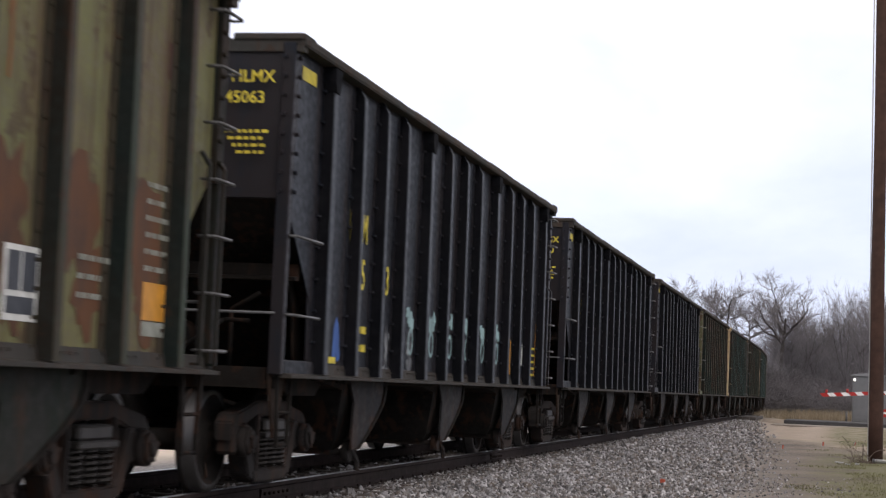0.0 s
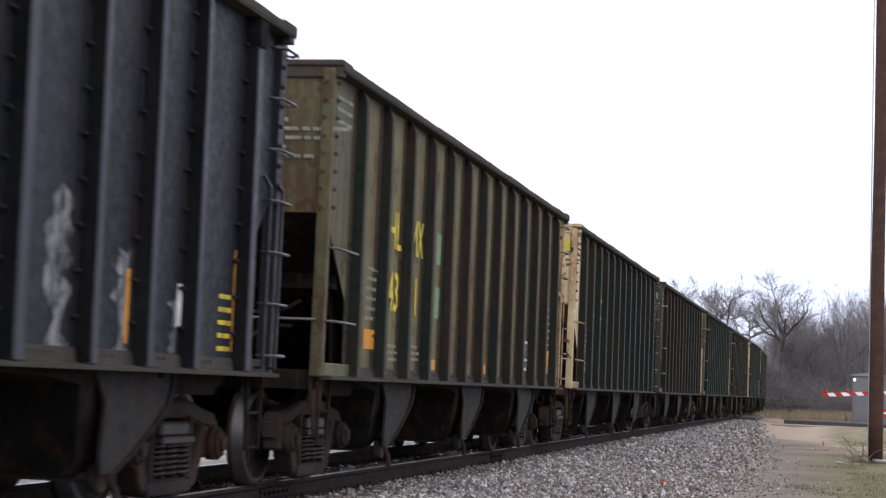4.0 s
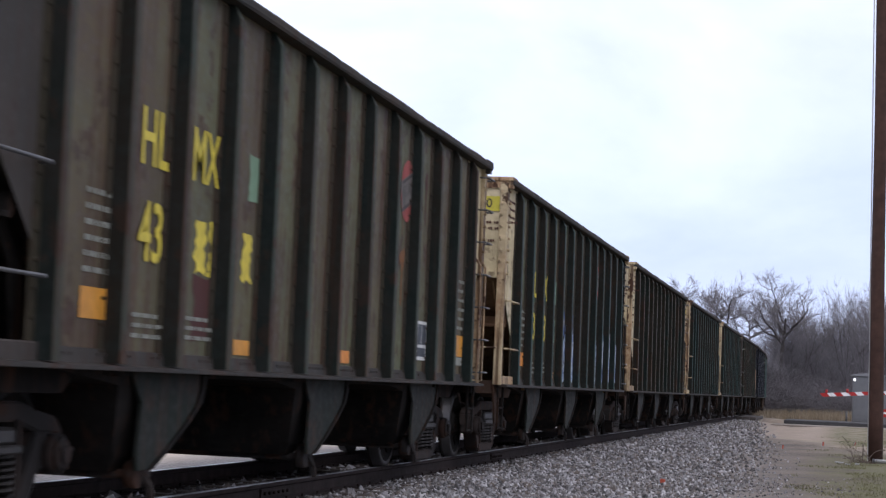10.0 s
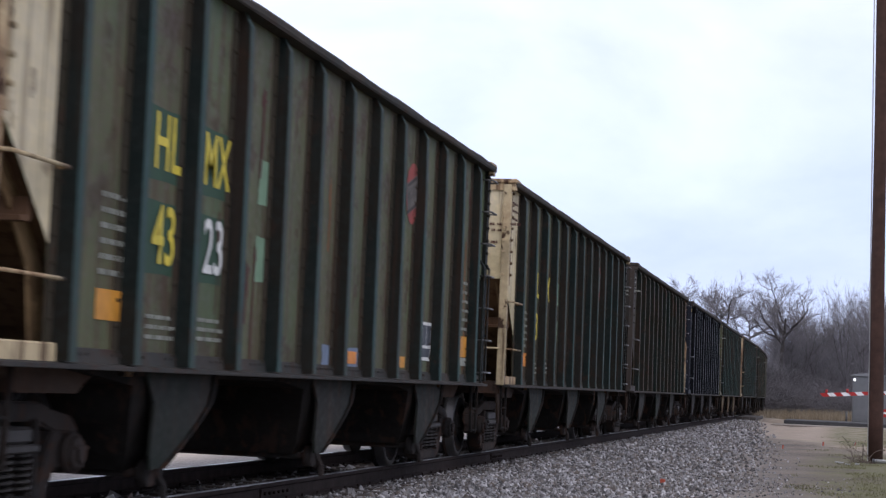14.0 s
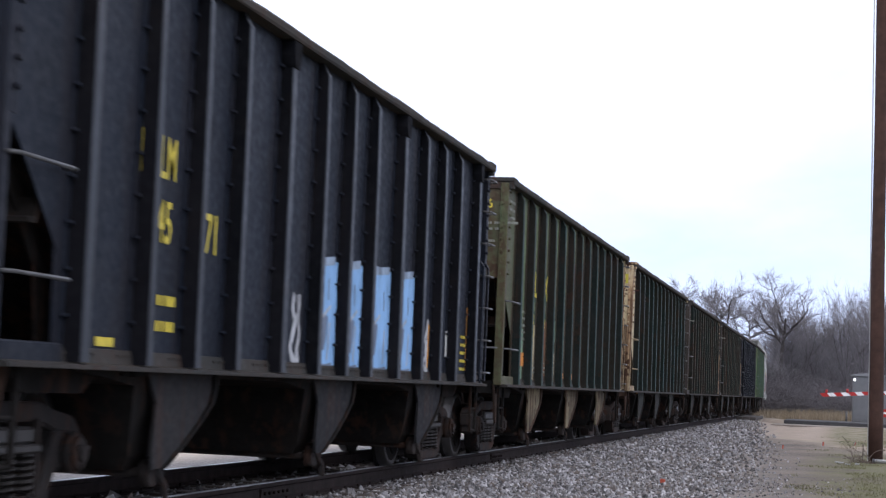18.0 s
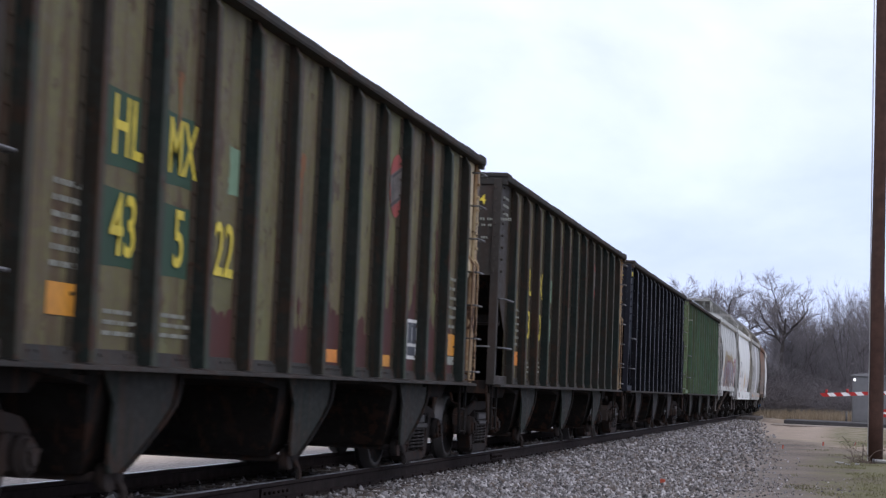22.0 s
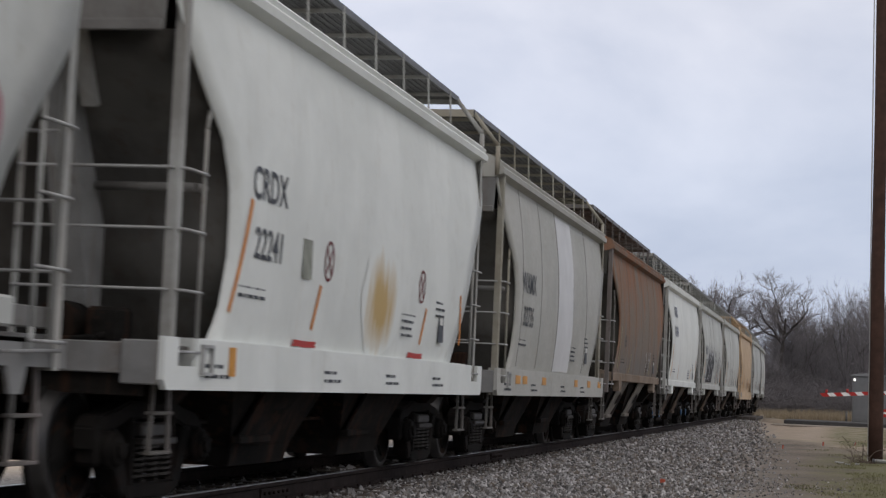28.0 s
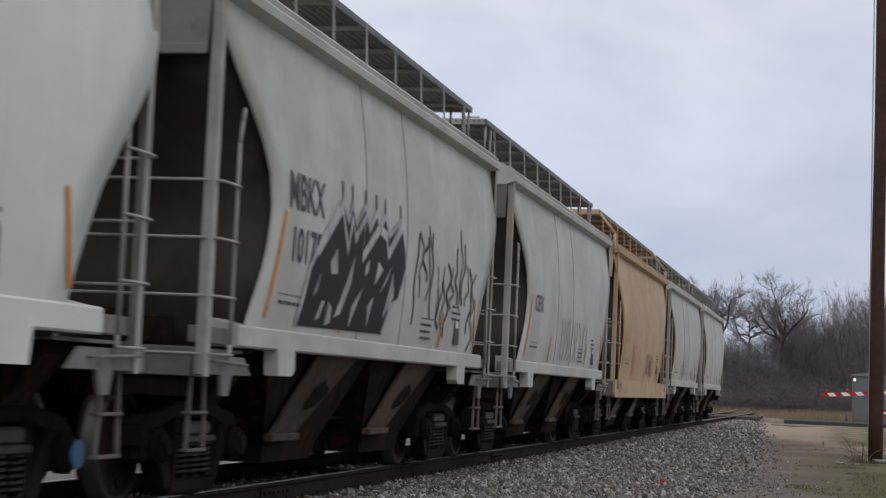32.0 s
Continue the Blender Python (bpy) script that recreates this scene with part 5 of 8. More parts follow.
M["edge"] = plain("pale_road_shoulder", (0.225, 0.19, 0.155), 0.95, 0, 0.25, 3, 0.4)
M["panel"] = plain("crossing_timber", (0.075, 0.065, 0.058), 0.9, 0, 0.3, 8, 0.4)


def build_road():
    bm = bmesh.new()
    box(bm, -2.9, 220, 103.0, 110.5, -0.5, -0.14)
    ob = part("road", bm, M["asphalt"])
    tagged(ob, "dark asphalt side road that crosses the track", "road", kind="structure")
    bm = bmesh.new()
    box(bm, -3.4, 220, 97.5, 102.99, -0.6, -0.335)
    tagged(part("road_shoulder", bm, M["edge"]), "pale gravel shoulder along the road", "road edge", kind="structure")
    bm = bmesh.new()
    loft(bm, [[(-4.15, 101.0, -0.6), (-4.15, 101.0, -0.40), (-4.15, 112.0, -0.40), (-4.15, 112.0, -0.6)],
              [(-4.0, 103.0, -0.6), (-4.0, 103.0, -0.13), (-4.0, 110.5, -0.13), (-4.0, 110.5, -0.6)],
              [(-2.91, 103.0, -0.6), (-2.91, 103.0, -0.20), (-2.91, 110.5, -0.20), (-2.91, 110.5, -0.6)]], True, True, True)
    tagged(part("road_approach", bm, M["ground"]), "dirt ramp up to the crossing", "road edge", kind="structure")
    crossing = new("crossing_panels")
    tagged(crossing, "timber crossing panels between and beside the rails", "crossing", kind="structure")
    for x0, x1 in ((-1.9, -0.86), (-0.62, 0.62), (0.86, 1.9)):
        n = 3
        for i in range(n):
            w = (x1 - x0) / n
            bm = bmesh.new()
            soft_box(bm, TRACK_X + x0 + i * w + 0.01, TRACK_X + x0 + (i + 1) * w - 0.01, 98.5, 108.5, -0.18, -0.02, 0.012)
            part("plank", bm, M["panel"], crossing)


# ---- beside the road ----
M["pole"] = plain("weathered_pole", (0.052, 0.026, 0.018), 0.85, 0, 0.35, 5, 0.5)
M["cabinet"] = plain("cabinet_grey", (0.15, 0.155, 0.16), 0.5, 0.2, 0.08, 3, 0.05)
M["cabinet_roof"] = plain("cabinet_roof", (0.20, 0.205, 0.21), 0.5, 0.2, 0.08, 3, 0.05)
M["stripe_red"] = plain("stripe_red", (0.42, 0.025, 0.02), 0.5, 0, 0.12, 9, 0.0)
M["stripe_white"] = plain("stripe_white", (0.78, 0.78, 0.76), 0.5, 0, 0.08, 9, 0.0)
M["steel"] = plain("galvanised_steel", (0.36, 0.37, 0.38), 0.4, 0.7, 0.12, 9, 0.0)
M["flag"] = plain("marker_orange", (0.40, 0.085, 0.045), 0.6, 0, 0.12, 9, 0.0)
M["twig"] = plain("dry_twig", (0.12, 0.095, 0.075), 0.9, 0, 0.3, 9, 0.0)
M["pvc"] = plain("pale_pipe", (0.36, 0.36, 0.34), 0.5, 0, 0.15, 9, 0.0)


def build_pole():
    pole = new("utility_pole")
    tagged(pole, "tall brown weathered wooden utility pole in the grass", "utility pole")
    pole.matrix_basis = pose(0.86, 43.5, -0.42)
    bm = bmesh.new()
    rings = []
    for i in range(14):
        z = 15.0 * i / 13
        r = 0.17 - 0.055 * i / 13
        bend = -0.010 * z
        rings.append([(bend + (r + 0.006 * math.sin(5 * a + z)) * math.cos(a), (r + 0.006 * math.cos(3 * a + z)) * math.sin(a), z)
                      for a in [2 * math.pi * j / 18 for j in range(18)]])
    loft(bm, rings)
    part("shaft", bm, M["pole"], pole)
    bm = bmesh.new()
    rod(bm, (-0.166, -0.03, 0.1), (-0.30, -0.02, 11.5), 0.014, 5)
    part("ground_wire", bm, M["pvc"], pole, "pale conduit up the pole's side")
    bm = bmesh.new()
    box(bm, -1.35, 1.1, 0.11, 0.2, 13.9, 14.02)
    for x in (-1.2, -0.6, 0.5, 0.95):
        rod(bm, (x, 0.15, 14.02), (x, 0.15, 14.2), 0.04, 7)
    part("crossarm", bm, M["pole"], pole)
    for z in (1.9, 2.6):
        bm = bmesh.new()
        rod(bm, (-0.17, -0.02, z), (-0.21, -0.02, z), 0.02, 5)
        part("step_bolt", bm, M["iron"], pole)
    # brush and a short pipe at the foot
    bush = new("dry_bush")
    tagged(bush, "leafless tangle of dry brush at the pole's foot", "bush")
    bush.matrix_basis = pose(0.55, 42.6, -0.34)
    r = random.Random(3)
    for n_, nm in ((11, "stem_tangle"), (18, "twig_tangle")):
        bm = bmesh.new()
        for i in range(n_):
            p = Vector((r.uniform(-0.3, 0.3), r.uniform(-0.3, 0.3), 0.0))
            d = Vector((r.uniform(-0.7, 0.5), r.uniform(-0.5, 0.5), r.uniform(0.25, 1.0)))
            ln = r.uniform(0.15, 0.45) if nm == "twig_tangle" else r.uniform(0.25, 0.62)
            pts = [p]
            for q in range(4):
                d += Vector((r.uniform(-0.3, 0.3), r.uniform(-0.3, 0.3), r.uniform(-0.35, 0.1)))
                p = p + d.normalized() * ln / 3
                pts.append(Vector((p.x, p.y, max(p.z, 0.01))))
            path_rod(bm, pts, 0.005 if nm == "twig_tangle" else 0.007, 4)
        part(nm, bm, M["twig"], bush)
    pipe = new("ground_pipe")
    tagged(pipe, "short pale pipe lying at the pole's foot", "pipe")
    pipe.matrix_basis = pose(0.95, 42.6, -0.33)
    bm = bmesh.new()
    rod(bm, (-0.12, 0, 0.05), (0.5, 0.05, 0.05), 0.04, 10)
    part("tube", bm, M["pvc"], pipe)
    bm = bmesh.new()
    rod(bm, (-0.17, -0.003, 0.05), (-0.12, 0, 0.05), 0.05, 10)
    part("pipe_cap", bm, M["iron"], pipe)
    for i in range(5):
        rr = random.Random(i + 50)
        bm = bmesh.new()
        soft_box(bm, -0.06, 0.06, -0.02, 0.02, 0.0, 0.02 + 0.02 * rr.random(), 0.006)
        ob = part("scrap", bm, M["pvc"])
        tagged(ob, "pale scrap lying in the grass", "litter", "scraps by the pole")
        x, y = 0.30 + rr.uniform(-0.35, 0.2), 42.0 + rr.uniform(-1.5, 0.5)
        ob.matrix_basis = pose(x, y, ground_z(x, y) + 0.005, 0, 0, rr.uniform(0, 180))


def build_gate():
    gate = new("crossing_gate")
    tagged(gate, "lowered red and white striped railway crossing gate", "crossing gate")
    gate.matrix_basis = pose(4.6, 111.5, 0.0)
    bm = bmesh.new()
    rod(bm, (0, 0, -0.3), (0, 0, 3.4), 0.06, 10)
    soft_box(bm, -0.35, 0.35, -0.35, 0.35, -0.35, -0.2, 0.02)
    part("mast", bm, M["steel"], gate)
    bm = bmesh.new()
    soft_box(bm, -0.2, 0.2, -0.25, 0.25, 1.4, 1.95, 0.03)
    part("gate_motor", bm, M["steel"], gate)
    length, n = 5.6, 14
    for i in range(n):
        x0 = -length * (i + 1) / n
        x1 = -length * i / n
        bm = bmesh.new()
        s = 0.10
        prism(bm, [(x0 + s, 1.66 + 0.075 * x0), (x1 + s, 1.66 + 0.075 * x1), (x1 - s, 1.86 + 0.075 * x1), (x0 - s, 1.86 + 0.075 * x0)], -0.30, -0.27, "y")
        part("arm_stripe", bm, M["stripe_red" if i % 2 else "stripe_white"], gate)
    bm = bmesh.new()
    box(bm, 0.1, 1.2, -0.27, -0.2, 1.5, 1.9)
    part("counterweight", bm, M["steel"], gate)
    for x in (-5.3, -4.1, -2.2):
        bm = bmesh.new()
        rod(bm, (x, -0.26, 1.84 + 0.075 * x), (x, -0.26, 2.06 + 0.075 * x), 0.07, 8)
        part("arm_lamp", bm, M["stripe_red"], gate, "red lamp on the arm")
    bm = bmesh.new()
    for a in (45, -45):
        t = bmesh.new()
        box(t, -0.6, 0.6, -0.1, -0.07, -0.11, 0.11)
        join(bm, t, pose(0, 0, 3.1, 0, a, 0))
    part("crossbuck", bm, M["stripe_white"], gate)
    for x in (-0.45, 0.45):
        bm = bmesh.new()
        rod(bm, (x, -0.1, 2.4), (x, -0.04, 2.4), 0.27, 16)
        rod(bm, (x, -0.25, 2.4), (x, -0.1, 2.4), 0.12, 12)
        part("flasher", bm, M["iron"], gate)
    # low striped barrier by the cabinet
    bar = new("striped_barrier")
    tagged(bar, "low red and white striped board beside the cabinet", "barrier")
    bar.matrix_basis = pose(1.85, 113.6, -0.3)
    for i, (z0, z1, mm) in enumerate(((0.48, 0.66, "stripe_red"), (0.66, 0.78, "stripe_white"), (0.78, 0.95, "stripe_red"))):
        bm = bmesh.new()
        box(bm, 0.0, 1.4, -0.03, 0.03, z0, z1)
        part("board", bm, M[mm], bar)
    for x in (0.1, 1.2):
        bm = bmesh.new()
        box(bm, x, x + 0.08, 0.03, 0.08, 0.0, 0.95)
        part("leg", bm, M["steel"], bar)


def build_cabinet():
    cab = new("signal_cabinet")
    tagged(cab, "grey metal signal equipment cabinet with a pitched lid", "signal cabinet")
    cab.matrix_basis = pose(0.83, 116.0, -0.35)
    bm = bmesh.new()
    soft_box(bm, 0.0, 2.2, 0.0, 2.4, 0.15, 2.95, 0.03)
    part("body", bm, M["cabinet"], cab)
    bm = bmesh.new()
    prism(bm, [(-0.12, 2.95), (2.32, 2.95), (2.32, 3.02), (1.1, 3.2), (-0.12, 3.02)], -0.12, 2.52, "y")
    part("roof", bm, M["cabinet_roof"], cab)
    bm = bmesh.new()
    box(bm, -0.05, 2.25, -0.05, 2.45, 0.0, 0.15)
    part("plinth", bm, M["edge"], cab)
    bm = bmesh.new()
    box(bm, 0.15, 1.05, -0.03, 0.0, 0.3, 2.75)
    part("door", bm, M["cabinet"], cab)
    bm = bmesh.new()
    rod(bm, (0.95, -0.05, 1.5), (0.95, -0.05, 1.75), 0.025, 6)
    part("handle", bm, M["iron"], cab)
    k = Mat("lamp_glow", 0.3)
    k.b.inputs["Emission Color"].default_value = (1, 0.97, 0.9, 1)
    k.b.inputs["Emission Strength"].default_value = 2.5
    bm = bmesh.new()
    rod(bm, (0.05, -0.12, 2.72), (0.17, -0.12, 2.72), 0.07, 10)
    part("lamp", bm, k.m, cab, "small lit white lamp on the corner")
    post = new("marker_post")
    tagged(post, "small dark marker post beside the cabinet", "post")
    post.matrix_basis = pose(0.50, 115.0, -0.33)
    bm = bmesh.new()
    rod(bm, (0, 0, 0), (0, 0, 0.75), 0.06, 8)
    part("stake", bm, M["iron"], post)


def build_flags():
    for x, y, h, wide in ((-2.72, 29.2, 0.16, 0.085), (-0.44, 55.5, 0.17, 0.05), (-1.48, 51.4, 0.14, 0.04), (0.52, 59.5, 0.14, 0.04)):
        ob = new("survey_stake")
        tagged(ob, "small orange survey flag stuck in the gravel", "stake", "survey stakes")
        ob.matrix_basis = pose(x, y, ground_z(x, y) - 0.02)
        bm = bmesh.new()
        rod(bm, (0, 0, 0), (0.01, 0, h), 0.008, 5)
        part("stake", bm, M["steel"], ob)
        bm = bmesh.new()
        prism(bm, [(0.006, h * 0.25), (wide, h * 0.32), (wide + 0.012, h * 0.92), (0.012, h)], -0.004, 0.004, "y")
        part("flag", bm, M["flag"], ob)


# ---- bare winter trees ----
def bark_material(name, dark, light):
    k = Mat(name, 0.95, 0, 0.1)
    n = k.noise(k.coords((2, 2, 0.6)), 3.0, 4)
    k.color(k.mix(k.ramp(n, (0.3, 0.0), (0.7, 1.0)), dark, light))
    return k.m


M["bark"] = bark_material("bark_grey_brown", (0.050, 0.045, 0.043), (0.092, 0.083, 0.079))
M["twigs"] = bark_material("twig_grey_brown", (0.150, 0.141, 0.146), (0.235, 0.222, 0.226))
M["brush"] = bark_material("brush_dark_grey", (0.085, 0.079, 0.082), (0.160, 0.148, 0.150))


class Wood:
    """Collects tapered limbs as plain lists."""

    def __init__(self):
        self.v, self.f = [], []

    def limb(self, pts, r0, r1, seg):
        base = len(self.v)
        n = len(pts)
        for i, p in enumerate(pts):
            r = r0 + (r1 - r0) * i / (n - 1)
            d = (pts[min(i + 1, n - 1)] - pts[max(i - 1, 0)])
            q = d.to_track_quat("Z", "Y")
            for j in range(seg):
                a = 2 * math.pi * j / seg
                self.v.append(tuple(p + q @ Vector((r * math.cos(a), r * math.sin(a), 0))))
        for i in range(n - 1):
            for j in range(seg):
                self.f.append((base + i * seg + j, base + i * seg + (j + 1) % seg,
                               base + (i + 1) * seg + (j + 1) % seg, base + (i + 1) * seg + j))

    def mesh(self, name, material):
        me = bpy.data.meshes.new(name)
        me.from_pydata(self.v, [], self.f)
        me.materials.append(material)
        return me


def grow(r, limbs, twigs, p, d, length, radius, level, top, kids, low, wide):
    """One limb with bends, then its children."""
    n = 5 if level < 2 else 3 if level < top else 1
    pts = [p.copy()]
    dirs = []
    for i in range(n):
        wob = 0.12 if level == 0 else 0.32
        up = 0.02 if level == 0 else 0.16
        d = (d + Vector((r.gauss(0, wob), r.gauss(0, wob), r.gauss(0, wob) + up)) * 0.6).normalized()
        p = p + d * length / n
        pts.append(p.copy())
        dirs.append(d)
    end = radius * (0.25 if level == 0 else 0.4)
    if level <= 1:
        limbs.limb(pts, radius, end, 7 if level == 0 else 5)
    else:
        twigs.limb(pts, radius, end, 3)
    if level >= top:
        return
    for i in range(kids[level] + r.randint(-1, 1)):
        k = r.uniform(low if level == 0 else 0.25, 1.0)
        x = k * n
        j = min(int(x), n - 1)
        q = pts[j].lerp(pts[j + 1], x - j)
        side = Vector((r.gauss(0, 1), r.gauss(0, 1), r.gauss(0.1, 0.4))).normalized()
        nd = (dirs[j] * 0.7 + side * wide * r.uniform(0.7, 1.15)).normalized()
        if nd.z < 0.0:
            nd.z *= -0.4
        rr = (radius + (end - radius) * k * 0.6) * r.uniform(0.45, 0.68)
        grow(r, limbs, twigs, q, nd, length * r.uniform(0.45, 0.66) * (1.1 - 0.35 * k if level == 0 else 1), max(rr, 0.011), level + 1, top, kids, low, wide)


def tree_kind(seed, height, trunk, width, kids, low, wide, rise=0.5):
    """A tree of just that height and spread: trunk with limbs, and its crown of twigs."""
    r = random.Random(seed)
    limbs, twigs = Wood(), Wood()
    grow(r, limbs, twigs, Vector((0, 0, 0)), Vector((r.uniform(-0.05, 0.05), r.uniform(-0.05, 0.05), 1)), height * rise, trunk, 0, len(kids), kids, low, wide)
    k = height / max(v[2] for v in twigs.v)
    far = sorted(abs(v[0]) for v in twigs.v)
    w_ = width / far[int(len(far) * 0.97)]
    for w in (limbs, twigs):
        w.v = [(x * w_, y * w_, z * k) for x, y, z in w.v]
    return limbs.mesh("trunk_and_limbs", M["bark"]), twigs.mesh("crown_twigs", M["twigs"])


def build_trees():
    oaks = [tree_kind(12, 14.2, 0.30, 3.7, (8, 7, 6, 6), 0.70, 1.05, 0.52), tree_kind(29, 14.4, 0.30, 3.6, (8, 7, 6, 6), 0.70, 1.0, 0.52)]
    slim = [tree_kind(s, 10.0, 0.11, 2.3, (15, 9, 9), 0.10, 0.75, 0.8) for s in (37, 54, 71)]
    r = random.Random(8)

    def place(x, y, kind, scale, label):
        t = new("bare_tree")
        tagged(t, label, "tree", "woodland edge")
        t.matrix_basis = Matrix.LocRotScale((x, y, -0.5), Euler((0, 0, r.uniform(0, 6.28))), (scale, scale, scale))
        for nm, me in zip(("trunk", "crown"), kind):
            ob = new(nm, me)
            ob.parent = t
    big = "large leafless deciduous tree with a spreading grey crown"
    small = "slender leafless tree among grey winter undergrowth"
    for x, y, k, s in ((-11.9, 184, 0, 1.0), (-5.7, 184, 1, 1.0), (-15.6, 188, 1, 0.96), (4.8, 190, 0, 0.98), (-9.4, 199, 0, 0.93), (-24.0, 196, 1, 1.0)):
        place(x, y, oaks[k], s, big)
    for i in range(112):
        x = -23 + i * 0.29 + r.uniform(-0.4, 0.4)
        y = 179 + r.uniform(0, 20)
        top = 0.84 if x < -5.5 else 1.2 if x < 0 else 1.3
        place(x, y, r.choice(slim), r.uniform(0.8, 1.08) * top, small)
    for i in range(20):
        x = (-75 + i * 4.5) if i < 11 else (9 + (i - 11) * 4)
        place(x + r.uniform(-1, 1), 182 + r.uniform(0, 14) + max(0, -20 - x) * 1.2, r.choice(slim), r.uniform(0.8, 1.1), small)

    # undergrowth
    brush = Wood()
    for i in range(7000):
        x = r.uniform(-26, 12) if i % 5 else r.uniform(-62, 52)
        y = r.uniform(166, 186) + max(0, -26 - x) * 1.2
        h = r.uniform(0.9, 2.3) + (y - 166) * 0.22
        d = Vector((r.gauss(0, 0.5), r.gauss(0, 0.4), 1)).normalized()
        pts = [Vector((x, y, -0.5))]
        for j in range(3):
            d = (d + Vector((r.gauss(0, 0.45), r.gauss(0, 0.3), 0.0))).normalized()
            pts.append(pts[-1] + d * h / 3)
        brush.limb(pts, 0.022, 0.011, 3)
        for j in range(8):
            q = pts[r.randint(0, 2)].lerp(pts[3], r.random())
            dd = Vector((r.gauss(0, 1), r.gauss(0, 0.8), r.uniform(-0.2, 0.9))).normalized()
            brush.limb([q, q + dd * r.uniform(0.4, 1.3)], 0.013, 0.007, 3)
    tagged(new("undergrowth", brush.mesh("undergrowth", M["brush"])), "dense grey leafless thicket under the trees", "undergrowth", kind="stuff")

    # tall dry grass before the thicket
    v, f = [], []
    for i in range(16000):
        x, y = r.uniform(-14, 40), r.uniform(118, 160)
        h = r.uniform(0.25, 0.8)
        a = r.uniform(0, 3.14)
        z = ground_z(x, y)
        w = 0.03
        b = len(v)
        dx, dy = math.cos(a) * w, math.sin(a) * w
        lx, ly = r.gauss(0, 0.15), r.gauss(0, 0.15)
        v += [(x - dx, y - dy, z), (x + dx, y + dy, z), (x + lx, y + ly, z + h)]
        f.append((b, b + 1, b + 2))
    me = bpy.data.meshes.new("dry_grass")
    me.from_pydata(v, [], f)
    me.materials.append(plain("dry_grass", (0.23, 0.185, 0.125), 0.95, 0, 0.35, 0.5, 0.0))
    tagged(new("dry_grass", me), "tall tan dry grass before the thicket", "grass", kind="stuff")

    v, f = [], []
    for i in range(26000):
        x, y = r.uniform(-0.8, 3.0), r.uniform(26, 70) if i % 3 else r.uniform(26, 42)
        if noise.noise(Vector((x * 0.9, y * 0.45, 1.0))) < -0.02 + 0.35 * max(0, 0.5 - x):
            continue
        h = r.uniform(0.015, 0.06)
        a = r.uniform(0, 3.14)
        z = ground_z(x, y) - 0.005
        b = len(v)
        dx, dy = math.cos(a) * 0.006, math.sin(a) * 0.006
        v += [(x - dx, y - dy, z), (x + dx, y + dy, z), (x + r.gauss(0, 0.025), y + r.gauss(0, 0.025), z + h)]
        f.append((b, b + 1, b + 2))
    me = bpy.data.meshes.new("short_grass")
    me.from_pydata(v, [], f)
    me.materials.append(plain("short_grass", (0.15, 0.145, 0.068), 0.95, 0, 0.4, 0.8, 0.0))
    tagged(new("short_grass", me), "short patchy yellow-green winter grass", "grass", kind="stuff")


build_ground()
build_bed()
build_road()
build_pole()
build_gate()
build_cabinet()
build_flags()
build_trees()


# ---- the train ----
TRAIN = []          # (car, distance of its centre along the line at the start)
PITCH_OPEN, PITCH_COVERED = 16.15, 12.6
FIRST_FAR = 29.3 - 16.15 * 1.0
ADVANCE = [(0, 0.0), (1, 11.80), (2, 23.50), (3, 35.2), (6, 70.85), (7, 82.85), (8, 94.80), (9, 106.72), (10, 118.70), (11, 130.62),
           (12, 142.70), (13, 154.82), (14, 166.90), (16.5, 197.40), (17, 203.50), (18, 215.56), (19, 227.75), (20, 240.0),
           (21, 252.25), (22, 264.55), (23, 276.83), (24, 289.10), (25, 301.40), (28, 338.25), (30, 362.95), (31, 375.35), (32, 387.75)]

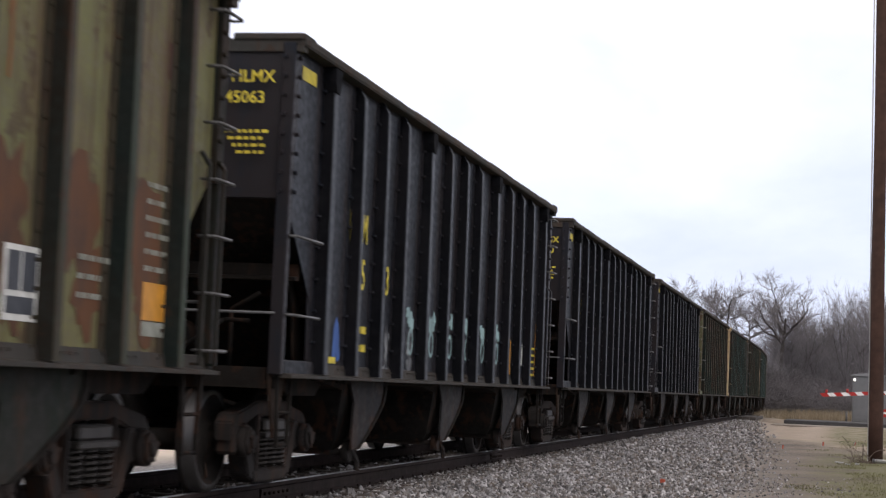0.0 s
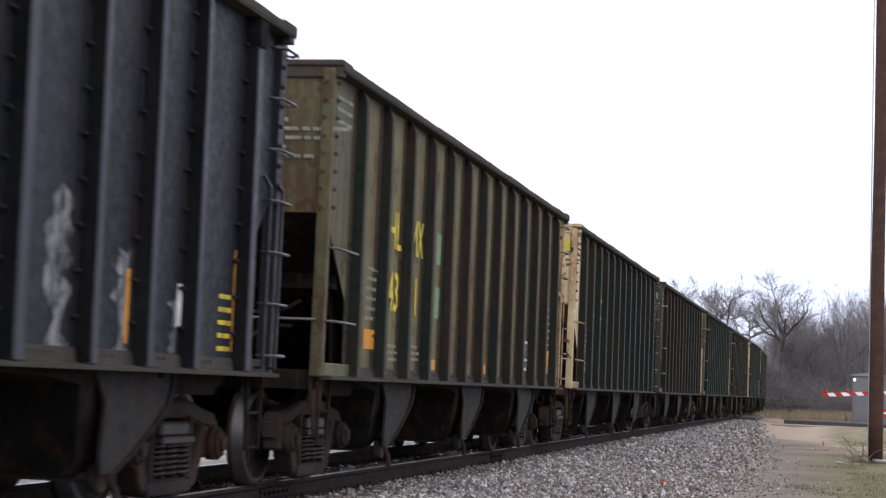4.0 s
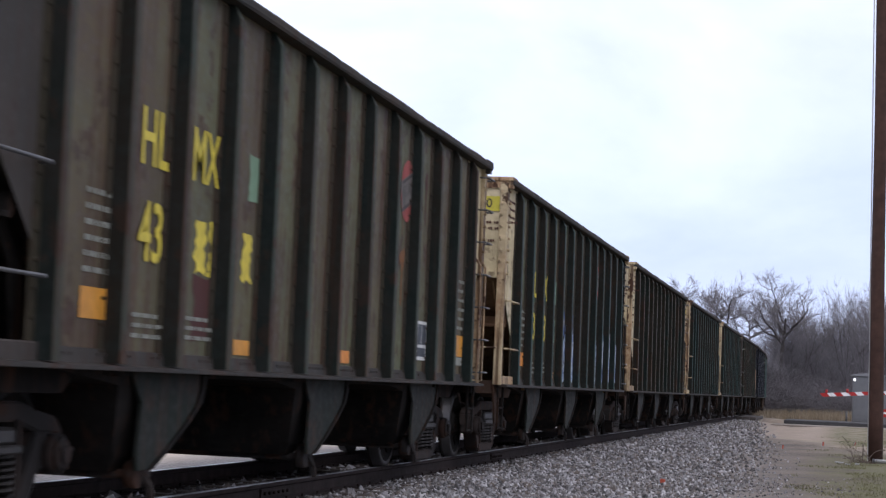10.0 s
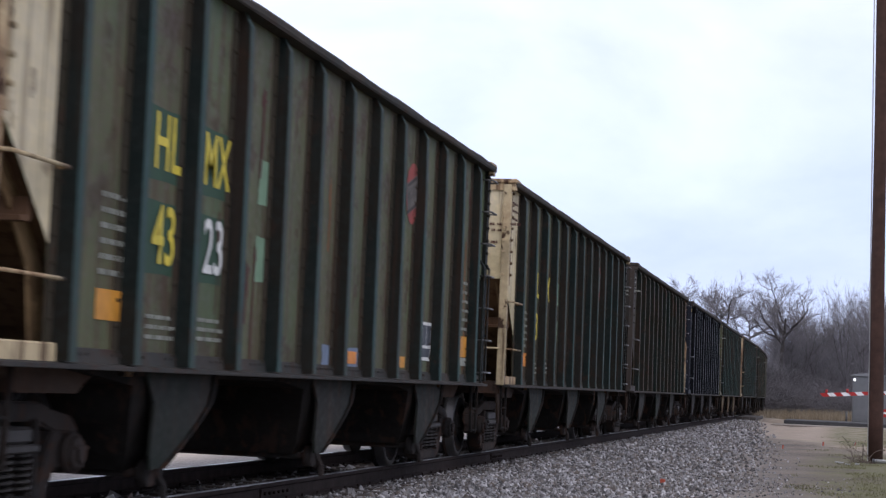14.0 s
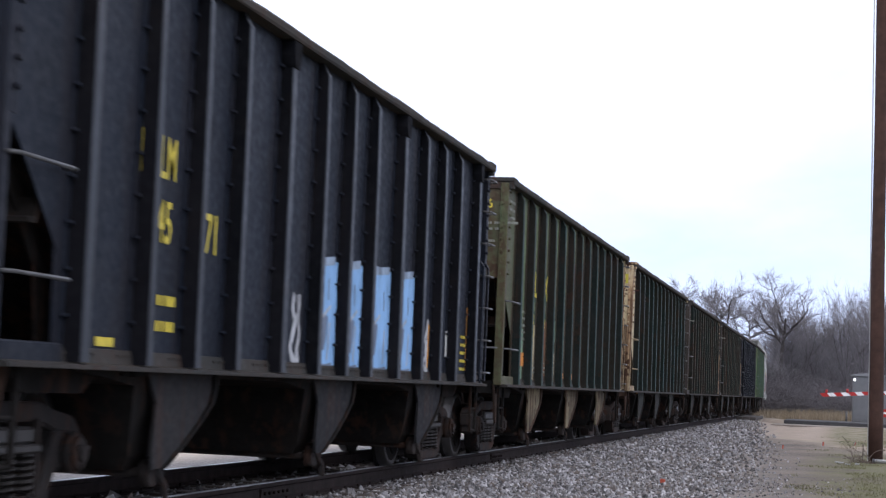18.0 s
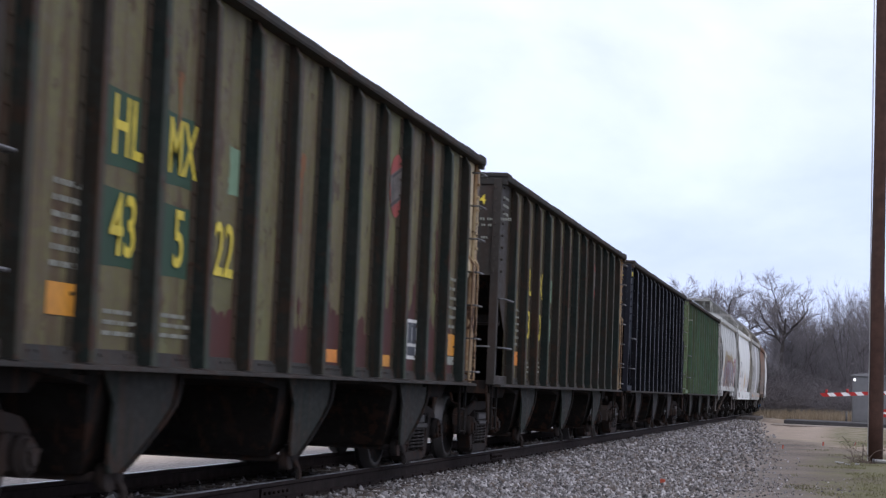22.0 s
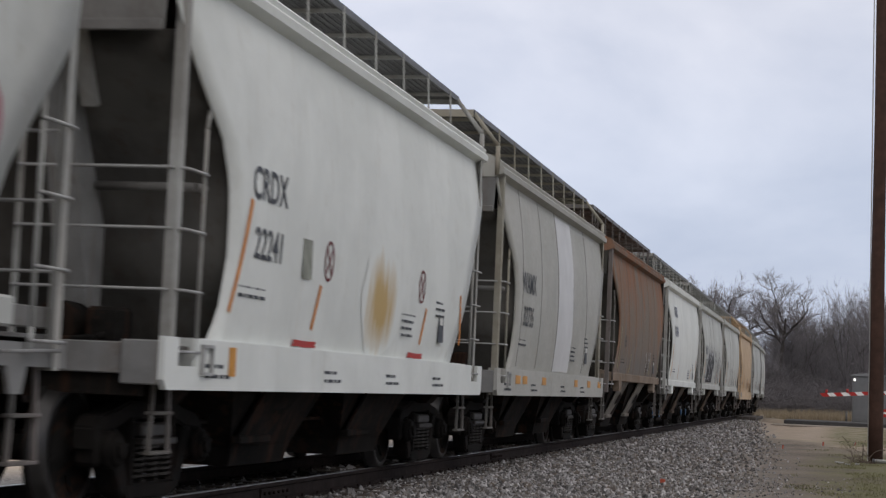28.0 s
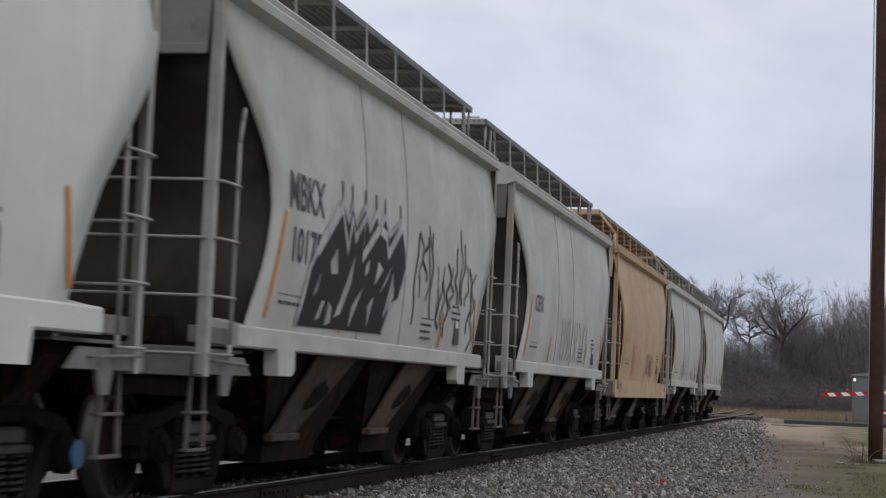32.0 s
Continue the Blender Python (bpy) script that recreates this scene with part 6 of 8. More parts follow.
OPEN = [
    # label, body, rib, end, post, chute, bolted
    ("olive green ribbed open hopper car with rust streaks and graffiti", "olive", "rib_green", "olive", "olive", "chute_green", False),
    ("black ribbed open hopper car with yellow lettering and pale tags", "black", "web_black", "black", "black", "chute_dark", True),
    ("black ribbed open hopper car with white chalk marks", "black", "web_black", "black", "black", "chute_dark", True),
    ("black ribbed open hopper car with whitish smears low down", "black", "web_black", "black", "black", "chute_dark", True),
    ("faded olive green ribbed open hopper car", "olive", "rib_green", "green", "green", "chute_green", False, "beige_post"),
    ("dark green ribbed open hopper car with a beige end", "green", "rib_green", "beige", "beige_post", "chute_green", False),
    ("brown-stained olive ribbed open hopper car with pale far posts", "brown", "rib_green", "end_dark", "end_dark", "chute_green", False, "beige_post"),
    ("mid green ribbed open hopper car with orange patches", "bright", "rib_green", "green", "green", "chute_green", False, "beige_post"),
    ("brown-olive ribbed open hopper car with repainted number", "brown", "rib_green", "end_dark", "end_dark", "chute_green", False, "beige_post"),
    ("green ribbed open hopper car with beige end and blue-white graffiti", "green", "rib_green", "beige", "beige_post", "chute_green", False),
    ("rust-brown and olive ribbed open hopper car with beige end", "olive", "rib_green", "beige", "beige_post", "chute_green", False),
    ("olive ribbed open hopper car with blue patch and beige end", "green", "rib_green", "beige", "beige_post", "chute_green", False),
    ("dark green ribbed open hopper car with clean beige end", "green", "rib_green", "beige", "beige_post", "chute_green", False),
    ("rusty olive ribbed open hopper car with white looped graffiti", "olive", "rib_green", "end_dark", "end_dark", "chute_green", False, "beige_post"),
    ("navy black ribbed open hopper car with sky-blue paint blocks", "navy", "web_black", "navy", "navy", "chute_dark", True),
    ("patchwork green and cream ribbed open hopper car", "bright", "rib_green", "green", "green", "chute_cream", False, "beige_post"),
    ("green ribbed open hopper car with lilac graffiti and beige end", "green", "rib_green", "beige", "beige_post", "chute_green", False),
    ("rust-stained olive ribbed open hopper car with dark end", "olive", "rib_green", "end_dark", "end_dark", "chute_green", False, "beige_post"),
    ("olive ribbed open hopper car with brown end and orange patches", "olive", "rib_green", "end_dark", "end_dark", "chute_green", False, "beige_post"),
    ("clean navy black ribbed open hopper car with orange stripes", "navy", "web_black", "navy", "navy", "chute_dark", True),
    ("leaf-green ribbed open hopper car with white panels", "teal", "rib_leaf", "teal", "teal", "chute_green", False, "teal"),
]
COVERED = [
    ("light grey covered hopper car with red and grey graffiti", "grey", "post_grey", "short", 6, "bay_brown"),
    ("white covered hopper car with a deep white side sill", "white", "post_grey", "deep", 0, "under"),
    ("cream-grey covered hopper car with one fresh white panel", "warm", "post_warm", "deep", 5, "under"),
    ("rust-covered grey covered hopper car", "rusty", "shade", "short", 6, "plate_grey"),
    ("clean white covered hopper car with blue lettering", "white", "post_grey", "short", 0, "bay_brown", None, "cap_blue"),
    ("white covered hopper car with black and white graffiti", "grey", "post_grey", "short", 2, "bay_brown"),
    ("pale grey covered hopper car with faint scrawls", "grey", "post_grey", "short", 2, "bay_brown"),
    ("tan covered hopper car with orange rust stains", "tan", "tan", "deep", 0, "shade"),
    ("pale grey covered hopper car", "grey", "post_grey", "short", 2, "bay_brown"),
    ("pale grey covered hopper car at the tail of the train", "grey", "post_grey", "short", 2, "bay_brown"),
]
SLACK = {1: 0.07, 2: 0.22, 3: 0.17, 5: -0.08, 14: 0.24, 19: -0.03}      # slack in the couplings
for i, (label, *look_) in enumerate(OPEN):
    car = open_hopper(label, *look_)
    TRAIN.append((car, FIRST_FAR + i * PITCH_OPEN - POST - 0.03 + SLACK.get(i, 0.0)))
for i, (label, *look_) in enumerate(COVERED):
    car = covered_hopper(label, *look_)
    near_post = FIRST_FAR + 20 * PITCH_OPEN + 1.3 + i * PITCH_COVERED
    TRAIN.append((car, near_post + CPOST + (-0.25 if i == 0 else 0.15)))


# ---- lettering, patches and graffiti on the cars ----
PANEL = SIDE + 0.004


def flat(z):
    return PANEL


def round_side(z):
    return bulge(z) + 0.007


def curve_points(pts, step=5):
    """A smooth line through the given points."""
    out = []
    n = len(pts)
    for i in range(n - 1):
        p0, p1, p2, p3 = pts[max(i - 1, 0)], pts[i], pts[i + 1], pts[min(i + 2, n - 1)]
        for k in range(step):
            u = k / step
            out.append(tuple(0.5 * (2 * b + (c - a) * u + (2 * a - 5 * b + 4 * c - d) * u * u + (3 * b - a - 3 * c + d) * u ** 3)
                             for a, b, c, d in zip(p0, p1, p2, p3)))
    out.append(pts[-1])
    return out


def ribbon(bm, pts, w, on, lift=0.0):
    """A painted line of width w through (y, z) points, lying on the side."""
    left, right = [], []
    n = len(pts)
    for i, (y, z) in enumerate(pts):
        a, b = pts[max(i - 1, 0)], pts[min(i + 1, n - 1)]
        dy, dz = b[0] - a[0], b[1] - a[1]
        ln = math.hypot(dy, dz) or 1.0
        ny, nz = -dz / ln * w / 2, dy / ln * w / 2
        for side, k in ((left, 1), (right, -1)):
            zz = z + k * nz
            side.append(bm.verts.new((on(zz) + lift, y + k * ny, zz)))
    for i in range(n - 1):
        bm.faces.new((left[i], left[i + 1], right[i + 1], right[i]))


def blot(bm, cy, cz, ry, rz, seed, on, lift=0.0, rag=0.25):
    """An irregular filled blot."""
    r = random.Random(seed)
    n = 18
    edge = [1 + r.uniform(-rag, rag) for _ in range(n)]
    rings = []
    for k in (0.34, 0.67, 1.0):
        rings.append([])
        for i in range(n):
            a = 2 * math.pi * i / n
            e = 1 + (edge[i] - 1) * k
            z = cz + rz * k * e * math.sin(a)
            rings[-1].append(bm.verts.new((on(z) + lift, cy + ry * k * e * math.cos(a), z)))
    mid = bm.verts.new((on(cz) + lift, cy, cz))
    for i in range(n):
        bm.faces.new((mid, rings[0][i], rings[0][(i + 1) % n]))
        for a, b in ((0, 1), (1, 2)):
            bm.faces.new((rings[a][i], rings[b][i], rings[b][(i + 1) % n], rings[a][(i + 1) % n]))


def sprayed(name, base, fade=0.35):
    """Thin sprayed paint, patchy and worn."""
    k = Mat(name, 0.65, 0, 0.15)
    n = k.noise(k.coords((1, 1, 0.5)), 5.0, 5, 0.65)
    c = k.mix(k.ramp(n, (0.40, 0.0), (0.66, fade)), base, tuple(v * 0.25 + 0.02 for v in base))
    k.color(c)
    return k.m


M["white_panel"] = plain("fresh_white_panel", (0.60, 0.60, 0.60), 0.5, 0, 0.08, 2, 0.0)
M["sp_white"] = sprayed("spray_white", (0.50, 0.51, 0.52), 0.75)
M["sp_teal"] = sprayed("spray_pale_teal", (0.28, 0.42, 0.42), 0.6)
M["sp_blue"] = sprayed("spray_blue", (0.06, 0.13, 0.36), 0.5)
M["sp_sky"] = sprayed("spray_sky_blue", (0.27, 0.47, 0.74), 0.4)
M["sp_pale"] = sprayed("spray_pale_blue", (0.32, 0.40, 0.50), 0.85)
M["sp_lilac"] = sprayed("spray_lilac", (0.34, 0.26, 0.36), 0.5)
M["sp_black"] = sprayed("spray_black", (0.022, 0.022, 0.025), 0.2)
M["sp_red"] = sprayed("spray_dark_red", (0.17, 0.035, 0.04), 0.35)
M["sp_pink"] = sprayed("spray_pink", (0.40, 0.20, 0.22), 0.6)
M["sp_silver"] = sprayed("spray_silver", (0.27, 0.27, 0.29), 0.4)
M["sp_yellow"] = sprayed("spray_mustard", (0.34, 0.28, 0.14), 0.45)
M["sp_dull"] = sprayed("faded_stencil", (0.060, 0.056, 0.052), 0.4)
M["sp_dirty"] = sprayed("dirty_cream_paint", (0.37, 0.33, 0.19), 0.75)
M["sp_cream"] = sprayed("old_cream_paint", (0.50, 0.42, 0.25), 0.3)
M["sp_maroon"] = sprayed("primer_maroon", (0.07, 0.025, 0.02), 0.4)
M["sp_rust"] = sprayed("rust_stain", (0.20, 0.085, 0.03), 0.6)
M["sp_green"] = sprayed("repaint_dark_green", (0.032, 0.070, 0.042), 0.35)
M["sp_denim"] = sprayed("repaint_denim", (0.16, 0.20, 0.27), 0.4)
M["sp_grey"] = sprayed("scrawl_grey", (0.16, 0.16, 0.16), 0.5)
M["logo_red"] = sprayed("faded_emblem_red", (0.30, 0.070, 0.060), 0.45)
M["end_yellow"] = sprayed("end_patch_yellow", (0.52, 0.46, 0.06), 0.2)
M["sp_tall"] = sprayed("spray_bright_blue", (0.10, 0.33, 0.55), 0.3)
M["sp_bloom"] = sprayed("rust_bloom", (0.11, 0.048, 0.022), 0.7)
k = Mat("chalky_smear", 0.7, 0, 0.1)
kn = k.noise(k.coords((3, 3, 1.2)), 4.0, 6, 0.7, 0.8)
k.color(k.mix(k.ramp(kn, (0.44, 0.0), (0.60, 1.0)), (0.030, 0.032, 0.036), (0.24, 0.25, 0.26)))
M["sp_chalk"] = k.m
M["logo_dark"] = sprayed("faded_emblem_dark", (0.045, 0.042, 0.038), 0.5)
M["logo_grey"] = sprayed("faded_emblem_grey", (0.15, 0.135, 0.12), 0.6)


def paint_on(car, draw, material, label="sprayed graffiti", name="graffiti"):
    bm = bmesh.new()
    draw(bm)
    me = bpy.data.meshes.new(name)
    bm.to_mesh(me)
    bm.free()
    me.materials.append(material)
    ob = new(name, me)
    ob.parent = car
    return tagged(ob, label)


def block(car, y0, y1, z0, z1, material, label="patch of repaint", on=flat, lift=0.0, rag=0.02, seed=1):
    """A roughly rectangular patch with uneven edges."""
    def draw(bm):
        r = random.Random(seed)
        n = 10
        rows = []
        for i in range(n + 1):
            z = z0 + (z1 - z0) * i / n
            a, b = r.uniform(-rag, rag), r.uniform(-rag, rag)
            rows.append([bm.verts.new((on(z) + lift, y0 + a, z)), bm.verts.new((on(z) + lift, (y0 + y1) / 2, z + r.uniform(-rag, rag))),
                         bm.verts.new((on(z) + lift, y1 + b, z))])
        for p, q in zip(rows, rows[1:]):
            bm.faces.new((p[0], p[1], q[1], q[0]))
            bm.faces.new((p[1], p[2], q[2], q[1]))
    return paint_on(car, draw, material, label, "painted_patch")


def strokes(car, lines, w, material, label="sprayed graffiti", on=flat, lift=0.0, soft=True):
    for ln in lines:
        def draw(bm, ln=ln):
            ribbon(bm, curve_points(ln) if soft else ln, w, on, lift)
        paint_on(car, draw, material, label)


def filled(car, outline, material, label="sprayed graffiti", on=flat, lift=0.0):
    """A painted shape with any outline of (y, z) points, cut in bands so that it follows the side."""
    def draw(bm):
        bm.faces.new([bm.verts.new((0, y, z)) for y, z in outline])
        bmesh.ops.triangulate(bm, faces=bm.faces[:])
        lo, hi = min(z for y, z in outline), max(z for y, z in outline)
        n = int((hi - lo) / 0.12) + 1
        for i in range(1, n):
            bmesh.ops.bisect_plane(bm, geom=bm.verts[:] + bm.edges[:] + bm.faces[:], plane_co=(0, 0, lo + (hi - lo) * i / n), plane_no=(0, 0, 1))
        for v in bm.verts:
            v.co.x = on(v.co.z) + lift
        bmesh.ops.recalc_face_normals(bm, faces=bm.faces[:])
        if bm.faces and sum(f.normal.x for f in bm.faces) < 0:
            bmesh.ops.reverse_faces(bm, faces=bm.faces[:])
    return paint_on(car, draw, material, label)


def panel_y(k):
    """Middle of the panel after rib k."""
    return OFF + (k - (RIBS - 1) / 2 + 0.5) * GAP


def mark_green(car, digits, seed, backing=False, logo=True, small=True):
    """Usual lettering of the green cars: initials, number, stencils, reflector patches and the faded emblem."""
    r = random.Random(seed)
    y1, y2, y3 = panel_y(1) + 0.13, panel_y(2) + 0.12, panel_y(3) + 0.06
    yel = M["yellow"]
    if backing:
        for y, z in ((y1, 2.60), (y2, 2.60), (y1, 1.95), (y2, 1.95)):
            block(car, y - 0.36, y + 0.36, z - 0.26, z + 0.26, M["sp_green"], "dark repaint under the lettering", lift=-0.002)
    letters(car, "HL", PANEL + 0.004, y1, 2.60, 0.56, yel, 0.78, "yellow reporting mark")
    letters(car, "MX", PANEL + 0.004, y2, 2.60, 0.56, yel, 0.70, "yellow reporting mark")
    for y, t in zip((y1, y2, y3), digits):
        if t:
            letters(car, t, PANEL + 0.009, y, 1.95, 0.58, M["letter_white"] if seed == 11 and y > y1 else yel, 0.80, "stencilled car number")
    for z in (2.60, 1.97):
        if r.random() < 0.8:
            block(car, y3 + 0.06, y3 + 0.36, z - 0.19, z + 0.19, M["patch_green"], "pale green repaint square", lift=-0.001)
    patch(car, PANEL, panel_y(0) + 0.28, 1.44, 0.46, 0.20, M["amber" if seed % 3 else "orange"], "orange reflector patch")
    for k, m in ((3, "amber"), (6, "orange"), (8, "amber")):
        if r.random() < 0.9:
            patch(car, PANEL, panel_y(k) + 0.09 + r.uniform(-0.05, 0.05), 1.24, 0.38, 0.12, M[m], "small orange reflector")
    if seed != 13:
        patch(car, PANEL, panel_y(11) + 0.24, 1.50, 0.42, 0.26, M["amber"], "orange reflector patch")
        patch(car, PANEL, panel_y(11) + 0.24, 1.31, 0.42, 0.10, M["letter_dim"], "pale stencil under the reflector")
    if small:
        bars(car, PANEL, y1, 1.40, 0.5, 3, M["letter_dim"], 0.07)
        bars(car, PANEL, y2, 1.42, 0.5, 3, M["letter_dim"], 0.07)
        bars(car, PANEL, panel_y(0) + 0.3, 2.15, 0.46, 6, M["letter_dim"], 0.10, 0.05)
        bars(car, PANEL, panel_y(11) + 0.24, 2.30, 0.42, 6, M["letter_dim"], 0.115, 0.05)
    y9 = panel_y(9) + 0.22
    patch(car, PANEL, y9, 1.50, 0.46, 0.44, M["letter_white"], "white framed stencil box")
    for dy, dz, w, h in ((-0.10, 0.07, 0.17, 0.23), (0.11, 0.07, 0.19, 0.23), (0.0, -0.13, 0.38, 0.10)):
        patch(car, PANEL + 0.003, y9 + dy, 1.50 + dz, w, h, M["letter_black"])
    if logo:
        y = panel_y(8) + 0.28

        def disc(bm):
            blot(bm, y, 3.10, 0.30, 0.34, 3, flat, 0.002, 0.03)
        paint_on(car, disc, M["logo_red"], "faded red round emblem", "emblem")

        def slash(bm):
            ribbon(bm, [(y - 0.26, 3.01), (y + 0.26, 3.17)], 0.34, flat, 0.004)
        paint_on(car, slash, M["logo_grey"], "faded grey band across the emblem", "emblem")

        def lines(bm):
            for d in (-0.15, 0.15):
                ribbon(bm, [(y - 0.25, 3.01 + d), (y + 0.25, 3.17 + d)], 0.035, flat, 0.006)
            for j in range(4):
                ribbon(bm, [(y - 0.18 + j * 0.1, 2.99 + j * 0.03), (y - 0.17 + j * 0.1, 3.14 + j * 0.03)], 0.03, flat, 0.006)
        paint_on(car, lines, M["logo_dark"], "dark bars on the emblem", "emblem")
    # rust runs and primer blotches, each car its own
    for i in range(r.randint(5, 8)):
        k = r.randint(2, 11)
        y = panel_y(k) + r.uniform(-0.1, 0.35)
        z = r.uniform(1.4, 3.5)
        h = r.uniform(0.2, 0.9)

        def run(bm, y=y, z=z, h=h, s=i + seed * 10):
            q = random.Random(s)
            ribbon(bm, curve_points([(y, z), (y + q.uniform(-.03, .03), z - h * .4), (y + q.uniform(-.03, .03), z - h)]), q.uniform(0.02, 0.06), flat, 0.001)
            blot(bm, y, z, q.uniform(0.03, 0.10), q.uniform(0.05, 0.16), s, flat, 0.001, 0.45)
        paint_on(car, run, M["sp_maroon" if i % 3 else "sp_rust"], "rust run down the panel", "rust_run")


def mark_end_green(car, number, ink="letter_dim"):
    """Stencils on the leading end wall."""
    y = -POST - 0.012
    for i, w in enumerate((0.5, 1.1, 0.9, 0.45, 0.8)):
        def row(bm, w=w):
            q = random.Random(int(w * 100))
            p = -0.9
            while p < -0.9 + w:
                for _ in range(q.randint(2, 6)):
                    e = p + q.uniform(0.016, 0.028)
                    box(bm, p, e, -0.004, 0.0, -0.017, 0.017)
                    p = e + 0.010
                p += 0.03
        tagged(piece("stencil", shape("end_row_%d" % i, row), M[ink], car, pose(1.42, y, 3.40 - i * 0.085)), "small stencilled line on the end", kind="stuff")
    if number and ink == "sp_maroon":
        def plate(bm):
            box(bm, -0.42, 0.42, -0.003, 0, -0.105, 0.105)
        piece("painted_patch", shape("number_patch", plate), M["end_yellow"], car, pose(1.00, y + 0.001, 3.58), "yellow patch behind the number")
    if number:
        ob = piece("lettering", glyph_mesh(number, 0.18), M["logo_dark" if ink == "sp_maroon" else "yellow"], car, pose(1.07, y - 0.004, 3.58, 0, 0, -90), "car number on the end")
    if number and sum(map(ord, number)) % 2:
        def tab(bm):
            box(bm, -0.11, 0.11, -0.004, 0, -0.09, 0.09)
        piece("painted_patch", shape("end_tab", tab), M["patch_green"], car, pose(1.38, y, 3.58), "pale green repaint on the end")
    for i in range(3):
        bars(car, SIDE + 0.008, -POST + 0.42, 3.66 - i * 0.11, 0.5, 1, M[ink], 0.07, 0.05)


def mark_black(car, a, b, number):
    """Yellow lettering of the black cars."""
    yel = M["yellow"]
    ya, yb = GROUPED[1] + 0.42, GROUPED[2] + 0.40
    letters(car, "H", PANEL + 0.008, ya - 0.36, 2.50, 0.42, yel, 0.62, "yellow reporting mark")
    letters(car, "LM", PANEL + 0.008, ya + 0.08, 2.50, 0.42, yel, 0.62, "yellow reporting mark")
    letters(car, "X", PANEL + 0.008, yb - 0.26, 2.50, 0.42, yel, 0.8, "yellow reporting mark")
    letters(car, "1", PANEL + 0.008, ya - 0.32, 2.05, 0.42, yel, 0.68, "yellow car number")
    letters(car, a, PANEL + 0.008, ya + 0.06, 2.05, 0.42, yel, 0.72, "yellow car number")
    letters(car, "0", PANEL + 0.008, yb - 0.30, 2.05, 0.42, yel, 0.8, "yellow car number")
    letters(car, b, PANEL + 0.008, yb + 0.12, 2.05, 0.42, yel, 0.75, "yellow car number")
    for z in (1.52, 1.34):
        bars(car, PANEL + 0.002, ya + 0.06, z, 0.36, 1, yel, 0.07, 0.10)
    patch(car, PANEL, panel_y(0) + 0.2, 1.20, 0.3, 0.06, yel, "yellow stencil")
    patch(car, PANEL + 0.004, -POST + 0.62, 3.68, 0.42, 0.12, yel, "yellow stencil near the corner")
    for y, h in ((panel_y(9) + 0.3, 0.5), (panel_y(11) + 0.40, 0.8)):
        patch(car, PANEL, y, 1.2 + h / 2, 0.06, h, M["amber"], "orange reflective strip")
    patch(car, PANEL, panel_y(10) + 0.3, 1.50, 0.22, 0.32, M["letter_white"], "white stencil box")
    bars(car, PANEL, panel_y(11) + 0.2, 1.62, 0.3, 5, yel, 0.10, 0.05)
    y = -POST - 0.012
    piece("lettering", glyph_mesh("HLMX", 0.145), yel, car, pose(1.16, y, 3.57, 0, 0, -90), "yellow reporting mark on the end")
    piece("lettering", glyph_mesh(number, 0.145), yel, car, pose(1.06, y, 3.39, 0, 0, -90), "yellow car number on the end")

    def rows(bm):
        q = random.Random(4)
        for i in range(4):
            p = -0.2 + 0.04 * i
            while p < 0.15:
                e = p + q.uniform(0.03, 0.06)
                box(bm, p, e, -0.004, 0, -i * 0.06 - 0.013, -i * 0.06 + 0.013)
                p = e + 0.02
    tagged(piece("stencil", shape("end_rows_black", rows), yel, car, pose(1.12, y, 3.10)), "small yellow lines on the end", kind="stuff")


def squiggle(y, z, w, h, seed, turns=4):
    """A letter-like looping line inside a box."""
    r = random.Random(seed)
    pts = []
    for i in range(turns + 1):
        pts.append((y + w * r.uniform(-0.45, 0.45), z + h * (0.5 - i / turns)))
    return pts


CARS = [c for c, s in TRAIN]

# olive car at the head
c = CARS[0]
mark_green(c, ("43", "11", ""), 1, logo=False)
for k in (7, 8):
    strokes(c, [squiggle(panel_y(k) + 0.2, 1.9, 0.5, 0.6, k + j, 5) for j in range(3)], 0.06, M["sp_white"], "white sprayed scrawl")
for k in (9, 10, 11):
    def bloom(bm, k=k):
        blot(bm, panel_y(k) - 0.05, 1.95, 0.34, 0.36, k, flat, 0.0, 0.35)
        blot(bm, panel_y(k) + 0.1, 1.55, 0.20, 0.30, k + 7, flat, 0.001, 0.4)
    paint_on(c, bloom, M["sp_bloom"], "brown rust bloom", "stain")
bars(c, PANEL + 0.003, panel_y(10) + 0.2, 1.72, 0.46, 3, M["letter_dim"], 0.12, 0.05)

# black cars
mark_black(CARS[1], "45", "63", "145063")
for k, s in ((3, 0.10), (4, 0.12), (5, 0.12), (6, 0.1), (7, 0.1), (8, 0.1)):
    y = panel_y(k) + 0.28

    def flower(bm, y=y, s=k):
        q = random.Random(s)
        for j in range(5):
            blot(bm, y + q.uniform(-0.13, 0.13), 1.74 + q.uniform(-0.08, 0.08), 0.10, 0.07, s * 9 + j, flat, 0.0, 0.5)
        ribbon(bm, [(y + 0.10 * math.cos(a), 1.47 + 0.13 * math.sin(a)) for a in [i * 0.42 for i in range(16)]], 0.045, flat)
    paint_on(CARS[1], flower, M["sp_teal"], "pale teal sprayed flower mark")
strokes(CARS[1], [[(panel_y(0) + 0.3, 1.2), (panel_y(0) + 0.35, 1.55), (panel_y(0) + 0.45, 1.2)]], 0.12, M["sp_blue"], "blue sprayed mark")
for k in (2, 3):
    block(CARS[1], panel_y(k) + 0.15, panel_y(k) + 0.32, 1.1, 1.6, M["sp_chalk"], "white paint smear", rag=0.09, seed=k)

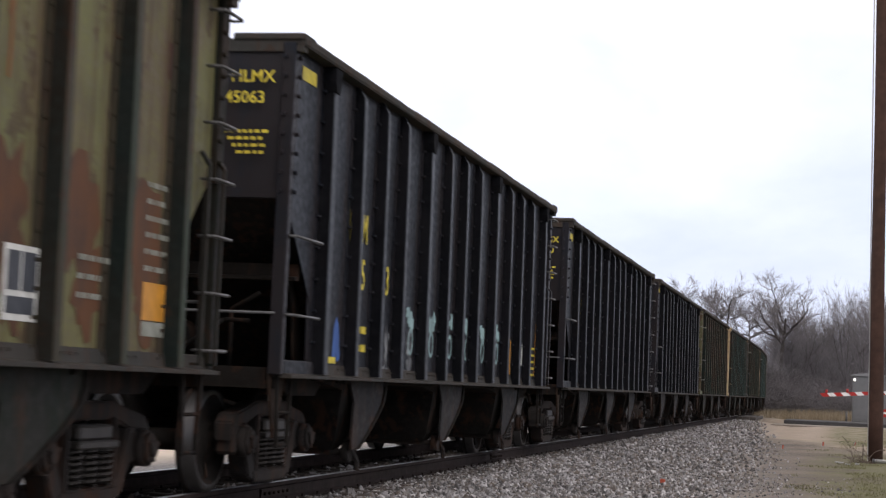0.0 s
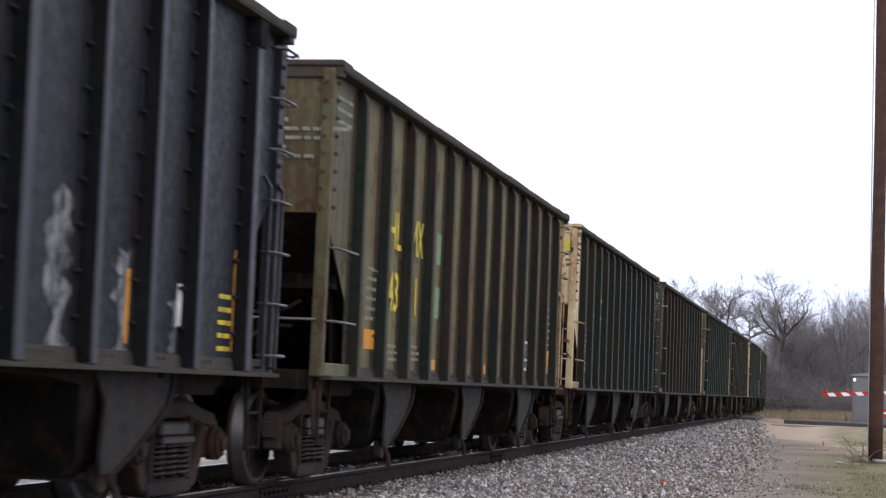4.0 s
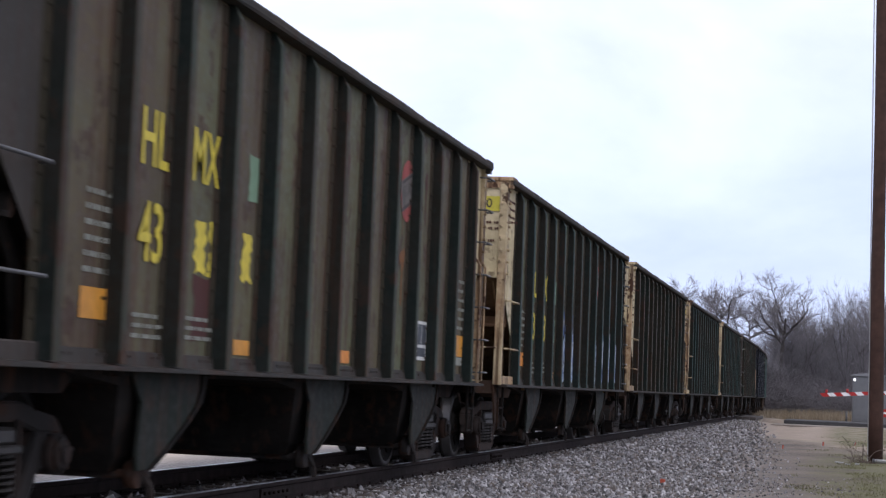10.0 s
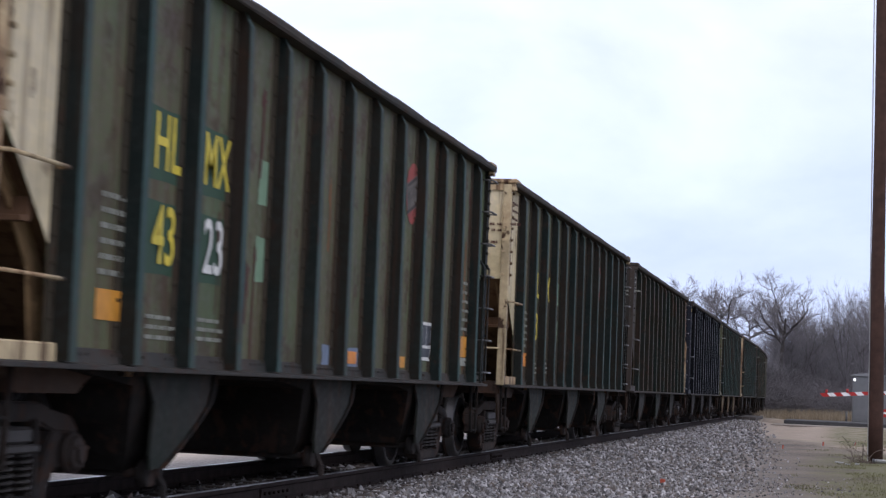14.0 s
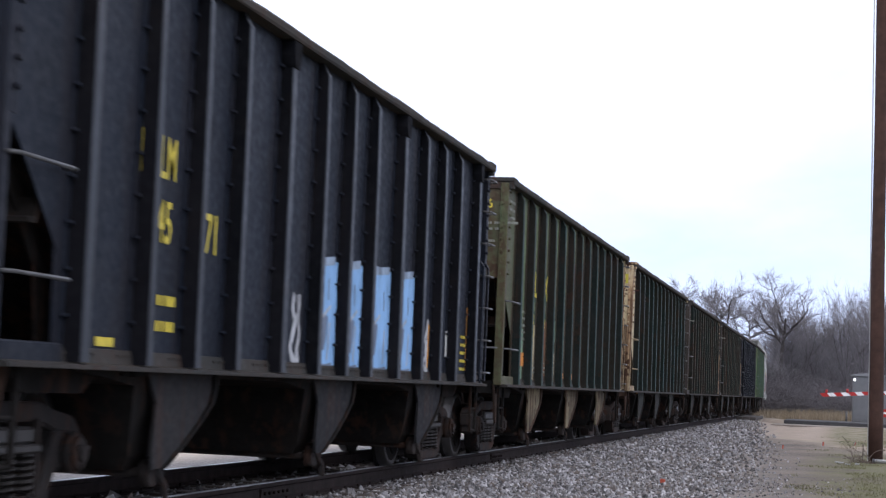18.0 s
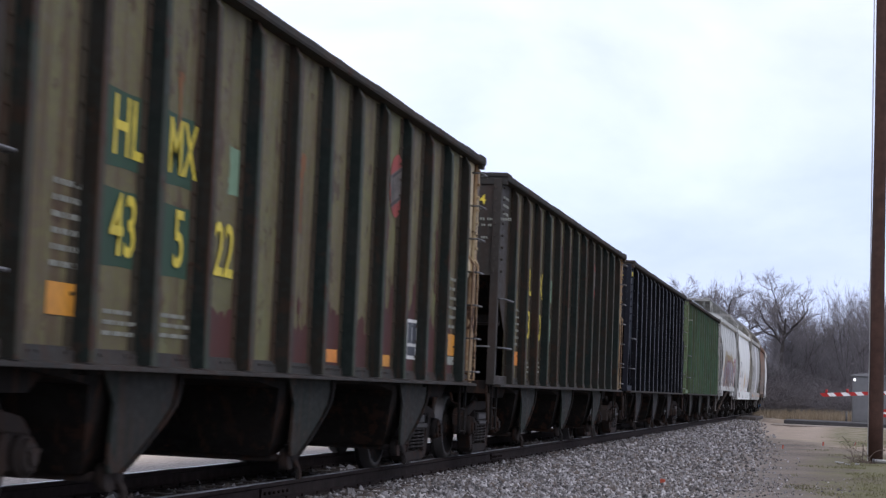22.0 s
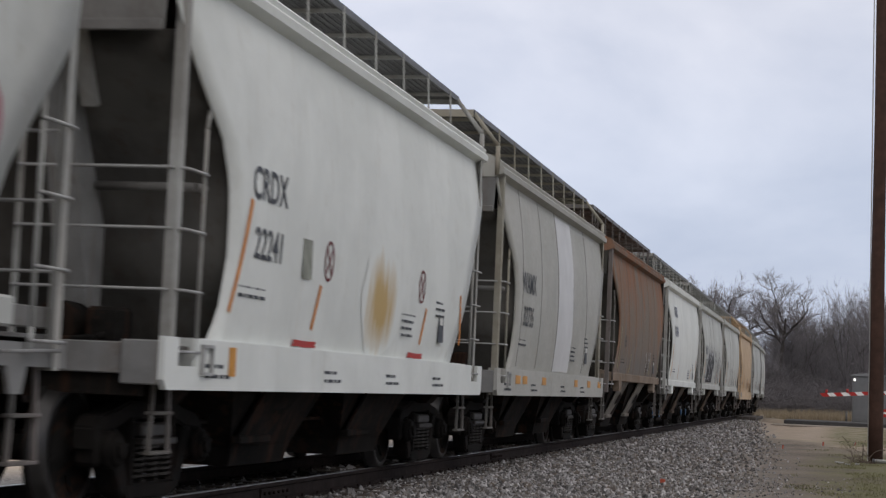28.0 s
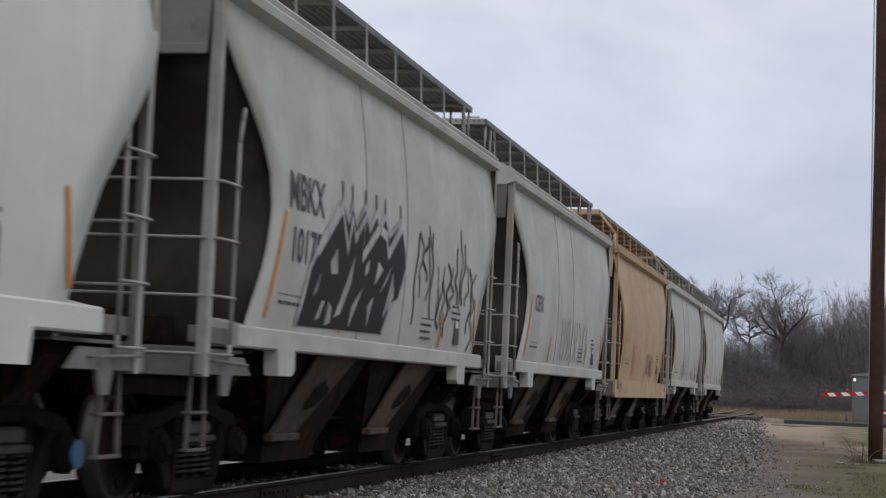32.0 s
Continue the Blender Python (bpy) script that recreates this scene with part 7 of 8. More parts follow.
mark_black(CARS[2], "45", "50", "145050")
for k, kind in ((1, 0), (2, 1), (3, 2), (4, 3), (5, 4), (6, 5), (7, 6), (8, 7)):
    y, z = panel_y(k) + 0.24, 1.75
    lines = [[[(y - .1, z + .2), (y, z), (y + .1, z - .18)], [(y + .1, z), (y - .05, z - .2)]],
             [[(y - .05, z + .05), (y, z - .1), (y + .12, z + .08)]],
             [[(y, z + .18), (y, z - .16)]],
             [[(y, z + .15), (y + .1, z + .02), (y + .03, z - .16), (y - .05, z - .12)]],
             [[(y, z + .17), (y + .02, z), (y - .01, z - .15)]],
             [[(y + .08, z + .15), (y - .06, z + .06), (y + .06, z - .03), (y - .05, z - .15)]],
             [[(y + .09, z + .13), (y - .06, z + .02), (y + .08, z - .15)]],
             [[(y - .06, z + .14), (y + .02, z - .02)], [(y + .1, z + .13), (y - .04, z - .17)]]][kind]
    strokes(CARS[2], lines, 0.075, M["sp_white"], "white chalk letter-like mark")
block(CARS[2], panel_y(8) - 0.1, panel_y(8) + 0.02, 1.2, 2.8, M["sp_maroon"], "rust run", rag=0.04)
block(CARS[2], panel_y(8) + 0.05, panel_y(8) + 0.12, 1.2, 1.65, M["amber"], "orange strip", rag=0.0)

mark_black(CARS[3], "45", "64", "145064")
for k, h in ((0, .5), (1, .4), (2, .6), (3, .7), (5, .7), (8, .8), (9, .6), (10, .3)):
    block(CARS[3], panel_y(k) + 0.1, panel_y(k) + 0.38, 1.15, 1.25 + h, M["sp_chalk"], "whitish smear", rag=0.12, seed=k)

# green cars
for i, digits, backing, number in ((4, ("43", "1", ""), False, ""), (5, ("43", "30", "2"), True, "43302"), (6, ("43", "4", "97"), True, "43497"),
                                   (7, ("43", "2", "33"), True, "43233"), (8, ("43", "", ""), False, ""),
                                   (9, ("43", "03", "0"), True, "43030"), (10, ("43", "48", ""), False, ""),
                                   (11, ("43", "23", ""), True, "43232"), (12, ("43", "1", ""), False, ""),
                                   (13, ("43", "5", "10"), True, ""), (15, ("3", "9", "6"), True, "43096"),
                                   (16, ("43", "20", "3"), True, "43203"), (17, ("43", "5", "22"), True, ""),
                                   (18, ("43", "50", "4"), False, "43504"), (20, ("", "", ""), False, "43027")):
    mark_green(CARS[i], digits, i, backing, logo=i not in (15, 4))
    mark_end_green(CARS[i], number, "sp_maroon" if OPEN[i][3] == "beige" else "letter_dim")

block(CARS[5], panel_y(6) - 0.35, panel_y(6) + 0.3, 1.14, 1.42, M["letter_black"], "dark repaint block")
block(CARS[6], panel_y(0) + 0.1, panel_y(0) + 0.5, 1.56, 1.78, M["letter_white"], "white card on the panel")
for y in (panel_y(2) + 0.1, panel_y(2) + 0.4, panel_y(3) + 0.15):
    block(CARS[8], y - 0.11, y + 0.11, 1.75, 2.15, M["yellow"], "yellow painted-over number", rag=0.05, seed=int(y * 10))
block(CARS[8], panel_y(2) + 0.0, panel_y(2) + 0.5, 1.25, 1.75, M["sp_maroon"], "maroon primer patch", rag=0.05)


def smear(bm):
    blot(bm, panel_y(4) + 0.25, 1.65, 0.26, 0.14, 4, flat, 0.0, 0.3)


paint_on(CARS[7], smear, M["sp_white"], "white paint smear")

# blue and white piece
c = CARS[9]
k = Mat("spray_blue_white_mix", 0.6, 0, 0.15)
kn = k.noise(k.coords((2.2, 2.2, 0.9)), 2.6, 6, 0.62, 1.2)
kc = k.ramp(kn, (0.34, (0.030, 0.045, 0.10)), (0.42, (0.10, 0.16, 0.32)), (0.48, (0.36, 0.45, 0.56)), (0.57, (0.52, 0.57, 0.60)), (0.66, (0.20, 0.28, 0.42)))
kf = k.noise(k.coords((9, 9, 2.0)), 3.0, 5, 0.7)
k.color(k.mix(k.ramp(kf, (0.52, 0.0), (0.64, 0.75)), kc, (0.055, 0.065, 0.085)))
M["sp_mix"] = k.m
for k in (4, 5, 8, 9, 10, 11):
    y0, y1 = panel_y(k) - 0.46, panel_y(k) + (0.46 if k < 11 else 0.38)
    r9 = random.Random(k)
    top = [(y1 - (y1 - y0) * j / 7, 1.98 + 0.20 * math.sin(k * 2.1 + j * 1.9) + 0.08 * r9.random()) for j in range(8)]
    filled(c, [(y0, 1.10), (y1, 1.10)] + top, M["sp_mix"], "blue and white graffiti", lift=0.009)
    for j in range(3):
        yy = y0 + 0.14 + j * 0.28
        filled(c, [(yy - 0.09, 1.95), (yy + 0.09, 1.92), (yy + 0.06, 2.25), (yy + r9.uniform(-0.02, 0.04), 2.40 + 0.1 * r9.random()), (yy - 0.05, 2.2)], M["sp_blue"],
               "blue spikes of the graffiti", lift=0.007)
    for j in range(3):
        yy = y0 + r9.uniform(0.12, 0.8)
        pts = [(yy, 2.2), (yy + r9.uniform(-.15, .15), 1.9), (yy + r9.uniform(-.22, .22), 1.55), (yy + r9.uniform(-.1, .1), 1.25 + 0.2 * r9.random())]
        strokes(c, [pts], (0.05, 0.09, 0.06)[j], M[("sp_blue", "sp_black", "sp_white")[j]], "blue, black and white strokes of the graffiti", lift=0.011 + 0.001 * j)
    filled(c, [(y0 + 0.15, 1.16), (y0 + 0.2, 1.42), (y0 + 0.45, 1.38), (y0 + 0.75, 1.44), (y0 + 0.72, 1.16)], M["sp_black"], "dark foot of the graffiti", lift=0.012)
    rib_y = OFF + (k - (RIBS - 1) / 2 + 1) * GAP
    if k not in (5, 11):
        block(c, rib_y - 0.045, rib_y + 0.045, 1.2, 1.98, M["sp_mix"], "graffiti carried over the rib", lambda z: SIDE + 0.133, 0.0, 0.01, k)
for k in (3, 7):
    q = panel_y(k) + 0.1
    strokes(c, [[(q - .3, 1.4), (q - .2, 2.0), (q + .05, 2.2), (q + .25, 1.9), (q + .3, 1.3)], [(q - .15, 1.3), (q - .05, 1.8), (q + .12, 1.3)],
                [(q - .25, 1.55), (q + .25, 1.6)]], 0.05, M["sp_green"], "dark green scrawl")

# denim block
c = CARS[11]
block(c, panel_y(6) - 0.95, panel_y(6) + 0.35, 1.08, 1.34, M["sp_denim"], "denim blue repaint block")
patch(c, PANEL + 0.004, panel_y(6) + 0.1, 1.24, 0.3, 0.10, M["orange"], "orange reflector")

# white loops
c = CARS[13]
for n, k in enumerate((4, 5, 6, 7, 8)):
    y, z = panel_y(k) + 0.22, 1.62
    lines = [[(y - .22, z + .40), (y - .12, z + .22), (y, z + .42), (y + .16, z + .36), (y + .12, z + .1), (y - .14, z + .02)],
             [(y + .1, z + .05), (y + .2, z - .15), (y + .08, z - .36), (y - .1, z - .36), (y - .22, z - .22), (y - .2, z - .1)]]
    if n >= 3:
        lines = [[(y - .12, z + .4), (y - .2, z), (y - .1, z - .36), (y + .12, z - .3), (y + .15, z - .05), (y - .05, z), (y + .1, z + .2), (y, z + .42)]]
    strokes(c, lines, 0.075, M["sp_white"], "white looped graffiti")
    strokes(c, [[(a + 0.09, b - 0.05) for a, b in ln] for ln in lines], 0.035, M["sp_pale"], "thin second outline", lift=0.001)
    if n in (1, 2, 3):
        strokes(c, [[(y + .05, z), (y + .24, z - .2), (y + .1, z - .42)]], 0.05, M["sp_denim"], "grey-blue graffiti shadow", lift=0.002)
for k in (3, 9):
    strokes(c, [squiggle(panel_y(k) + 0.25, 1.6, 0.4, 0.5, k + j, 5) for j in range(2)], 0.06, M["sp_white"], "white scrawl")
for j in range(6):
    y_, z_ = panel_y(11) + 0.16, 3.16 - j * 0.35
    strokes(c, [[(y_, z_), (y_ + 0.03, z_ - 0.17), (y_, z_ - 0.33)]], 0.24, M["sp_white"], "white rim of the tall letters")
    strokes(c, [[(y_, z_ - 0.03), (y_ + 0.03, z_ - 0.17), (y_, z_ - 0.29)]], 0.15, M["sp_tall"], "tall sky-blue letters", lift=0.003)

# sky-blue blocks
c = CARS[14]
mark_black(c, "45", "71", "145071")
for k, z1 in ((5, 2.12), (6, 2.15), (7, 2.17), (8, 2.2)):
    y0, y1 = GROUPED[k] + 0.08, GROUPED[k + 1] - 0.08
    block(c, y0, y1, 1.08, z1, M["sp_sky"], "sky-blue paint block", rag=0.015, seed=k, lift=0.006)
    filled(c, [(y0, z1 - 0.10), (y0, z1 + 0.04), ((y0 + y1) / 2, z1 + 0.02), (y1 - 0.1, z1 + 0.05), (y1 - 0.1, z1 - 0.03), ((y0 + y1) / 2, z1 - 0.06)], M["sp_pale"],
           "pale oversprayed top of the blue block", lift=0.008)
    filled(c, [(y0 + 0.25, 1.30), (y0 + 0.30, 1.62), (y0 + 0.52, 1.60), (y0 + 0.50, 1.46), (y0 + 0.42, 1.45), (y0 + 0.44, 1.28)], M["sp_denim"], "grey-violet letter", lift=0.009)
    strokes(c, [[(y0 + 0.05, 1.16), ((y0 + y1) / 2, 1.14), (y1 - 0.1, 1.16)], [(y1 - 0.3, 1.95), (y1 - 0.28, 1.75)]], 0.035, M["sp_denim"], "thin darker strokes", lift=0.009)
    strokes(c, [[(y0 + 0.2, 1.2), (y0 + 0.22, 1.5), (y0 + 0.6, 1.7)], [(y1 - 0.25, 1.2), (y1 - 0.22, 1.55)]], 0.03, M["sp_white"], "thin white strokes", lift=0.010)
for k in (4, 9):
    strokes(c, [squiggle(panel_y(k) + 0.25, 1.45, 0.3, 0.6, k + j, 5) for j in range(3)], 0.07, M["sp_white"], "white sprayed marks")
block(c, panel_y(5) + 0.15, panel_y(5) + 0.25, 1.2, 1.6, M["orange"], "orange strip", lift=0.004)

# patchwork car
c = CARS[15]
for k, z1, m in ((0, 1.9, "patch_green"), (1, 2.0, "sp_cream"), (2, 1.6, "sp_maroon"), (3, 1.62, "sp_cream"), (4, 2.16, "sp_dirty"), (5, 2.16, "sp_dirty"),
                 (6, 2.10, "sp_dirty"), (7, 2.0, "sp_dirty"), (8, 2.06, "sp_dirty"), (9, 2.0, "sp_dirty"), (10, 1.92, "sp_dirty"), (11, 1.55, "sp_dirty")):
    block(c, panel_y(k) - 0.46, panel_y(k) + 0.46, 1.10, z1, M[m], "old cream paint low on the panel", rag=0.03, seed=k)
for k in (5, 6, 7):
    def drip(bm, k=k):
        blot(bm, panel_y(k) + 0.2, 1.78, 0.13, 0.36, k, flat, 0.003, 0.3)
    paint_on(c, drip, M["sp_maroon"], "dark maroon drip")
block(c, panel_y(8) - 0.42, panel_y(8) + 0.45, 2.66, 3.45, M["patch_green"], "pale green repaint")
block(c, panel_y(2) - 0.1, panel_y(2) + 0.5, 1.2, 2.1, M["sp_rust"], "reddish repaint", lift=0.002, rag=0.05)
for k in (4, 5, 8):
    patch(c, PANEL + 0.004, panel_y(k) + 0.2, 1.24, 0.34, 0.10, M["orange"], "orange reflector")

# lilac letters
c = CARS[16]
LILAC = ([(-0.67, 1.89), (-0.46, 1.76), (-0.31, 2.03), (-0.11, 2.22), (-0.02, 2.14), (-0.10, 1.75), (0.08, 1.46), (-0.03, 1.31), (0.26, 1.28), (0.07, 1.16), (-0.29, 1.26), (-0.60, 1.43)],
         [(0.46, 2.03), (0.62, 2.18), (0.76, 2.02), (1.10, 1.97), (1.20, 1.77), (1.12, 1.52), (1.22, 1.36), (0.84, 1.18), (0.55, 1.17), (0.47, 1.48)],
         [(1.55, 2.09), (1.73, 2.19), (1.96, 2.08), (2.09, 2.09), (1.89, 1.81), (2.05, 1.47), (1.99, 1.21), (1.57, 1.18), (1.54, 1.54), (1.72, 1.72)],
         [(2.67, 2.14), (2.97, 2.19), (3.42, 2.02), (3.19, 1.81), (3.32, 1.48), (3.05, 1.24), (2.67, 1.23), (2.67, 1.68)])
for n, ln in enumerate(LILAC):
    loop = ln + ln[:2]
    strokes(c, [loop], 0.13, M["sp_white"], "white rim of the lilac graffiti", lift=0.009)
    filled(c, ln, M["sp_lilac"], "lilac graffiti letters", lift=0.011)
    strokes(c, [loop], 0.05, M["sp_black"], "dark rim of the lilac graffiti", lift=0.013)
    y, z = sum(a for a, b in ln) / len(ln), sum(b for a, b in ln) / len(ln)
    if n in (0, 1):
        strokes(c, [[(y - 0.12, z - 0.28), (y - 0.05, z + 0.15), (y + 0.12, z + 0.14), (y + 0.14, z - 0.2)], [(y - 0.02, z - 0.2), (y + 0.03, z + 0.04), (y + 0.06, z - 0.18)]],
                0.03, M["sp_pale"], "pale inner lines", lift=0.014)
    else:
        strokes(c, [[(y + 0.05, z + 0.3), (y - 0.03, z + 0.05), (y + 0.1, z - 0.3)]], 0.04, M["sp_black"], "dark inner line", lift=0.014)
strokes(c, [[(3.75, 1.85), (3.95, 1.7)], [(3.95, 1.88), (3.78, 1.66)]], 0.05, M["sp_white"], "white star mark", lift=0.002)

# rust-stained
c = CARS[17]
for k, z1 in ((3, 1.6), (5, 1.5), (6, 1.8), (7, 1.7), (8, 2.1), (9, 2.2), (10, 1.9), (11, 1.7)):
    def stain(bm, k=k, z1=z1):
        q = random.Random(k)
        for n in range(4):
            y = panel_y(k) - 0.3 + n * 0.2
            h = (z1 - 1.08) * q.uniform(0.6, 1.0)
            blot(bm, y, 1.10 + h / 2, 0.17, h / 2, k * 5 + n, flat, 0.0004 * n, 0.22)
    paint_on(c, stain, M["sp_maroon"], "brown-red stain low on the panel", "stain")
block(CARS[10], panel_y(0) - 0.2, panel_y(0) + 0.5, 1.6, 3.4, M["sp_rust"], "long rust stain", rag=0.1)

# clean navy
c = CARS[19]
mark_black(c, "45", "83", "145083")
for k in (4, 7):
    patch(c, PANEL, panel_y(k) + 0.3, 1.45, 0.07, 0.5, M["amber"], "orange reflective strip")

# bright green with white panels
c = CARS[20]
for k, z0, z1, m in ((1, 1.14, 2.78, "letter_white"), (2, 1.14, 2.77, "letter_white"), (3, 1.78, 2.2, "letter_white"), (3, 2.3, 2.7, "patch_green")):
    block(c, panel_y(k) - 0.42, panel_y(k) + 0.46, z0, z1, M[m], "white repaint panel", rag=0.01, lift=0.002)
for k, z0, z1 in ((1, 2.9, 3.7), (3, 1.1, 1.5), (5, 1.1, 1.9), (7, 1.1, 1.7)):
    block(c, panel_y(k) + 0.1, panel_y(k) + 0.42, z0, z1, M["sp_rust"], "rust patch", rag=0.08, seed=k)


def oval(bm):
    blot(bm, -POST + 0.45, 2.95, 0.26, 0.36, 5, flat, 0.006, 0.08)


paint_on(c, oval, M["sp_maroon"], "brown oval stain at the corner")


# ---- covered cars ----
def side_text(car, text, y, z, size, m, wide=0.9):
    lean = math.degrees(math.atan2(bulge(z + 0.2) - bulge(z - 0.2), 0.4))
    ob = letters(car, text, 0, 0, 0, size, M[m], wide, "painted lettering")
    ob.matrix_basis = pose(bulge(z) + 0.007, y, z, 0, lean, 0) @ Matrix.Diagonal((1, wide, 1, 1))
    return ob


def side_bars(car, y, z, w, rows, m):
    return bars(car, bulge(z - 0.1) + 0.006, y, z, w, rows, M[m])


def strip(car, y, z0, z1, m, lean=-0.35, w=0.075):
    """An orange reflective strip that follows the curved side."""
    n = 6
    ln = [(y + lean * i / n * (z1 - z0), z1 + (z0 - z1) * i / n) for i in range(n + 1)]

    def draw(bm):
        ribbon(bm, ln, w, round_side)
    return paint_on(car, draw, M[m], "orange reflective strip", "reflective_strip")


def mark_covered(car, initials, number, color, y=-3.2, zt=2.56, zn=2.10, size=0.40, strips="orange"):
    if initials:
        side_text(car, initials, y, zt, size, color)
    if number:
        side_text(car, number, y + 0.05, zn, size * 0.95, color)
    side_bars(car, y - 0.2, 1.72, 0.8, 2, color)
    side_bars(car, 3.1, 1.95, 0.4, 3, color)
    side_bars(car, 1.6, 1.75, 0.6, 4, color)
    patch(car, bulge(1.7) + 0.004, 3.25, 1.68, 0.28, 0.36, M["letter_black"], "black stencil box")
    patch(car, bulge(1.7) + 0.009, 3.25, 1.75, 0.16, 0.10, M["letter_white"])
    if strips:
        strip(car, -4.0, 1.5, 2.4, strips)
        strip(car, -1.9, 1.45, 1.85, strips)
        strip(car, 2.4, 1.45, 1.85, strips)
        strip(car, 4.2, 1.5, 2.1, strips, 0.35)


c = CARS[21]
mark_covered(c, "", "", "letter_black")
SILVER = ([(-1.45, 1.45), (-1.52, 2.03), (-1.28, 2.32), (-1.10, 2.14), (-0.86, 2.34), (-0.95, 1.83), (-1.13, 1.46)],
          [(-0.84, 2.34), (-0.70, 2.67), (-0.33, 2.45), (0.41, 2.48), (0.36, 2.14), (0.02, 1.85), (-0.29, 1.48), (-0.46, 1.48), (-0.59, 2.14), (-0.75, 1.85)],
          [(0.25, 1.46), (0.14, 2.01), (0.53, 2.35), (1.01, 2.64), (1.16, 2.35), (1.00, 1.94), (0.76, 1.46)],
          [(1.80, 2.01), (1.85, 2.43), (2.12, 2.50), (2.15, 2.12)], [(2.11, 1.62), (2.02, 2.03), (2.39, 2.30), (2.82, 2.19), (2.75, 1.74), (2.36, 1.63)])
NEAR = [[(a - d, b) for a, b in SILVER[k]] for k, d in ((1, 1.15), (0, 1.25), (2, 3.6))]
for ln in list(SILVER) + NEAR:
    loop = ln + ln[:2]
    strokes(c, [[(a, b + 0.12) for a, b in loop]], 0.26, M["sp_yellow"], "mustard halo of the graffiti", round_side, 0.002)
for ln in list(SILVER) + NEAR:
    filled(c, ln, M["sp_silver"], "silver-grey graffiti letters", round_side, 0.005)
    strokes(c, [ln + ln[:2]], 0.07, M["sp_red"], "dark red outline of the graffiti", round_side, 0.007)
strokes(c, [[(1.1, 2.4), (1.3, 1.95), (1.7, 1.9), (1.85, 2.4), (2.15, 2.5)]], 0.10, M["sp_red"], "dark red tail of the letters", round_side, 0.007)
cloud = [(3.06, 2.03), (3.32, 2.62), (3.81, 2.45), (4.10, 2.65), (4.50, 2.45), (4.40, 2.05), (4.20, 1.80), (3.82, 1.53), (3.19, 1.68), (3.06, 2.03)]
strokes(c, [cloud], 0.13, M["sp_pink"], "pink cloud outline", round_side, 0.002)
strokes(c, [[(3.2, 2.1), (3.3, 2.35), (3.4, 2.05)], [(3.45, 2.05), (3.5, 2.35), (3.62, 2.1)], [(3.7, 2.3), (3.8, 2.0), (3.9, 2.32)], [(4.0, 2.05), (4.1, 2.45), (4.2, 2.1)]], 0.06, M["sp_red"], "dark red scrawl", round_side, 0.004)
for y_, m_ in ((-1.3, "sp_red"), (-0.2, "sp_yellow"), (0.6, "sp_red"), (1.3, "sp_yellow"), (2.9, "sp_yellow")):
    block(c, y_, y_ + 0.3, 1.26, 1.42, M[m_], "graffiti carried over the sill", lambda z: 1.563, 0.0, 0.04)

c = CARS[22]
mark_covered(c, "CRDX", "22241", "letter_black", -3.54, 2.53, 2.06, 0.37)


def halo(bm):
    blot(bm, 0.35, 1.84, 0.85, 0.62, 7, round_side, 0.0, 0.10)


def streaks(bm):
    for y, z0, z1 in ((0.45, 2.2, 3.2), (-3.9, 3.1, 3.6), (-3.5, 2.9, 3.4)):
        ribbon(bm, curve_points([(y, z1), (y + 0.03, (z0 + z1) / 2), (y, z0)]), 0.05, round_side, 0.001)


def ochre(name, y, z, ry, rz):
    """A stain that thins out into the white paint round it."""
    k = Mat(name, 0.55, 0, 0.1)
    sep = k.t.nodes.new("ShaderNodeSeparateXYZ")
    k.t.links.new(k.coords((1, 1, 1)), sep.inputs[0])
    a = k.math("DIVIDE", k.math("SUBTRACT", sep.outputs[1], y), ry)
    b = k.math("DIVIDE", k.math("SUBTRACT", sep.outputs[2], z), rz)
    d = k.math("SQRT", k.math("ADD", k.math("MULTIPLY", a, a), k.math("MULTIPLY", b, b)))
    n = k.noise(k.coords((5, 5, 0.8)), 1.5, 5, 0.6)
    d = k.math("ADD", d, k.math("MULTIPLY", k.math("SUBTRACT", n, 0.5), 1.0))
    k.color(k.mix(k.ramp(d, (0.30, 0.0), (0.85, 1.0)), (0.50, 0.35, 0.15), (0.70, 0.72, 0.69)))
    return k.m


M["ochre"] = ochre("ochre_stain", 0.35, 1.78, 0.80, 0.62)
M["ochre_run"] = plain("ochre_run", (0.64, 0.57, 0.43), 0.55, 0, 0.12, 3, 0.0)
paint_on(c, halo, M["ochre"], "ochre rust stain on the white side", "stain")
for y in (-1.7, 2.1):
    strokes(c, [[(y + 0.14 * math.cos(a), 2.08 + 0.17 * math.sin(a)) for a in [i * 0.45 for i in range(15)]],
                [(y - .1, 1.95), (y + .1, 2.2)], [(y + .1, 1.95), (y - .1, 2.2)]], 0.028, M["sp_red"], "red round warning sign", round_side)
for y in (-2.2, 2.1):
    block(c, y - 0.35, y + 0.35, 1.29, 1.35, M["stripe_red"], "red gate marking", round_side, 0.01)
patch(c, bulge(2.05) + 0.006, -2.4, 2.05, 0.28, 0.34, M["letter_dim"], "faded stencil box")

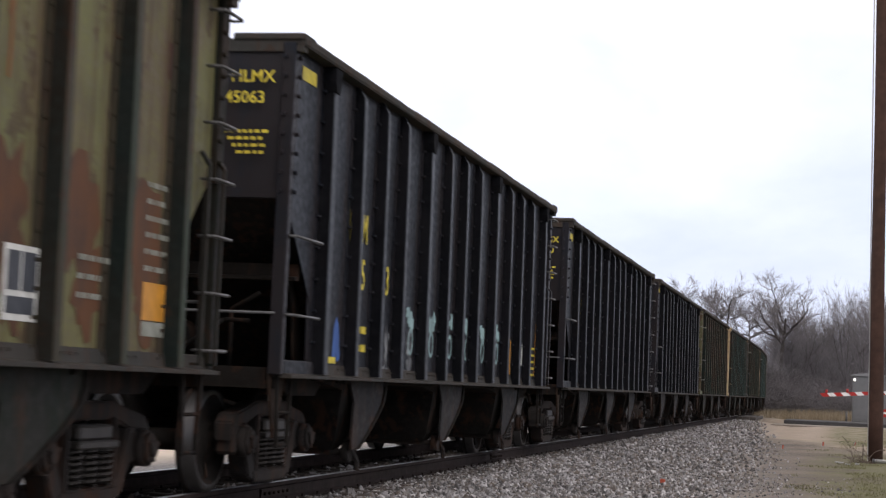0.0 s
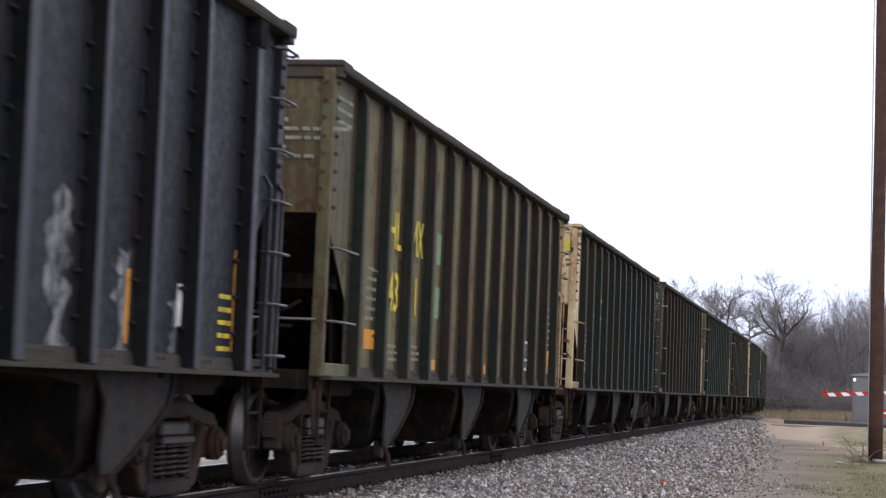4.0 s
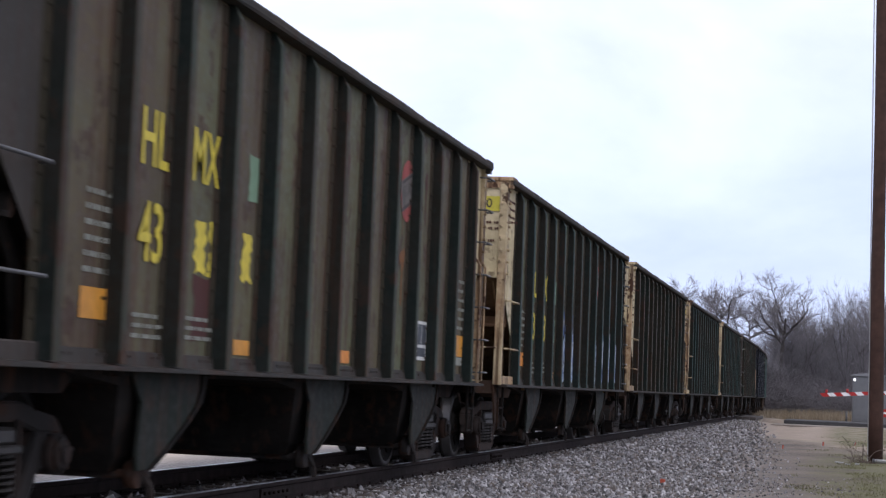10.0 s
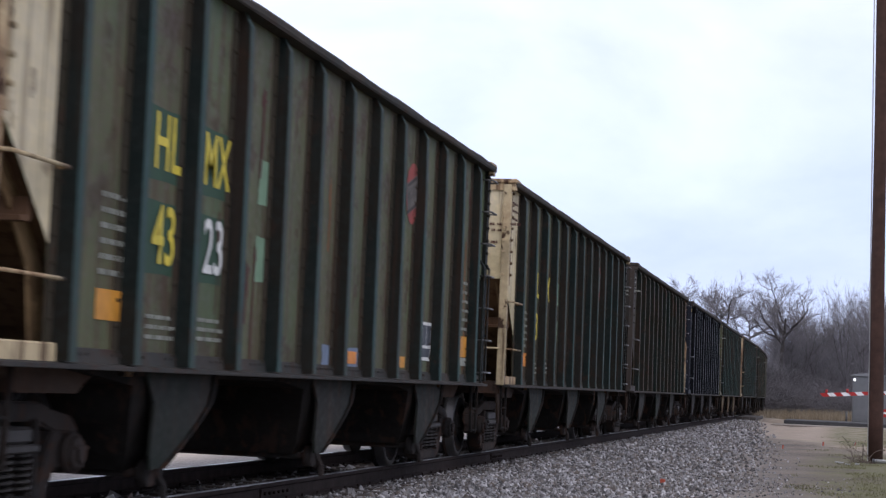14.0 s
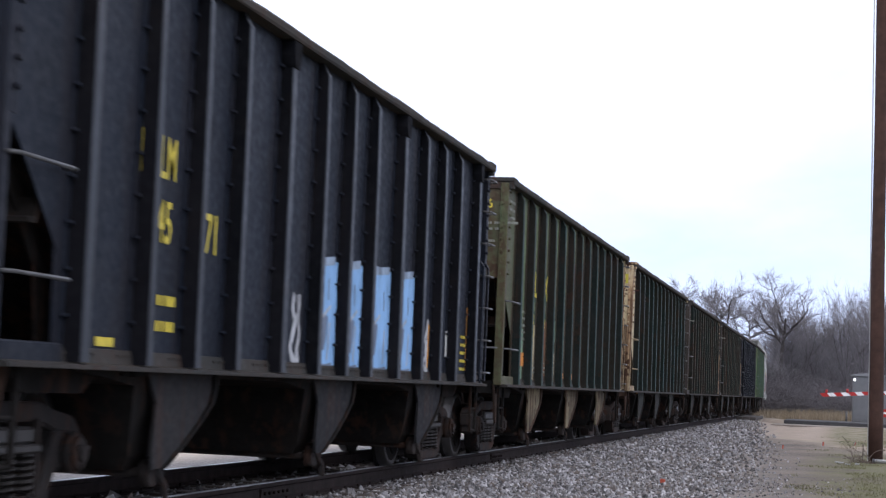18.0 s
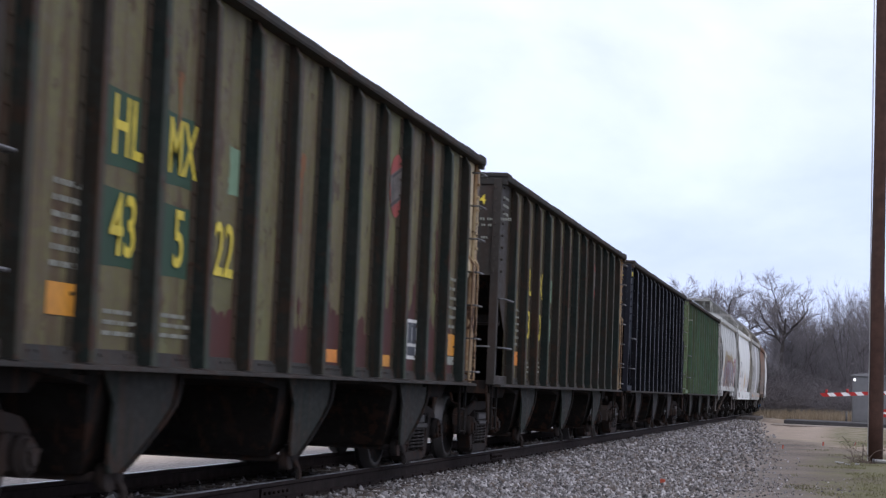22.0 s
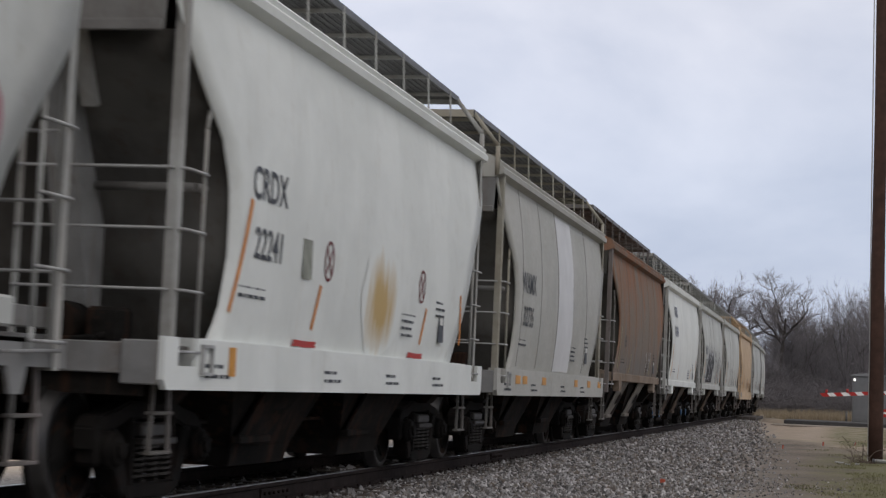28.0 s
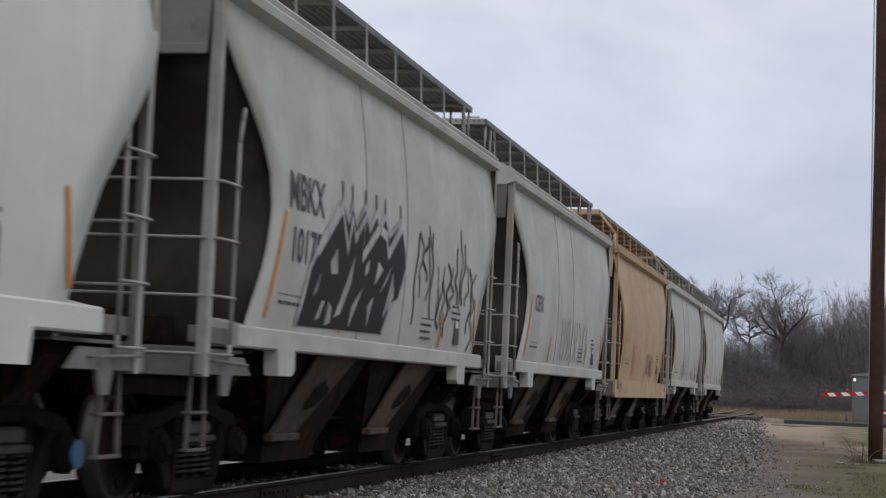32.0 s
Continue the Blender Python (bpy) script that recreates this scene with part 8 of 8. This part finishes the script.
c = CARS[23]
mark_covered(c, "WAMX", "32735", "letter_black", -3.40, 2.54, 2.05, 0.43, strips="")
block(c, -0.48, 1.23, 1.30, 3.85, M["white_panel"], "fresh white panel", round_side, 0.001)
for y in (-4.1, -3.5, -1.7, 1.9, 3.6, 5.1):
    patch(c, 1.604, y, 1.13, 0.40, 0.12, M["amber"], "orange reflector on the sill")
for y in (-4.9, -2.6, 0.4, 2.8):
    bars(c, 1.602, y, 1.06, 0.6, 2, M["letter_black"])
patch(CARS[22], 1.604, -4.3, 1.12, 0.16, 0.22, M["amber"], "orange reflector on the sill")
for y in (-4.6, -1.4, 0.9, 3.1):
    bars(CARS[22], 1.602, y, 1.08, 0.6, 2, M["letter_black"])

c = CARS[24]
mark_covered(c, "", "60", "sp_dull", strips="sp_yellow")
strokes(c, [squiggle(1.5 + j * 0.3, 1.75, 0.5, 0.5, j + 4, 4) for j in range(3)], 0.04, M["sp_white"], "faint pale scrawl", round_side)

c = CARS[25]
mark_covered(c, "WFRX", "810486", "letter_navy", -3.12, 3.32, 2.77, 0.42, strips="amber")
y = -CPOST + 0.018
for text, z, w in (("WFRX", 3.86, 1.0), ("810486", 3.60, 1.0)):
    piece("lettering", glyph_mesh(text, 0.24), M["letter_navy"], c, pose(1.02, y, z, 0, 0, -90), "blue lettering on the end")

c = CARS[26]
mark_covered(c, "MBKX", "10175", "letter_black", -3.40, 2.58, 2.13, 0.44)
MASS = [(-3.46, 1.47), (-3.32, 1.74), (-3.21, 1.99), (-2.95, 2.22), (-2.28, 2.66), (-2.04, 2.50), (-1.93, 2.68), (-1.77, 2.50), (-1.43, 2.70), (-1.26, 2.48), (-0.99, 2.68),
        (-0.88, 2.52), (-0.64, 2.68), (-0.46, 2.50), (0.05, 2.70), (0.36, 2.24), (0.09, 1.86), (-0.22, 1.79), (-0.43, 1.50)]
filled(c, MASS, M["sp_black"], "black mass of the graffiti", round_side, 0.004)
strokes(c, [MASS], 0.07, M["sp_white"], "white jagged rim of the graffiti", round_side, 0.006, False)
CREST = [(-3.02, 2.14), (-2.28, 2.60), (-2.03, 2.23), (-1.91, 2.54), (-1.79, 2.36), (-1.42, 2.60), (-1.49, 2.20), (-0.87, 2.54), (-0.56, 2.48), (-0.48, 2.30), (0.06, 2.63)]
strokes(c, [CREST], 0.11, M["sp_white"], "white zigzag crest", round_side, 0.008, False)
for tip in (-2.25, -1.9, -1.42, -0.98, -0.62, 0.04):
    strokes(c, [[(tip, 2.62), (tip - 0.01, 2.86)]], 0.05, M["sp_grey"], "grey oversprayed tip", round_side, 0.003)
for sliver in ([(-2.54, 1.97), (-2.60, 2.08), (-2.39, 2.22), (-2.33, 1.99)], [(-2.31, 1.58), (-1.76, 2.20), (-1.84, 1.92), (-2.10, 1.63)], [(-3.06, 1.74), (-2.86, 1.97), (-2.95, 1.79)],
              [(-2.91, 1.53), (-2.74, 1.72), (-2.66, 1.72), (-2.79, 1.56)], [(-2.58, 1.50), (-2.54, 1.72), (-2.40, 1.68), (-2.42, 1.53)], [(-1.77, 1.50), (-1.72, 1.72), (-1.38, 1.92), (-1.58, 1.71)],
              [(-1.09, 1.55), (-1.16, 1.75), (-0.94, 1.85), (-1.01, 1.71)], [(-0.96, 1.96), (-0.86, 2.21), (-0.65, 2.14)], [(-0.75, 1.88), (-0.29, 2.21), (-0.47, 2.04)],
              [(-0.51, 1.66), (-0.23, 2.14), (-0.13, 1.90), (-0.32, 1.76)], [(-1.36, 2.03), (-1.33, 2.13), (-1.20, 2.21), (-1.23, 2.08)]):
    filled(c, sliver, M["sp_white"], "white sliver in the black mass", round_side, 0.008)
for j in range(16):
    yy = 0.85 + j * 0.215
    strokes(c, [squiggle(yy, 2.15 + 0.25 * math.sin(j * 0.7), 0.30, 0.75 + 0.25 * math.cos(j * 1.7), j, 5)], 0.045, M["sp_grey" if j % 2 else "sp_black"], "grey scrawled letters", round_side, 0.002)
block(c, -4.4, 4.4, 1.235, 1.37, M["sp_black"], "black graffiti carried over the sill", lambda z: 1.514, 0.0, 0.03)
for j in range(26):
    yy = -4.2 + j * 0.33
    strokes(c, [[(yy, 1.36), (yy + 0.06, 1.25)]], 0.08, M["sp_white"], "white strokes on the sill", lambda z: 1.518)

c = CARS[27]
mark_covered(c, "CEFX", "", "sp_grey", -3.3, 2.3, 2.0, 0.36)
for j in range(11):
    strokes(c, [squiggle(-0.8 + j * 0.3, 1.85, 0.34, 0.7, j + 60, 3)], 0.035, M["sp_grey"], "thin dark scrawl", round_side)
mark_covered(CARS[28], "", "", "sp_grey")
for n, (yy, h) in enumerate(((-2.5, 0.7), (1.6, 0.5))):
    block(CARS[28], yy, yy + 0.5, 1.4, 1.4 + h, M["tan_stain"], "orange rust stain", round_side, 0.0, 0.10, n)
strokes(CARS[28], [squiggle(0.6 + j * 0.3, 1.7, 0.3, 0.5, j + 80, 4) for j in range(4)], 0.06, M["sp_grey"], "grey scrawl", round_side, 0.004)
for i in (29, 30):
    mark_covered(CARS[i], "", "", "sp_grey")
strokes(CARS[29], [squiggle(-1.5 + j * 0.3, 1.8, 0.3, 0.5, j + 90, 4) for j in range(4)], 0.05, M["sp_grey"], "grey scrawl", round_side, 0.002)

build_stones()
build_track()


# ---- what moves ----
def advance(t):
    """Metres the train has come on by t seconds, smooth through the table."""
    n = len(ADVANCE)
    j = 0
    while j < n - 2 and t > ADVANCE[j + 1][0]:
        j += 1

    def slope(i):
        a, b = ADVANCE[max(i - 1, 0)], ADVANCE[min(i + 1, n - 1)]
        return (b[1] - a[1]) / (b[0] - a[0])
    (t0, a0), (t1, a1) = ADVANCE[j], ADVANCE[j + 1]
    h = t1 - t0
    u = (t - t0) / h
    return ((2 * u ** 3 - 3 * u ** 2 + 1) * a0 + (u ** 3 - 2 * u ** 2 + u) * h * slope(j)
            + (-2 * u ** 3 + 3 * u ** 2) * a1 + (u ** 3 - u ** 2) * h * slope(j + 1))


def motions():
    times = [i * 0.5 for i in range(int(SECONDS * 2) + 1)]
    for car, s0 in TRAIN:
        rows = []
        for t in times:
            x, y, h = on_line(s0 - advance(t))
            rows.append((t, pose(x, y, 0, 0, 0, h)))
        walk(car, rows)
    # wheels roll with the train; every truck's leading and trailing axle turn alike
    frames = int(SECONDS * FPS)
    for key, s in (("lead", -0.889), ("trail", 0.889)):
        first = WHEELSETS[key][0]
        rows = [(f / FPS, pose(0, s, WHEEL_R, math.degrees(advance(f / FPS) / WHEEL_R) % 360.0)) for f in range(frames + 1)]
        walk(first, rows)
        done = first.animation_data
        for w in WHEELSETS[key][1:]:
            w.rotation_mode = "QUATERNION"
            own = w.animation_data_create()
            own.action = done.action
            own.action_slot = done.action_slot


motions()
